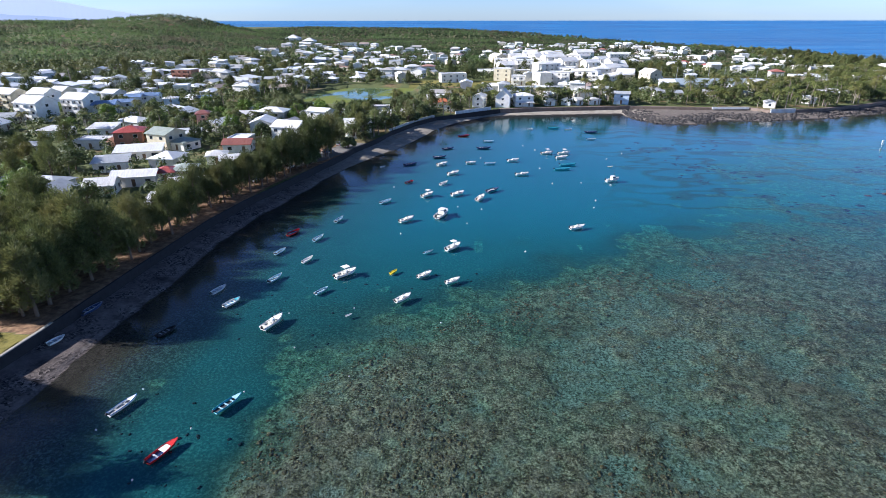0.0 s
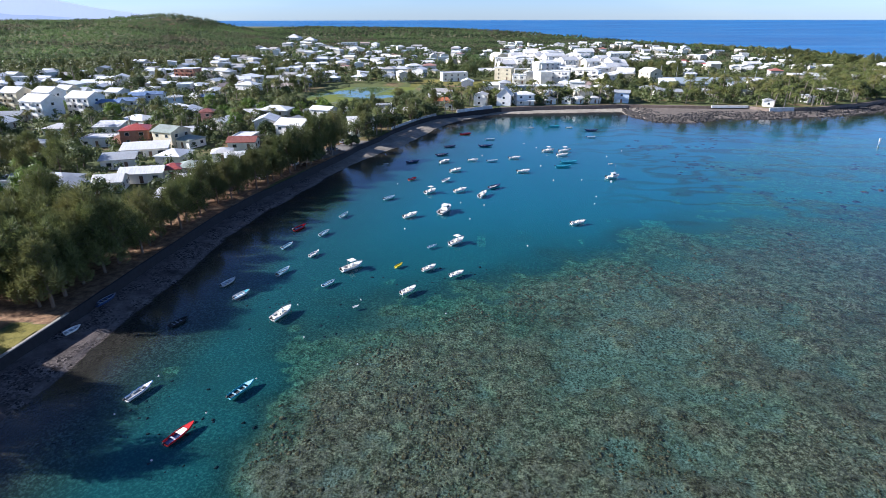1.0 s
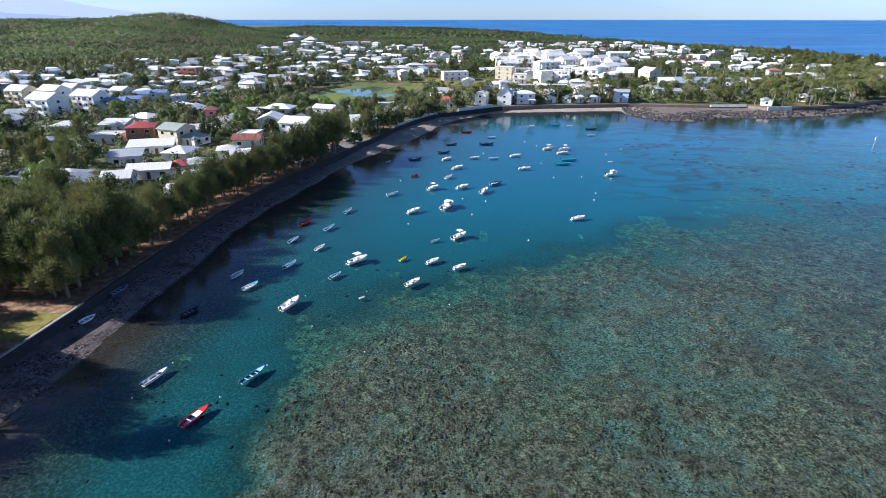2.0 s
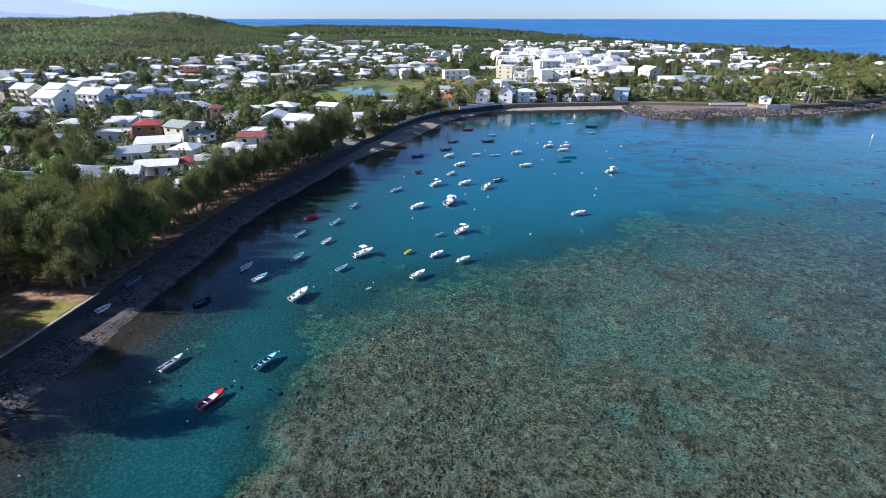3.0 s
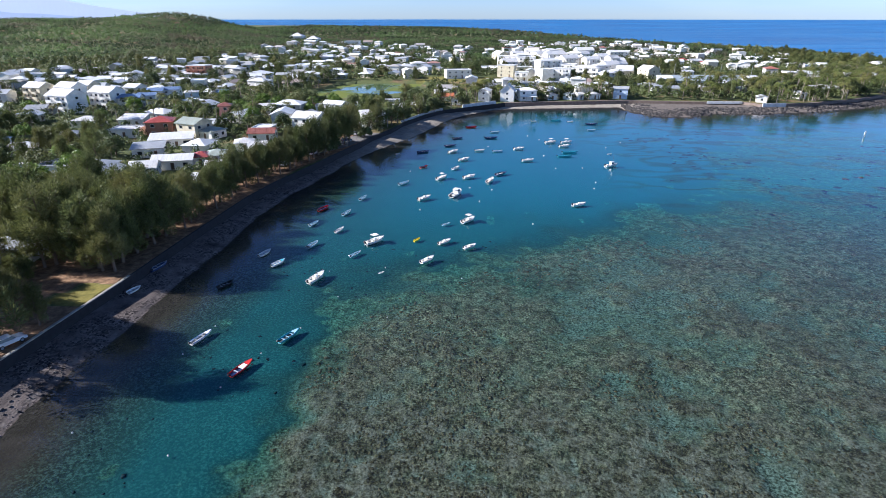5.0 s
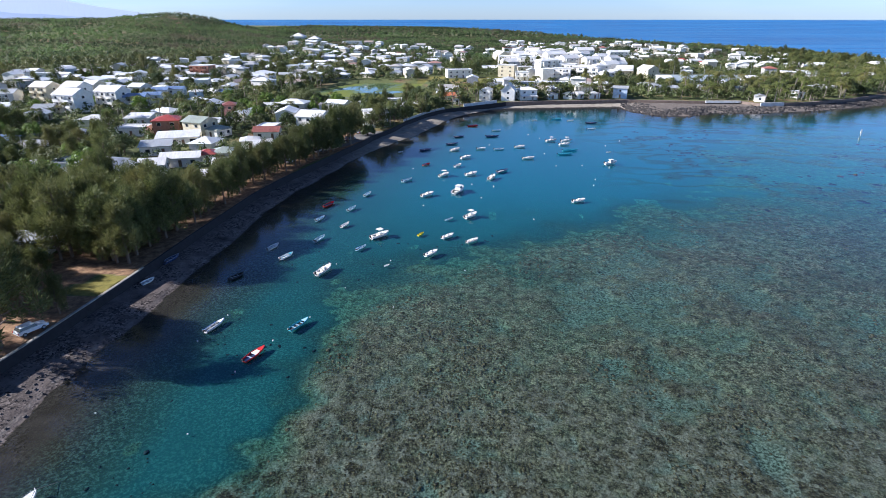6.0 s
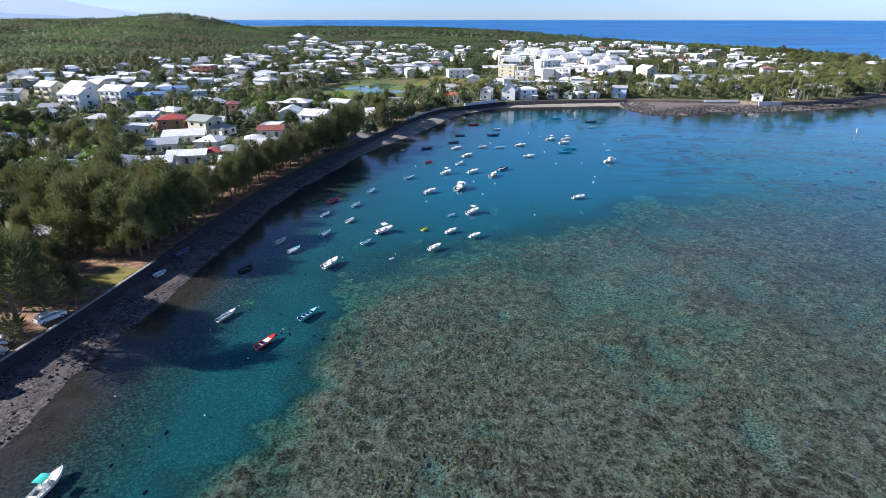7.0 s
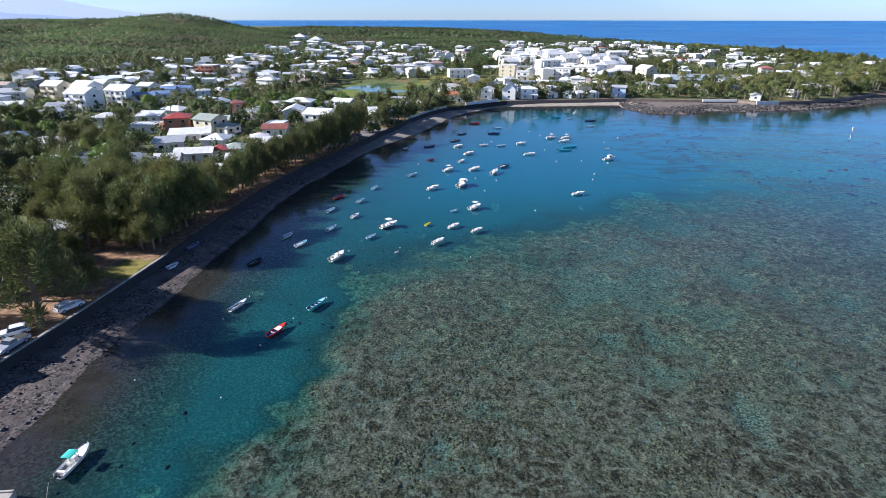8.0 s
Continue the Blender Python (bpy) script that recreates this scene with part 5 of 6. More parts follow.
# ---- woods beyond the town, as clumps of leaves ----
def woods(name, ring, pitch, size, material, label, seed, keep_off=True, k=20, leaf=(0.16, 0.34)):
    rnd = np.random.default_rng(seed)
    xs, ys = [p[0] for p in ring], [p[1] for p in ring]
    verts, faces = [], []
    px, py = np.meshgrid(np.arange(min(xs), max(xs), pitch), np.arange(min(ys), max(ys), pitch))
    px = px.ravel() + rnd.uniform(-0.5, 0.5, px.size) * pitch
    py = py.ravel() + rnd.uniform(-0.5, 0.5, py.size) * pitch
    ok = inside(px, py, ring) & (0.6 * lumps(px, py, 28, 4) + 0.4 * lumps(px, py, 9, 2) > 0.24)
    for r in OPEN:
        ok &= ~inside(px, py, r)
    px, py = px[ok], py[ok]
    pz = levels(px, py)[0]
    n = 0
    houses = np.array([(a, b, c) for a, b, c in TAKEN if c > 3.0])
    all_v, all_f = [], []
    swells = 0.62 + 0.75 * (0.6 * lumps(px, py, 70, 5) + 0.4 * lumps(px, py, 22, 1))
    for x, y, z, swell in zip(px, py, pz, swells):
        if keep_off and np.any((houses[:, 0] - x) ** 2 + (houses[:, 1] - y) ** 2 < (houses[:, 2] + 1.0) ** 2):
            continue
        s = size * min(float(np.exp(rnd.normal(-0.12, 0.34))) * swell, 1.3)
        tall = rnd.uniform(0.8, 1.7)
        d = rnd.normal(size=(k, 3))
        d[:, 2] = np.abs(d[:, 2]) * 1.1 + 0.15
        d /= np.linalg.norm(d, axis=1)[:, None]
        c = np.array([x, y, z + s * 0.35]) + d * np.array([0.75, 0.75, 0.8 * tall]) * s * rnd.uniform(0.55, 1.0, (k, 1))
        u = np.cross(d, rnd.normal(size=(k, 3)))
        u /= np.linalg.norm(u, axis=1)[:, None]
        v = np.cross(d, u) + d * rnd.uniform(-0.7, 0.7, (k, 1))
        a = s * rnd.uniform(*leaf, (k, 1))
        quad = np.stack([c - u * a, c - v * a * 0.8, c + u * a, c + v * a * 0.9], 1).reshape(-1, 3)
        all_v.append(quad)
    v = np.concatenate(all_v)
    me = bpy.data.meshes.new(name)
    count = len(v) // 4
    me.vertices.add(len(v))
    me.vertices.foreach_set("co", v.ravel())
    me.loops.add(len(v))
    me.loops.foreach_set("vertex_index", np.arange(len(v)))
    me.polygons.add(count)
    me.polygons.foreach_set("loop_start", np.arange(count) * 4)
    me.update(calc_edges=True)
    me.materials.append(material)
    tagged(new(name, me), label, "woods", kind="stuff")


woods("hill_woods", [(-420, 470), (-300, 560), (-270, 640), (-300, 800), (-330, 1000), (-380, 1300), (-700, 1400), (-1150, 1250), (-1150, 800), (-800, 560)], 6.6, 4.4, LEAF_FAR, "dense scrub and woods over the low hill", 1, False, 26, (0.09, 0.20))
woods("hill_foot_trees", [(-520, 430), (-400, 410), (-290, 520), (-245, 640), (-280, 690), (-330, 620), (-440, 500)], 6.5, 5.2, LEAF_BROAD, "dark tall trees at the foot of the hill", 8, True, 40, (0.08, 0.18))
woods("town_woods", [(-330, 600), (-30, 540), (60, 560), (330, 560), (400, 640), (410, 780), (350, 960), (270, 1240), (-50, 1240), (-330, 1240)], 7.0, 3.6, LEAF_FAR, "grey-green trees between the far houses", 2, True, 24, (0.12, 0.24))
woods("cape_woods", [(300, 470), (360, 440), (405, 520), (430, 640), (428, 760), (385, 930), (340, 930), (330, 600)], 5.5, 4.2, LEAF_FILAO, "filao woods along the outer shore", 3, True, 60, (0.08, 0.17))
woods("far_woods", [(-380, 1240), (270, 1240), (180, 1690), (30, 2080), (-300, 2470), (-700, 2500), (-700, 1400)], 15.0, 5.0, LEAF_FAR, "far woods on the flat coast", 4, False)
woods("inland_scrub", [(-430, 470), (-380, 300), (-250, 110), (-420, 60), (-700, 300), (-800, 560)], 9.0, 5.0, LEAF_BROAD, "dense green trees inland of the town", 5)

woods("garden_shrubs", [(-335, 430), (-100, 200), (-72, 195), (-50, 212), (-36, 236), (-25, 260), (-12, 278), (8, 298), (84, 312), (104, 309), (126, 307), (148, 308), (156, 299), (178, 304), (214, 321), (246, 343), (330, 430), (330, 560), (60, 560), (-250, 640)], 4.6, 3.0, LEAF_BROAD, "mixed green garden shrubs and hedges between houses", 6, True, 40, (0.09, 0.20))
woods("quay_undergrowth", [(-150, 95), (-100, 92), (-78, 120), (-74, 190), (-100, 200), (-335, 430), (-350, 300), (-250, 110)], 5.0, 2.8, LEAF_BROAD, "low green undergrowth and hedges behind the quay", 7, True, 60, (0.07, 0.16))

# ---- basalt boulders on the far point ----
ROCK = Mat("black_basalt", 0.8)
ROCK.color(ROCK.ramp(ROCK.noise(0.7, 7, 0.65), (0.3, (0.018, 0.016, 0.015)), (0.6, (0.055, 0.047, 0.042)), (0.8, (0.12, 0.10, 0.09)))).bump(ROCK.noise(2, 6), 0.6, 0.2)
stone = random.Random(3)


def boulder_mesh(seed):
    rnd = random.Random(seed)
    bm = bmesh.new()
    bmesh.ops.create_icosphere(bm, subdivisions=1, radius=1)
    for v in bm.verts:
        v.co *= rnd.uniform(0.7, 1.2)
        v.co.z *= 0.7
    me = bpy.data.meshes.new("boulder")
    bm.to_mesh(me)
    bm.free()
    me.materials.append(ROCK.m)
    return me


BOULDERS = [boulder_mesh(s) for s in range(6)]
POINT = [(81, 298), (81, 287), (88, 272), (106, 270), (120, 282), (141, 281), (176, 290), (213, 306), (244, 326), (275, 345)]
for k in range(130):
    u = stone.random() ** 1.25 * (len(POINT) - 1.001)
    i = int(u)
    x = POINT[i][0] + (POINT[i + 1][0] - POINT[i][0]) * (u - i)
    y = POINT[i][1] + (POINT[i + 1][1] - POINT[i][1]) * (u - i)
    back = stone.uniform(-3.0, 11 if i < 4 else 6)
    s = stone.uniform(0.35, 0.85)
    y += back
    ob = piece("boulder", BOULDERS[k % 6], ROCK.m, None, "", pose(x + stone.uniform(-2, 2), y, ground_at(x, y) + 0.25 * s, stone.uniform(-20, 20), stone.uniform(-20, 20), stone.uniform(0, 360)) @ Matrix.Diagonal((s * 1.3, s, s, 1)))
    tagged(ob, "black basalt boulder at the water's edge", "boulder", "boulders on the point")
for k, (x, y) in enumerate(((40, 281), (43, 279), (46, 282), (38, 279), (49, 280), (150, 196), (156, 200), (161, 197), (148, 205), (166, 203), (135, 170), (142, 166), (118, 158), (122, 161), (112, 156), (175, 214), (182, 218))):
    s = 0.55 + 0.35 * ((k * 7) % 5) / 5
    tagged(piece("boulder", BOULDERS[k % 6], ROCK.m, None, "", pose(x, y, -0.25, 0, 0, k * 50) @ Matrix.Diagonal((s * 1.6, s, s * 0.9, 1))), "dark rock just breaking the lagoon's surface", "boulder", "rocks in the lagoon")

# ---- coral heads of the reef flat ----
CORAL = Mat("brown_coral", 0.9, spec=0.1)
tone = CORAL.n("NewGeometry").outputs["Random Per Island"]
knob = CORAL.noise(3.4, 8, 0.75)
skin = CORAL.ramp(knob, (0.36, (0.030, 0.026, 0.012)), (0.46, (0.095, 0.085, 0.042)), (0.54, (0.180, 0.162, 0.085)), (0.63, (0.42, 0.38, 0.22)))
skin = CORAL.mix(CORAL.ramp(tone, (0.2, 0.0), (1.0, 0.6)), skin, CORAL.ramp(knob, (0.38, (0.055, 0.066, 0.032)), (0.62, (0.26, 0.28, 0.16))))
CORAL.color(skin).bump(knob, 1.0, 0.25)


def lump_field(name, px, py, z, r, flat, top, material, label, category, rnd):
    """Many uneven low lumps in one mesh: places, radii, flatness, and a height that none rises above."""
    bm = bmesh.new()
    bmesh.ops.create_icosphere(bm, subdivisions=1, radius=1)
    ball = np.array([v.co[:] for v in bm.verts])
    tri = np.array([[v.index for v in f.verts] for f in bm.faces])
    bm.free()
    tri = tri[(ball[:, 2] > -0.6)[tri].all(axis=1)]
    n = len(px)
    wob = 1 + 0.22 * rnd.normal(size=(n, len(ball)))
    high = np.minimum(r * flat, np.maximum((top - z) / 1.6, 0.03))
    co = ball[None] * wob[:, :, None] * np.stack([r * rnd.uniform(0.8, 1.35, n), r * rnd.uniform(0.8, 1.35, n), high], 1)[:, None, :]
    co += np.stack([px, py, z], 1)[:, None, :]
    me = bpy.data.meshes.new(name)
    f = (tri[None] + (np.arange(n) * len(ball))[:, None, None]).reshape(-1, 3)
    me.vertices.add(n * len(ball))
    me.vertices.foreach_set("co", co.ravel())
    me.loops.add(f.size)
    me.loops.foreach_set("vertex_index", f.ravel())
    me.polygons.add(len(f))
    me.polygons.foreach_set("loop_start", np.arange(len(f)) * 3)
    me.update(calc_edges=True)
    me.shade_smooth()
    me.materials.append(material)
    tagged(new(name, me), label, category, kind="stuff")


def coral_field(name, x0, x1, y0, y1, pitch, size, label, seed):
    """Coral heads: clustered domes on the reef, small and sparse between and towards the deep."""
    rnd = np.random.default_rng(seed)
    px, py = np.meshgrid(np.arange(x0, x1, pitch), np.arange(y0, y1, pitch))
    px = px.ravel() + rnd.uniform(-0.8, 0.8, px.size) * pitch
    py = py.ravel() + rnd.uniform(-0.8, 0.8, py.size) * pitch
    z, cov, _, _, _, deep, _ = levels(px, py)
    crowd = step(0.5 * lumps(px, py, 12, 1) + 0.3 * lumps(px, py, 4.5, 4) + 0.2 * lumps(px, py, 1.8, 6), 0.42, 0.66)
    near = 1 - step(py, 20, 95)
    keep = (0.16 + 0.44 * crowd) * (0.40 + 0.60 * near)
    ok = (cov > 0.20 + 0.40 * rnd.random(px.size)) & (z < -0.10) & (deep < 0.85) & (rnd.random(px.size) < keep)
    px, py, z, crowd, near = px[ok], py[ok], z[ok], crowd[ok], near[ok]
    r = size * (0.8 + 0.5 * crowd) * np.exp(rnd.normal(-0.1, 0.42, len(px)))
    lump_field(name, px, py, z, np.minimum(r, 0.36), 0.5, -0.05, CORAL.m, label, "coral", rnd)


coral_field("coral_heads", -48, 78, 9, 122, 0.46, 0.13, "brown coral heads clustered in shallow clear water", 21)
RUBBLE = Mat("weedy_rubble", 0.95, spec=0.1)
RUBBLE.color(RUBBLE.ramp(RUBBLE.noise(3.0, 6, 0.7), (0.35, (0.008, 0.022, 0.024)), (0.65, (0.03, 0.065, 0.065))))
loose = np.random.default_rng(23)
lx, ly = loose.uniform(-56, 70, 5200), loose.uniform(14, 150, 5200)
lz, lcov, lbeach = levels(lx, ly)[:3]
ok = (lz < -0.12) & (lcov < 0.25) & (lbeach < 0.7) & (ly < 100) & (0.7 * lumps(lx, ly, 9, 3) + 0.3 * loose.random(5200) > 0.52)
lump_field("rubble", lx[ok], ly[ok], lz[ok], 0.06 + 0.24 * loose.random(ok.sum()) ** 3, 0.5, -0.06, RUBBLE.m, "loose dark rubble on the lagoon bed", "rubble", loose)
ex, ey = loose.uniform(55, 190, 1500), loose.uniform(120, 235, 1500)
ez, ecov = levels(ex, ey)[:2]
ok = (ez < -0.2) & (ez > -5) & (0.6 * lumps(ex, ey, 16, 5) + 0.4 * lumps(ex, ey, 5, 2) > 0.66)
lump_field("rubble_outer", ex[ok], ey[ok], ez[ok], 0.25 + 0.8 * loose.random(ok.sum()) ** 2, 0.35, -0.1, RUBBLE.m, "scattered dark weedy rocks in the deeper lagoon", "rubble", loose)
bx, by = loose.uniform(-70, -60, 900), loose.uniform(14, 60, 900)
bz, _, bbeach = levels(bx, by)[:3]
ok = (bbeach > 0.95) & (bz > 0.05) & (bz < 1.8)
lump_field("beach_stones", bx[ok], by[ok], bz[ok], 0.06 + 0.2 * loose.random(ok.sum()) ** 3, 0.7, 9.0, ROCK.m, "scattered basalt stones on the pebble beach", "stones", loose)
pt = np.array(POINT)
u = loose.random(2200) ** 1.15 * (len(pt) - 1.001)
i = u.astype(int)
at = pt[i] + (pt[i + 1] - pt[i]) * (u - i)[:, None]
qx, qy = at[:, 0] + loose.uniform(-2, 2, 2200), at[:, 1] + loose.uniform(-3.5, 1.0, 2200) + 9 * loose.random(2200) ** 1.5
ok = lumps(qx, qy, 6, 2) + 0.3 * loose.random(2200) > 0.48
qx, qy = qx[ok], qy[ok]
lump_field("shore_rocks", qx, qy, levels(qx, qy)[0], 0.2 + 0.55 * loose.random(ok.sum()) ** 2, 0.75, 9.0, ROCK.m, "band of small black basalt rocks along the shore", "rocks", loose)

rx, ry = loose.uniform(80, 262, 9000), loose.uniform(266, 348, 9000)
ok = inside(rx, ry, POINT + [(276, 352), (247, 340)] + FAR_WALL[:1:-1]) & (away(rx, ry, POINT) < 13)
rx, ry = rx[ok], ry[ok]
lump_field("point_rocks", rx, ry, levels(rx, ry)[0], 0.25 + 0.6 * loose.random(ok.sum()) ** 2, 0.6, 9.0, ROCK.m, "dark basalt rocks between the wall and the water", "rocks", loose)

# ---- surf on the outer reef ----
FOAM = Mat("white_foam", 0.7)
FOAM.color(FOAM.mix(FOAM.ramp(FOAM.noise(0.15, 6), (0.35, 0.0), (0.6, 1.0)), (0.55, 0.66, 0.75), (0.85, 0.88, 0.9)))
bm = bmesh.new()
line = [(430, 470), (470, 560), (484, 640), (486, 720), (470, 820), (445, 930)]
prev = None
for i in range(120):
    u = i / 119 * (len(line) - 1)
    k = min(int(u), len(line) - 2)
    x = line[k][0] + (line[k + 1][0] - line[k][0]) * (u - k)
    y = line[k][1] + (line[k + 1][1] - line[k][1]) * (u - k)
    wide = 20 + 26 * abs(noise.noise((i * 0.13, 4.2, 0))) + 5 * noise.noise((i * 0.7, 1, 0))
    ox = 14 * noise.noise((i * 0.06, 9.1, 0))
    cur = [bm.verts.new((x + ox + o * wide, y, h)) for o, h in ((-0.5, 0.08), (0.0, 0.7 + 0.5 * noise.noise((i * 0.4, 0, 0))), (0.5, 0.08))]
    if prev:
        bm.faces.new((prev[0], prev[1], cur[1], cur[0]))
        bm.faces.new((prev[1], prev[2], cur[2], cur[1]))
    prev = cur
tagged(part("surf", bm, FOAM.m), "white breaking surf on the outer reef", "surf", kind="stuff")

# ---- pond ----
POND_WATER = Mat("green_pond_water", 0.06, spec=0.5)
algae = POND_WATER.noise(0.035, 5)
POND_WATER.color(POND_WATER.ramp(algae, (0.42, (0.08, 0.13, 0.06)), (0.56, (0.15, 0.175, 0.040))))
POND_WATER.put(POND_WATER.b.inputs["Roughness"], POND_WATER.ramp(algae, (0.44, 0.05), (0.52, 0.7)))
POND_WATER.put(POND_WATER.b.inputs["Specular IOR Level"], POND_WATER.ramp(algae, (0.44, 0.5), (0.52, 0.08)))
bm = bmesh.new()
bm.faces.new([bm.verts.new((px, py, 2.3)) for px, py in POND])
tagged(part("pond_water", bm, POND_WATER.m), "still green pond water with algae", "pond", kind="structure")

# ---- boats ----
HULL_WHITE = painted("white_gelcoat", (0.80, 0.80, 0.78), 0.28, 0.12, scale=1.5)
HULL_RED = painted("red_boat_paint", (0.60, 0.035, 0.03), 0.35, 0.2, scale=1.5)
HULL_TURQ = painted("turquoise_boat_paint", (0.08, 0.42, 0.52), 0.4, 0.2, scale=1.5)
HULL_PALE = painted("pale_blue_boat_paint", (0.34, 0.55, 0.68), 0.4, 0.2, scale=1.5)
HULL_NAVY = painted("navy_boat_paint", (0.035, 0.065, 0.17), 0.35, 0.2, scale=1.5)
HULL_BLACK = painted("black_boat_paint", (0.025, 0.03, 0.035), 0.45, 0.2, scale=1.5)
HULL_YELLOW = painted("yellow_boat_paint", (0.70, 0.58, 0.04), 0.4, 0.15, scale=1.5)
HULL_BLUE = painted("blue_boat_paint", (0.06, 0.20, 0.50), 0.4, 0.2, scale=1.5)
HULL_GREY = painted("grey_boat_paint", (0.40, 0.42, 0.43), 0.45, 0.2, scale=1.5)
DECK_GREY = painted("worn_deck", (0.33, 0.33, 0.32), 0.7, 0.3, scale=2.0)
DECK_DARK = painted("dark_bilge", (0.05, 0.055, 0.06), 0.7, 0.3, scale=2.0)
CANVAS_TEAL = painted("teal_canvas", (0.04, 0.46, 0.38), 0.8, 0.15, scale=2.0)
CANVAS_WHITE = painted("white_canvas", (0.76, 0.76, 0.74), 0.8, 0.15, scale=2.0)
CANVAS_BLUE = painted("blue_canvas", (0.06, 0.16, 0.40), 0.8, 0.15, scale=2.0)
ENGINE = painted("black_engine_cowl", (0.02, 0.02, 0.022), 0.3, 0.1)
STEEL = painted("stainless_tube", (0.55, 0.55, 0.56), 0.25, 0.1, metal=0.9)
SEAT = painted("cream_vinyl", (0.66, 0.63, 0.56), 0.6, 0.2, scale=2.0)
ROPE = painted("mooring_rope", (0.34, 0.31, 0.25), 0.9, 0.3)


def boat_lines(L, B, free_, sharp):
    """Stations stern to bow: x, half beam, sheer height, keel height."""
    out = []
    for i in range(13):
        t = i / 12
        fore = max(0.0, (t - 0.42) / 0.58)
        half = B / 2 * (0.86 + 0.14 * math.sin(min(1, t / 0.42) * math.pi / 2)) * max(0.0, 1 - fore ** sharp) ** 0.9
        out.append((L * (t - 0.5), max(half, 0.015), free_ * (0.86 + 0.42 * t ** 2.2), -0.22 + (0.22 + free_ * 0.75) * fore ** 3.2))
    return out


def hull_mesh(L, B, free_, sharp, rim):
    """Outer skin with a hard chine, a gunwale and an inner well, closed all round."""
    bm = bmesh.new()
    rows = []
    for x, half, sheer, keel in boat_lines(L, B, free_, sharp):
        inner = max(half - rim, 0.008)
        floor = min(0.12 + max(0, keel) * 1.15, sheer - 0.05)
        chine = keel + (sheer - keel) * 0.38
        prof = [(0, keel), (half * 0.80, chine), (half, sheer - 0.10), (half + 0.02, sheer), (inner, sheer), (inner * 0.92, floor), (0, floor)]
        rows.append([bm.verts.new((x, y, z)) for y, z in prof] + [bm.verts.new((x, -y, z)) for y, z in prof[-2:0:-1]])
    n = len(rows[0])
    for a, b in zip(rows, rows[1:]):
        for k in range(n):
            bm.faces.new((a[k], a[(k + 1) % n], b[(k + 1) % n], b[k]))
    for r in (rows[0], rows[-1]):
        bm.faces.new(r)
    # transom closed, inside of the stern and stem too
    bmesh.ops.recalc_face_normals(bm, faces=bm.faces)
    return bm


def plan_slab(L, B, free_, sharp, rim, t0, t1, z, thick):
    """A slab that follows the hull's plan between two stations."""
    st = boat_lines(L, B, free_, sharp)
    bm = bmesh.new()
    rows = []
    for k in range(7):
        u = (t0 + (t1 - t0) * k / 6) * 12
        i = min(int(u), 11)
        f = u - i
        x, half, sheer = (st[i][j] * (1 - f) + st[i + 1][j] * f for j in range(3))
        h = sheer + z if z <= 0 or z < 0.05 else z
        half = max(half - rim, 0.01)
        rows.append([bm.verts.new((x, y, h + o)) for y, o in ((-half, 0), (half, 0), (half, thick), (-half, thick))])
    for a, b in zip(rows, rows[1:]):
        for k in range(4):
            bm.faces.new((a[k], a[(k + 1) % 4], b[(k + 1) % 4], b[k]))
    bm.faces.new(rows[0])
    bm.faces.new(rows[-1][::-1])
    bmesh.ops.recalc_face_normals(bm, faces=bm.faces)
    return bm


def gunwale(L, B, free_, sharp):
    bm = bmesh.new()
    st = boat_lines(L, B, free_, sharp)
    for s in (-1, 1):
        tube(bm, [(x, s * (half + 0.01), sheer + 0.02) for x, half, sheer, _ in st], 0.045, 6)
    return bm


def outboard(t, L, free_, tilt=0.0, y=0.0, size=1.0):
    """Outboard motor: cowl, leg and propeller, tilted up when the boat lies idle."""
    eng = piece("outboard_motor", cowl_mesh(), ENGINE, t, "", pose(-L / 2 - 0.16, y, free_ * 0.86 + 0.06, 0, tilt, 0) @ Matrix.Diagonal((size, size, size, 1)))
    bm = box(bmesh.new(), -0.10, 0.08, -0.05, 0.05, -0.85, 0.0, 0.02)
    box(bm, -0.32, 0.10, -0.09, 0.09, -0.62, -0.58)
    tube(bm, [(-0.16, 0, -0.82), (0.16, 0, -0.82)], [0.05, 0.07], 8)
    for k in range(3):
        box(bm, -0.20, -0.17, -0.04, 0.04, -0.82 + 0.03, -0.66, 0.0)
    part("leg", bm, ENGINE, eng)
    return eng


COWL = []


def cowl_mesh():
    if not COWL:
        bm = box(bmesh.new(), -0.30, 0.18, -0.17, 0.17, 0.0, 0.48, 0.07)
        for v in bm.verts:
            if v.co.z > 0.3 and v.co.x < -0.1:
                v.co.z -= 0.08
        me = bpy.data.meshes.new("outboard_motor")
        bm.to_mesh(me)
        bm.free()
        me.materials.append(ENGINE)
        COWL.append(me)
    return COWL[0]


def canopy(t, x0, x1, half, z, material, floor):
    """Sun top: bowed canvas on four posts."""
    bm = bmesh.new()
    rows = []
    for i in range(5):
        y = half * (i / 2 - 1)
        h = z + 0.10 * (1 - (y / half) ** 2)
        rows.append([bm.verts.new((x, y, h + o)) for x, o in ((x0, 0), (x1, 0), (x1, 0.06), (x0, 0.06))])
    for a, b in zip(rows, rows[1:]):
        for k in range(4):
            bm.faces.new((a[k], a[(k + 1) % 4], b[(k + 1) % 4], b[k]))
    bm.faces.new(rows[0])
    bm.faces.new(rows[-1][::-1])
    bmesh.ops.recalc_face_normals(bm, faces=bm.faces)
    part("canopy", bm, material, t)
    for x in (x0 + 0.1, x1 - 0.1):
        for s in (-1, 1):
            part("post", tube(bmesh.new(), [(x, s * half * 0.8, floor), (x, s * half * 0.86, z + 0.03)], 0.03, 6), STEEL, t)


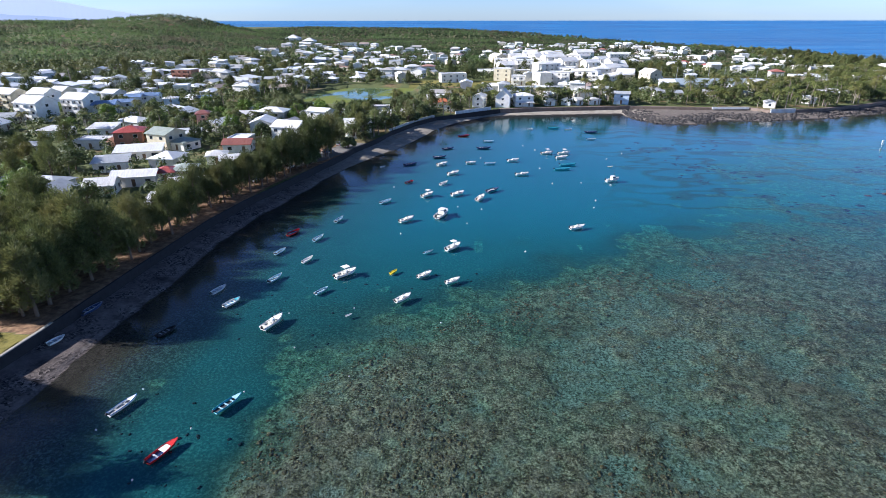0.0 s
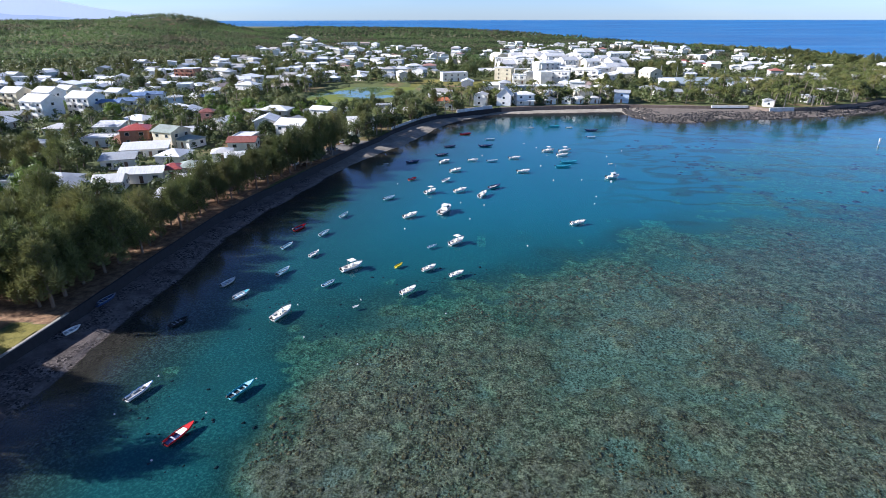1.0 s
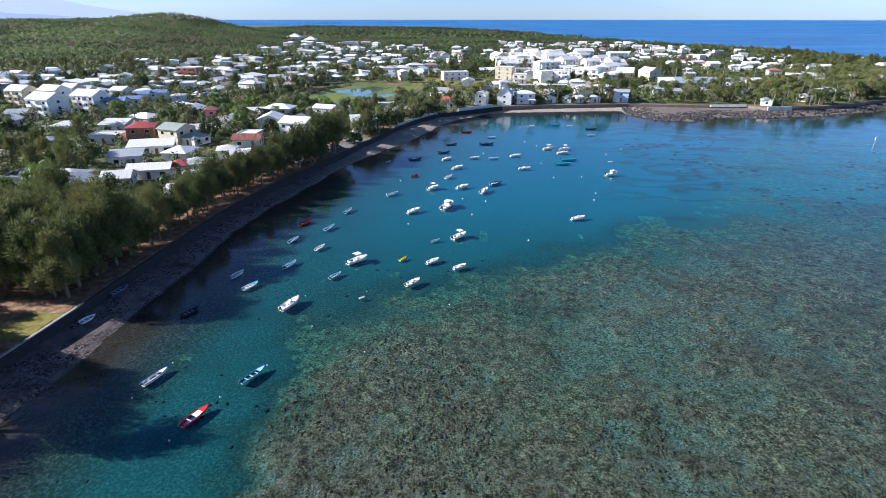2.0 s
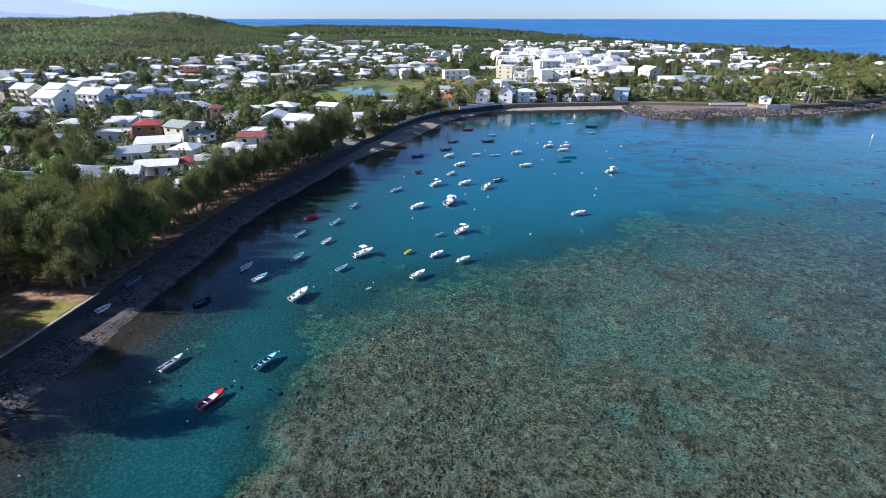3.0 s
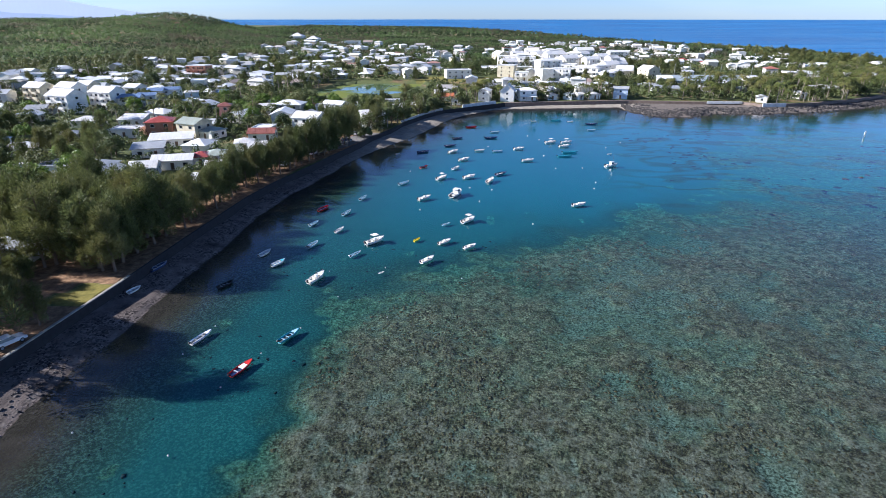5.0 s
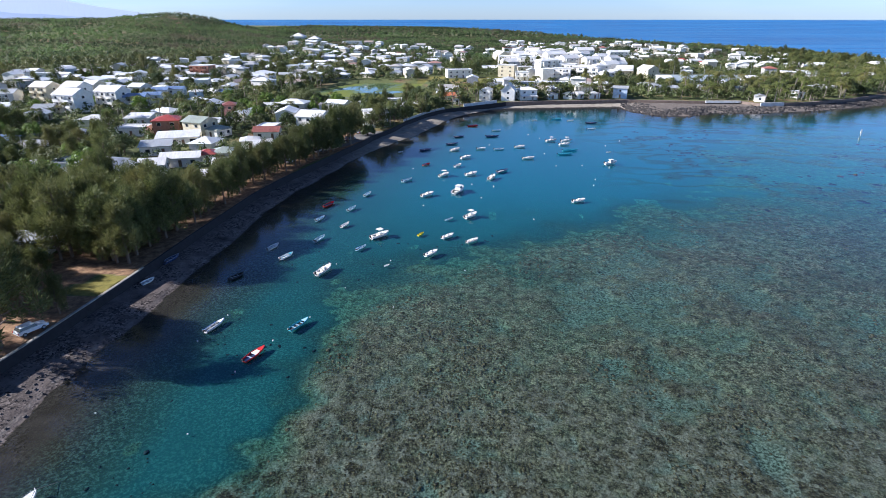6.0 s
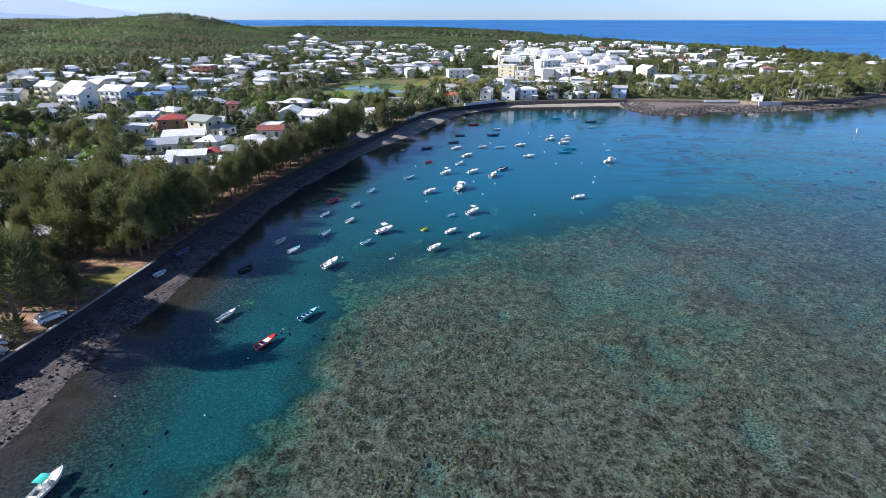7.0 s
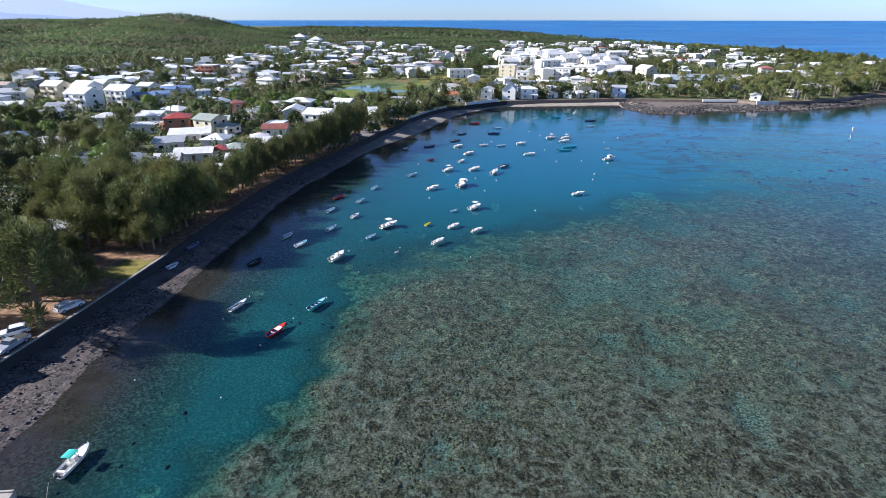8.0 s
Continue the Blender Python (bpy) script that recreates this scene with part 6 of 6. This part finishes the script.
def open_boat(name, label, L, B, hull_mat, rim_mat, floor_mat, thwarts=4, bench_mat=None, motor=True, foredeck=None, group="moored boats"):
    """Narrow open fishing boat with thwarts."""
    t = thing(name, Matrix(), label, "boat", group)
    free_ = 0.52 if L > 3 else 0.34
    part("hull", hull_mesh(L, B, free_, 2.0, 0.07), hull_mat, t, smooth=False)
    part("floor", plan_slab(L, B, free_, 2.0, 0.10, 0.02, 0.86, 0.16, 0.03), floor_mat, t)
    part("gunwale", gunwale(L, B, free_, 2.0), rim_mat, t)
    st = boat_lines(L, B, free_, 2.0)
    for k in range(thwarts):
        u = 0.10 + 0.62 * (k + 0.5) / thwarts
        x = L * (u - 0.5)
        half = st[int(u * 12)][1] - 0.06
        part("thwart", box(bmesh.new(), x - 0.13, x + 0.13, -half, half, free_ * 0.62, free_ * 0.62 + 0.05, 0.01), bench_mat or rim_mat, t)
    if foredeck:
        part("foredeck", plan_slab(L, B, free_, 2.0, 0.03, 0.70, 0.985, -0.02, 0.05), foredeck, t)
    if motor:
        outboard(t, L, free_, -40, 0.0, 0.85)
    return t


def motor_boat(name, label, L, B, hull_mat, deck_mat, top=None, cabin=False, console=True, trim_mat=None, group="moored boats"):
    """Planing motor boat with foredeck, console or cabin, seats, bow rail and outboard."""
    t = thing(name, Matrix(), label, "boat", group)
    free_ = 0.78
    part("hull", hull_mesh(L, B, free_, 2.6, 0.16), hull_mat, t)
    part("deck", plan_slab(L, B, free_, 2.6, 0.18, 0.03, 0.72, 0.30, 0.04), deck_mat, t)
    part("foredeck", plan_slab(L, B, free_, 2.6, 0.05, 0.60, 0.985, -0.03, 0.06), hull_mat, t)
    part("rubbing_strake", gunwale(L, B, free_, 2.6), trim_mat or HULL_GREY, t)
    part("stern_seat", box(bmesh.new(), -L * 0.43, -L * 0.36, -B * 0.33, B * 0.33, 0.34, 0.74, 0.05), SEAT, t)
    if console and not cabin:
        con = part("console", box(bmesh.new(), -L * 0.06, L * 0.06, -0.38, 0.38, 0.34, 1.22, 0.08), hull_mat, t)
        bm = bmesh.new()
        v = [bm.verts.new(p) for p in ((L * 0.055, -0.36, 1.24), (L * 0.055, 0.36, 1.24), (L * 0.02, 0.30, 1.62), (L * 0.02, -0.30, 1.62))]
        bm.faces.new(v)
        bmesh.ops.solidify(bm, geom=bm.faces[:], thickness=0.03)
        part("windscreen", bm, GLASS, con)
        part("helm_seat", box(bmesh.new(), -L * 0.17, -L * 0.11, -0.42, 0.42, 0.34, 0.86, 0.06), SEAT, t)
    if cabin:
        cab = bmesh.new()
        box(cab, -L * 0.10, L * 0.20, -B * 0.36, B * 0.36, 0.40, 1.75, 0.10)
        for v in cab.verts:
            if v.co.z > 1.2:
                v.co.x = v.co.x * 0.82 - L * 0.01
                v.co.y *= 0.86
        c = part("cabin", cab, hull_mat, t)
        part("cabin_window", box(bmesh.new(), L * 0.135, L * 0.19, -B * 0.27, B * 0.27, 1.16, 1.52, 0.02), GLASS, c)
        for s in (-1, 1):
            part("cabin_window", box(bmesh.new(), -L * 0.07, L * 0.11, s * B * 0.335 - 0.03, s * B * 0.335 + 0.03, 1.14, 1.5, 0.02), GLASS, c)
        part("cabin_roof", box(bmesh.new(), -L * 0.15, L * 0.17, -B * 0.36, B * 0.36, 1.752, 1.82, 0.03), hull_mat, c)
    if top:
        canopy(t, -L * 0.14, L * 0.13, B * 0.40, 2.15, top, 0.33)
    bm = bmesh.new()
    st = boat_lines(L, B, free_, 2.6)
    for s in (-1, 1):
        tube(bm, [(st[i][0], s * (st[i][1] - 0.06), st[i][2] + 0.34) for i in range(8, 13)], 0.022, 5)
        for i in (8, 10, 11):
            tube(bm, [(st[i][0], s * (st[i][1] - 0.06), st[i][2] - 0.02), (st[i][0], s * (st[i][1] - 0.06), st[i][2] + 0.34)], 0.018, 5)
    part("bow_rail", bm, STEEL, t)
    outboard(t, L, free_, -28, 0.0, 1.15)
    return t


def at_mooring(x, y, head, scale):
    """The boats near the beach are the smaller ones."""
    k = float(np.interp(y, (95, 130), (0.8, 0.96)))
    slip = 2.75 * (1 - k) * scale
    return x + slip * math.cos(radians(head)), y + slip * math.sin(radians(head)), scale * k


def moor(proto, x, y, head, scale=1.0):
    """A further boat of that build at its mooring."""
    x, y, scale = at_mooring(x, y, head, scale)
    return copy_thing(proto, pose(x, y, 0.0, 0.8 * math.sin(x), 0.6 * math.cos(y), head) @ Matrix.Diagonal((scale, scale, scale, 1)))


def first(proto, x, y, head, scale=1.0):
    x, y, scale = at_mooring(x, y, head, scale)
    proto.matrix_basis = pose(x, y, 0.0, 0.8 * math.sin(x), 0.6 * math.cos(y), head) @ Matrix.Diagonal((scale, scale, scale, 1))
    return proto


# boats of their own build
red = first(open_boat("fishing_boat", "red open fishing boat with white foredeck and blue floor", 5.2, 1.55, HULL_RED, HULL_RED, HULL_NAVY, 2, HULL_WHITE, True, HULL_RED), -36.9, 48.2, 66)
part("hatch_cover", plan_slab(5.2, 1.55, 0.52, 2.0, 0.16, 0.44, 0.69, -0.06, 0.05), HULL_WHITE, red, "white hatch cover")
first(open_boat("fishing_boat", "turquoise open fishing boat with dark floor and pale thwarts", 5.3, 1.45, HULL_TURQ, HULL_TURQ, DECK_DARK, 3, HULL_PALE, True, HULL_PALE), -32.8, 57.0, 62)
first(open_boat("fishing_boat", "narrow white fishing boat with blue trim and tilted motor", 5.3, 1.4, HULL_WHITE, HULL_BLUE, DECK_GREY, 2, HULL_GREY, True, HULL_WHITE), -46.3, 55.9, 70)
teal = motor_boat("motor_boat", "white motor boat with a teal canvas sun top, ropes astern", 5.9, 1.9, HULL_WHITE, DECK_GREY, None, False, True, HULL_GREY)
canopy(teal, -1.3, 0.35, 0.72, 2.0, CANVAS_TEAL, 0.33)
first(teal, -50.2, 19.2, 86)
first(open_boat("fishing_boat", "black open boat with an outboard motor", 4.2, 1.4, HULL_BLACK, HULL_BLACK, DECK_DARK, 3, HULL_GREY), -50.1, 74.0, 63)
first(open_boat("kayak", "small bright yellow boat on the water", 2.7, 0.85, HULL_YELLOW, HULL_YELLOW, HULL_YELLOW, 1, None, False), -16.5, 98.3, 58)
cruiser = first(motor_boat("cabin_boat", "white cabin boat with dark windows and open cockpit", 6.4, 2.4, HULL_WHITE, DECK_GREY, None, True), -8.4, 133.4, 66)
sail = motor_boat("sailing_boat", "small white sailing boat with a bare short mast", 5.6, 1.9, HULL_WHITE, HULL_WHITE, None, True)
part("mast", tube(bmesh.new(), [(0.6, 0, 0.8), (0.6, 0, 5.6)], [0.05, 0.035], 6), STEEL, sail)
first(sail, 42.8, 167.9, 25, 0.9)

# motor boats with a sun top
top_boat = first(motor_boat("motor_boat", "white motor boat with a white sun top and outboard", 6.2, 2.2, HULL_WHITE, DECK_GREY, CANVAS_WHITE), -25.9, 96.9, 46)
for x, y, head, s in ((-5.0, 111.7, 50, 1.05), (-13.4, 150.2, 52, 0.95), (27.3, 204.5, 20, 1.0), (33.5, 204.5, 18, 1.0)):
    moor(top_boat, x, y, head, s)
# white motor boats with a console
con_boat = first(motor_boat("motor_boat", "white open motor boat with a steering console", 5.9, 2.05, HULL_WHITE, SEAT), -33.9, 77.6, 66)
for x, y, head, s in ((-13.4, 87.2, 50, 1.0), (-10.3, 97.3, 43, 0.9), (-4.7, 94.9, 39, 0.88), (24.5, 125.5, 25, 0.92), (-17.1, 129.1, 45, 0.98), (-4.8, 151.7, 40, 1.0), (1.6, 147.8, 66, 1.05), (-11.0, 186.2, 40, 0.95), (-6.8, 174.2, 40, 1.0), (31.6, 197.7, 18, 1.0), (13.8, 192.4, 20, 0.95), (15.4, 173.9, 15, 0.95), (-1.1, 188.5, 15, 0.8)):
    moor(con_boat, x, y, head, s)
# white open boats
white_open = first(open_boat("rowing_boat", "white open boat with pale thwarts", 4.5, 1.55, HULL_WHITE, HULL_WHITE, HULL_WHITE, 3, HULL_GREY), -47.9, 88.9, 69)
for x, y, head, s in ((-35.2, 103.4, 66, 1.05), (-9.3, 162.4, 58, 1.1), (-31.1, 181.9, 40, 0.6), (-21.8, 81.2, 43, 0.45), (46.2, 185.4, 10, 0.5), (25.6, 252.1, 3, 0.8), (42.8, 252.2, 3, 0.9)):
    moor(white_open, x, y, head, s)
# pale blue and white open boats
pale_open = first(open_boat("fishing_boat", "pale blue open boat with dark floor boards", 4.8, 1.5, HULL_PALE, HULL_WHITE, DECK_DARK, 4, HULL_PALE), -39.0, 94.2, 70)
for x, y, head, s in ((-28.8, 89.5, 57, 1.0), (-42.3, 107.5, 68, 1.05), (-36.0, 115.7, 68, 1.05), (-34.0, 128.5, 72, 1.0), (-24.5, 143.6, 50, 1.1), (-10.3, 109.0, 38, 0.72), (6.0, 224.7, 8, 1.05), (5.6, 187.8, 12, 1.05), (48.7, 231.1, 3, 1.0)):
    moor(pale_open, x, y, head, s)
# white hull, cyan deck
first(open_boat("fishing_boat", "white open boat with a cyan foredeck", 4.3, 1.6, HULL_WHITE, HULL_WHITE, HULL_PALE, 3, HULL_WHITE, True, HULL_TURQ), -43.5, 84.2, 61)
# dark blue boats
navy_open = first(open_boat("fishing_boat", "navy blue open boat with white inside", 5.2, 1.6, HULL_NAVY, HULL_NAVY, HULL_GREY, 3, HULL_WHITE, True, HULL_NAVY), 5.3, 155.9, 45)
for x, y, head, s in ((-22.0, 185.4, 35, 1.0), (-10.0, 210.7, 25, 0.95), (-12.4, 196.5, 25, 1.0), (3.9, 212.1, 10, 1.1), (51.7, 246.2, 2, 1.1)):
    moor(navy_open, x, y, head, s)
# teal boats and red boats
teal_open = first(open_boat("fishing_boat", "long teal open boat at its mooring", 6.0, 1.5, HULL_TURQ, HULL_TURQ, HULL_PALE, 4), 32.2, 187.2, 10)
for x, y, head, s in ((29.4, 181.1, 10, 1.0), (36.6, 255.2, 2, 0.9)):
    moor(teal_open, x, y, head, s)
red_open = first(open_boat("fishing_boat", "dark red open boat with navy gunwale", 4.6, 1.5, HULL_RED, HULL_NAVY, DECK_DARK, 3), -42.7, 118.9, 65)
for x, y, head, s in ((-20.0, 163.4, 50, 0.85), (-4.3, 235.6, 8, 1.2)):
    moor(red_open, x, y, head, s)
# small boats drawn up by the wall
beached = open_boat("dinghy", "small white dinghy drawn up below the sea wall", 2.6, 1.1, HULL_WHITE, HULL_WHITE, HULL_GREY, 2, None, False, None, "boats drawn up ashore")
beached.matrix_basis = pose(-64.3, 69.5, ground_at(-64.3, 69.5) + 0.2, 4, 0, 70)
dark_beached = open_boat("dinghy", "dark blue dinghy drawn up below the sea wall", 4.0, 1.3, HULL_NAVY, HULL_GREY, DECK_DARK, 3, None, False, None, "boats drawn up ashore")
dark_beached.matrix_basis = pose(-64.8, 79.0, ground_at(-64.8, 79.0) + 0.2, -5, 0, 74)

# ---- mooring buoys ----
BUOY_WHITE = painted("white_buoy", (0.78, 0.77, 0.74), 0.4, 0.2)
bm = bmesh.new()
bmesh.ops.create_uvsphere(bm, u_segments=12, v_segments=8, radius=0.24)
tube(bm, [(0, 0, 0.2), (0, 0, 0.32)], [0.05, 0.05], 6)
BUOY = bpy.data.meshes.new("buoy")
bm.to_mesh(BUOY)
bm.free()
BUOY.shade_smooth()
BUOY.materials.append(BUOY_WHITE)


def buoy(x, y, s=1.0):
    tagged(piece("mooring_buoy", BUOY, BUOY_WHITE, None, "", pose(x, y, 0.06, 8, 5, 0) @ Matrix.Diagonal((s, s, s, 1))), "round white mooring buoy on the water", "buoy", "mooring buoys")


for x, y in ((23.4, 210), (19.4, 217.5), (2.3, 196.1), (-4.5, 140.5), (-1.9, 127.5), (10.9, 110.4), (23.8, 164), (32.7, 165), (33.6, 147.7), (31.8, 141.2), (47.4, 196.6), (55.1, 205.9), (22, 181.9), (-24, 158), (-17.4, 119.8), (1.9, 138.6)):
    buoy(x, y, 0.8)
for x, y in ((-21.2, 83.8), (-18.0, 64.2), (-5.8, 79.6), (-35.3, 52.7), (-37.9, 44.4), (-46.9, 51.9), (-31.5, 60.1), (-45.5, 60.0), (-32, 81.5), (-27.9, 71.1), (-52.1, 34.9), (-38.6, 31.8)):
    buoy(x, y, 0.5)


# ---- channel marker ----
mark = thing("channel_marker", pose(160.2, 222.8, 0), "slender white channel marker post with a tall board", "marker")
part("post", tube(bmesh.new(), [(0, 0, -1.5), (0, 0, 1.2)], [0.07, 0.06], 8), HULL_WHITE, mark)
part("board", box(bmesh.new(), -0.32, 0.32, -0.14, 0.14, 0.7, 2.4, 0.05), HULL_WHITE, mark)

# ---- mooring lines ----
def rope(points, label):
    tagged(part("mooring_line", tube(bmesh.new(), points, 0.03, 5), ROPE), label, "rope")


rope([(-49.9, 22.1, 0.85), (-49.3, 23.6, 0.1), (-47.5, 27.5, -1.6)], "thin mooring line running down from a bow")
rope([(-50.6, 16.3, 0.6), (-50.0, 15.0, 0.0), (-49.8, 13.6, -0.8)], "thin stern line of a moored motor boat")

# ---- parked vehicles ----
CAR_WHITE = painted("white_car_paint", (0.72, 0.73, 0.74), 0.25, 0.08)
CAR_SILVER = painted("silver_car_paint", (0.48, 0.50, 0.52), 0.25, 0.08, metal=0.4)
CAR_DARK = painted("dark_blue_car_paint", (0.05, 0.08, 0.14), 0.25, 0.08)
TYRE = painted("tyre_rubber", (0.02, 0.02, 0.02), 0.85, 0.2)
LAMP = painted("lamp_glass", (0.6, 0.6, 0.58), 0.15, 0.05)
TAIL = painted("tail_lamp", (0.4, 0.02, 0.02), 0.2, 0.05)


def car(x, y, head, paint, label, L=4.2, W=1.75, pickup=False):
    """A parked car: shaped body, glasshouse, wheels, lamps."""
    t = thing("pickup_truck" if pickup else "car", pose(x, y, ground_at(x, y), 0, 0, head), label, "car", "parked cars")
    prof = ([(-L / 2, 0.42), (-L / 2, 0.92), (-L * 0.12, 0.95), (-L * 0.10, 1.0), (L * 0.20, 1.0), (L * 0.46, 0.86), (L / 2, 0.7), (L / 2, 0.36)] if pickup
            else [(-L / 2, 0.40), (-L / 2 + 0.04, 0.88), (-L * 0.36, 0.98), (L * 0.16, 0.96), (L * 0.44, 0.80), (L / 2, 0.62), (L / 2, 0.34)])
    bm = bmesh.new()
    a = [bm.verts.new((px, -W / 2, pz)) for px, pz in prof]
    b = [bm.verts.new((px, W / 2, pz)) for px, pz in prof]
    bm.faces.new(a)
    bm.faces.new(b[::-1])
    for k in range(len(prof)):
        bm.faces.new((a[k], b[k], b[(k + 1) % len(prof)], a[(k + 1) % len(prof)]))
    bmesh.ops.recalc_face_normals(bm, faces=bm.faces)
    bmesh.ops.bevel(bm, geom=bm.edges[:], offset=0.07, segments=2, affect="EDGES")
    body = part("body", bm, paint, t)
    x0, x1 = (-L * 0.10, L * 0.20) if pickup else (-L * 0.44, L * 0.17)
    g = box(bmesh.new(), x0, x1, -W * 0.45, W * 0.45, 0.95, 1.42)
    for v in g.verts:
        if v.co.z > 1.2:
            v.co.y *= 0.84
            v.co.x += -0.42 if v.co.x > (x0 + x1) / 2 else 0.22
    part("glasshouse", g, GLASS, body)
    r = box(bmesh.new(), x0 + 0.20, x1 - 0.40, -W * 0.385, W * 0.385, 1.405, 1.47, 0.025)
    part("roof_panel", r, paint, body)
    if pickup:
        part("load_bed", box(bmesh.new(), -L * 0.47, -L * 0.13, -W * 0.40, W * 0.40, 0.953, 0.972), TYRE, body)
    for wx in (-L * 0.31, L * 0.31):
        for s in (-1, 1):
            wheel = part("wheel", tube(bmesh.new(), [(wx, s * (W / 2 - 0.22), 0.33), (wx, s * (W / 2 + 0.005), 0.33)], 0.33, 16), TYRE, t)
            part("rim", tube(bmesh.new(), [(wx, s * (W / 2 - 0.02), 0.33), (wx, s * (W / 2 + 0.02), 0.33)], 0.20, 12), CAR_SILVER, wheel)
    for s in (-1, 1):
        part("headlight", box(bmesh.new(), L / 2 - 0.10, L / 2 + 0.012, s * W * 0.36 - 0.16, s * W * 0.36 + 0.16, 0.60, 0.72, 0.02), LAMP, t)
        part("tail_light", box(bmesh.new(), -L / 2 - 0.012, -L / 2 + 0.08, s * W * 0.42 - 0.09, s * W * 0.42 + 0.09, 0.66, 0.88, 0.02), TAIL, t)
    return t


car(-71.3, 38.0, 262, CAR_SILVER, "silver double-cab pickup parked by the sea wall", 4.9, 1.8, True)
car(-73.6, 41.2, 218, CAR_WHITE, "white hatchback parked on the bare earth")
car(-70.6, 49.2, 65, CAR_WHITE, "white car parked under the tree by the wall")
car(-71.6, 33.0, 250, CAR_DARK, "dark blue car parked by the sea wall")
for k, (x, y, head) in enumerate(((-58.5, 168.5, 70), (-54.0, 182.0, 64), (-51.5, 190.0, 40), (-63.5, 153.0, 70), (-50.0, 203.0, 70))):
    car(x, y, head, (CAR_WHITE, CAR_SILVER, CAR_DARK)[k % 3], ("white car parked on the quay", "silver car parked on the quay", "dark car parked on the quay")[k % 3])

# ---- sports ground with its posts ----
COURT = painted("grey_blue_court", (0.30, 0.36, 0.40), 0.8, 0.25, scale=0.3)
court = tagged(part("sports_court", box(bmesh.new(), 140, 215, 395, 440, 2.0, 4.6, 0.05), COURT), "broad grey-blue hard court among palms", "court", kind="structure")
for k in range(7):
    fx = 142 + k * 11.8
    pole = thing("court_light_pole", pose(fx, 441.5, ground_at(fx, 441.5)), "slim pale lamp post beside the court", "lamp post", "posts round the court")
    part("pole", tube(bmesh.new(), [(0, 0, -0.3), (0, 0, 8.5)], [0.13, 0.08], 6), HULL_GREY, pole)
    part("lamp_head", box(bmesh.new(), -0.35, 0.35, -0.15, 0.15, 8.5, 8.7, 0.03), HULL_GREY, pole)
# jetty end near the moored motor boat
slip = thing("slipway", pose(-54.6, 13.6, 0.0, 0, 0, 8), "low pale concrete slipway end in the shallows", "slipway")
part("deck", box(bmesh.new(), -5, 1.6, -2.2, 1.2, -0.6, 0.75, 0.05), COPING, slip)
part("kerb", box(bmesh.new(), -5, 1.6, 0.9, 1.15, 0.754, 0.92, 0.03), COPING, slip)
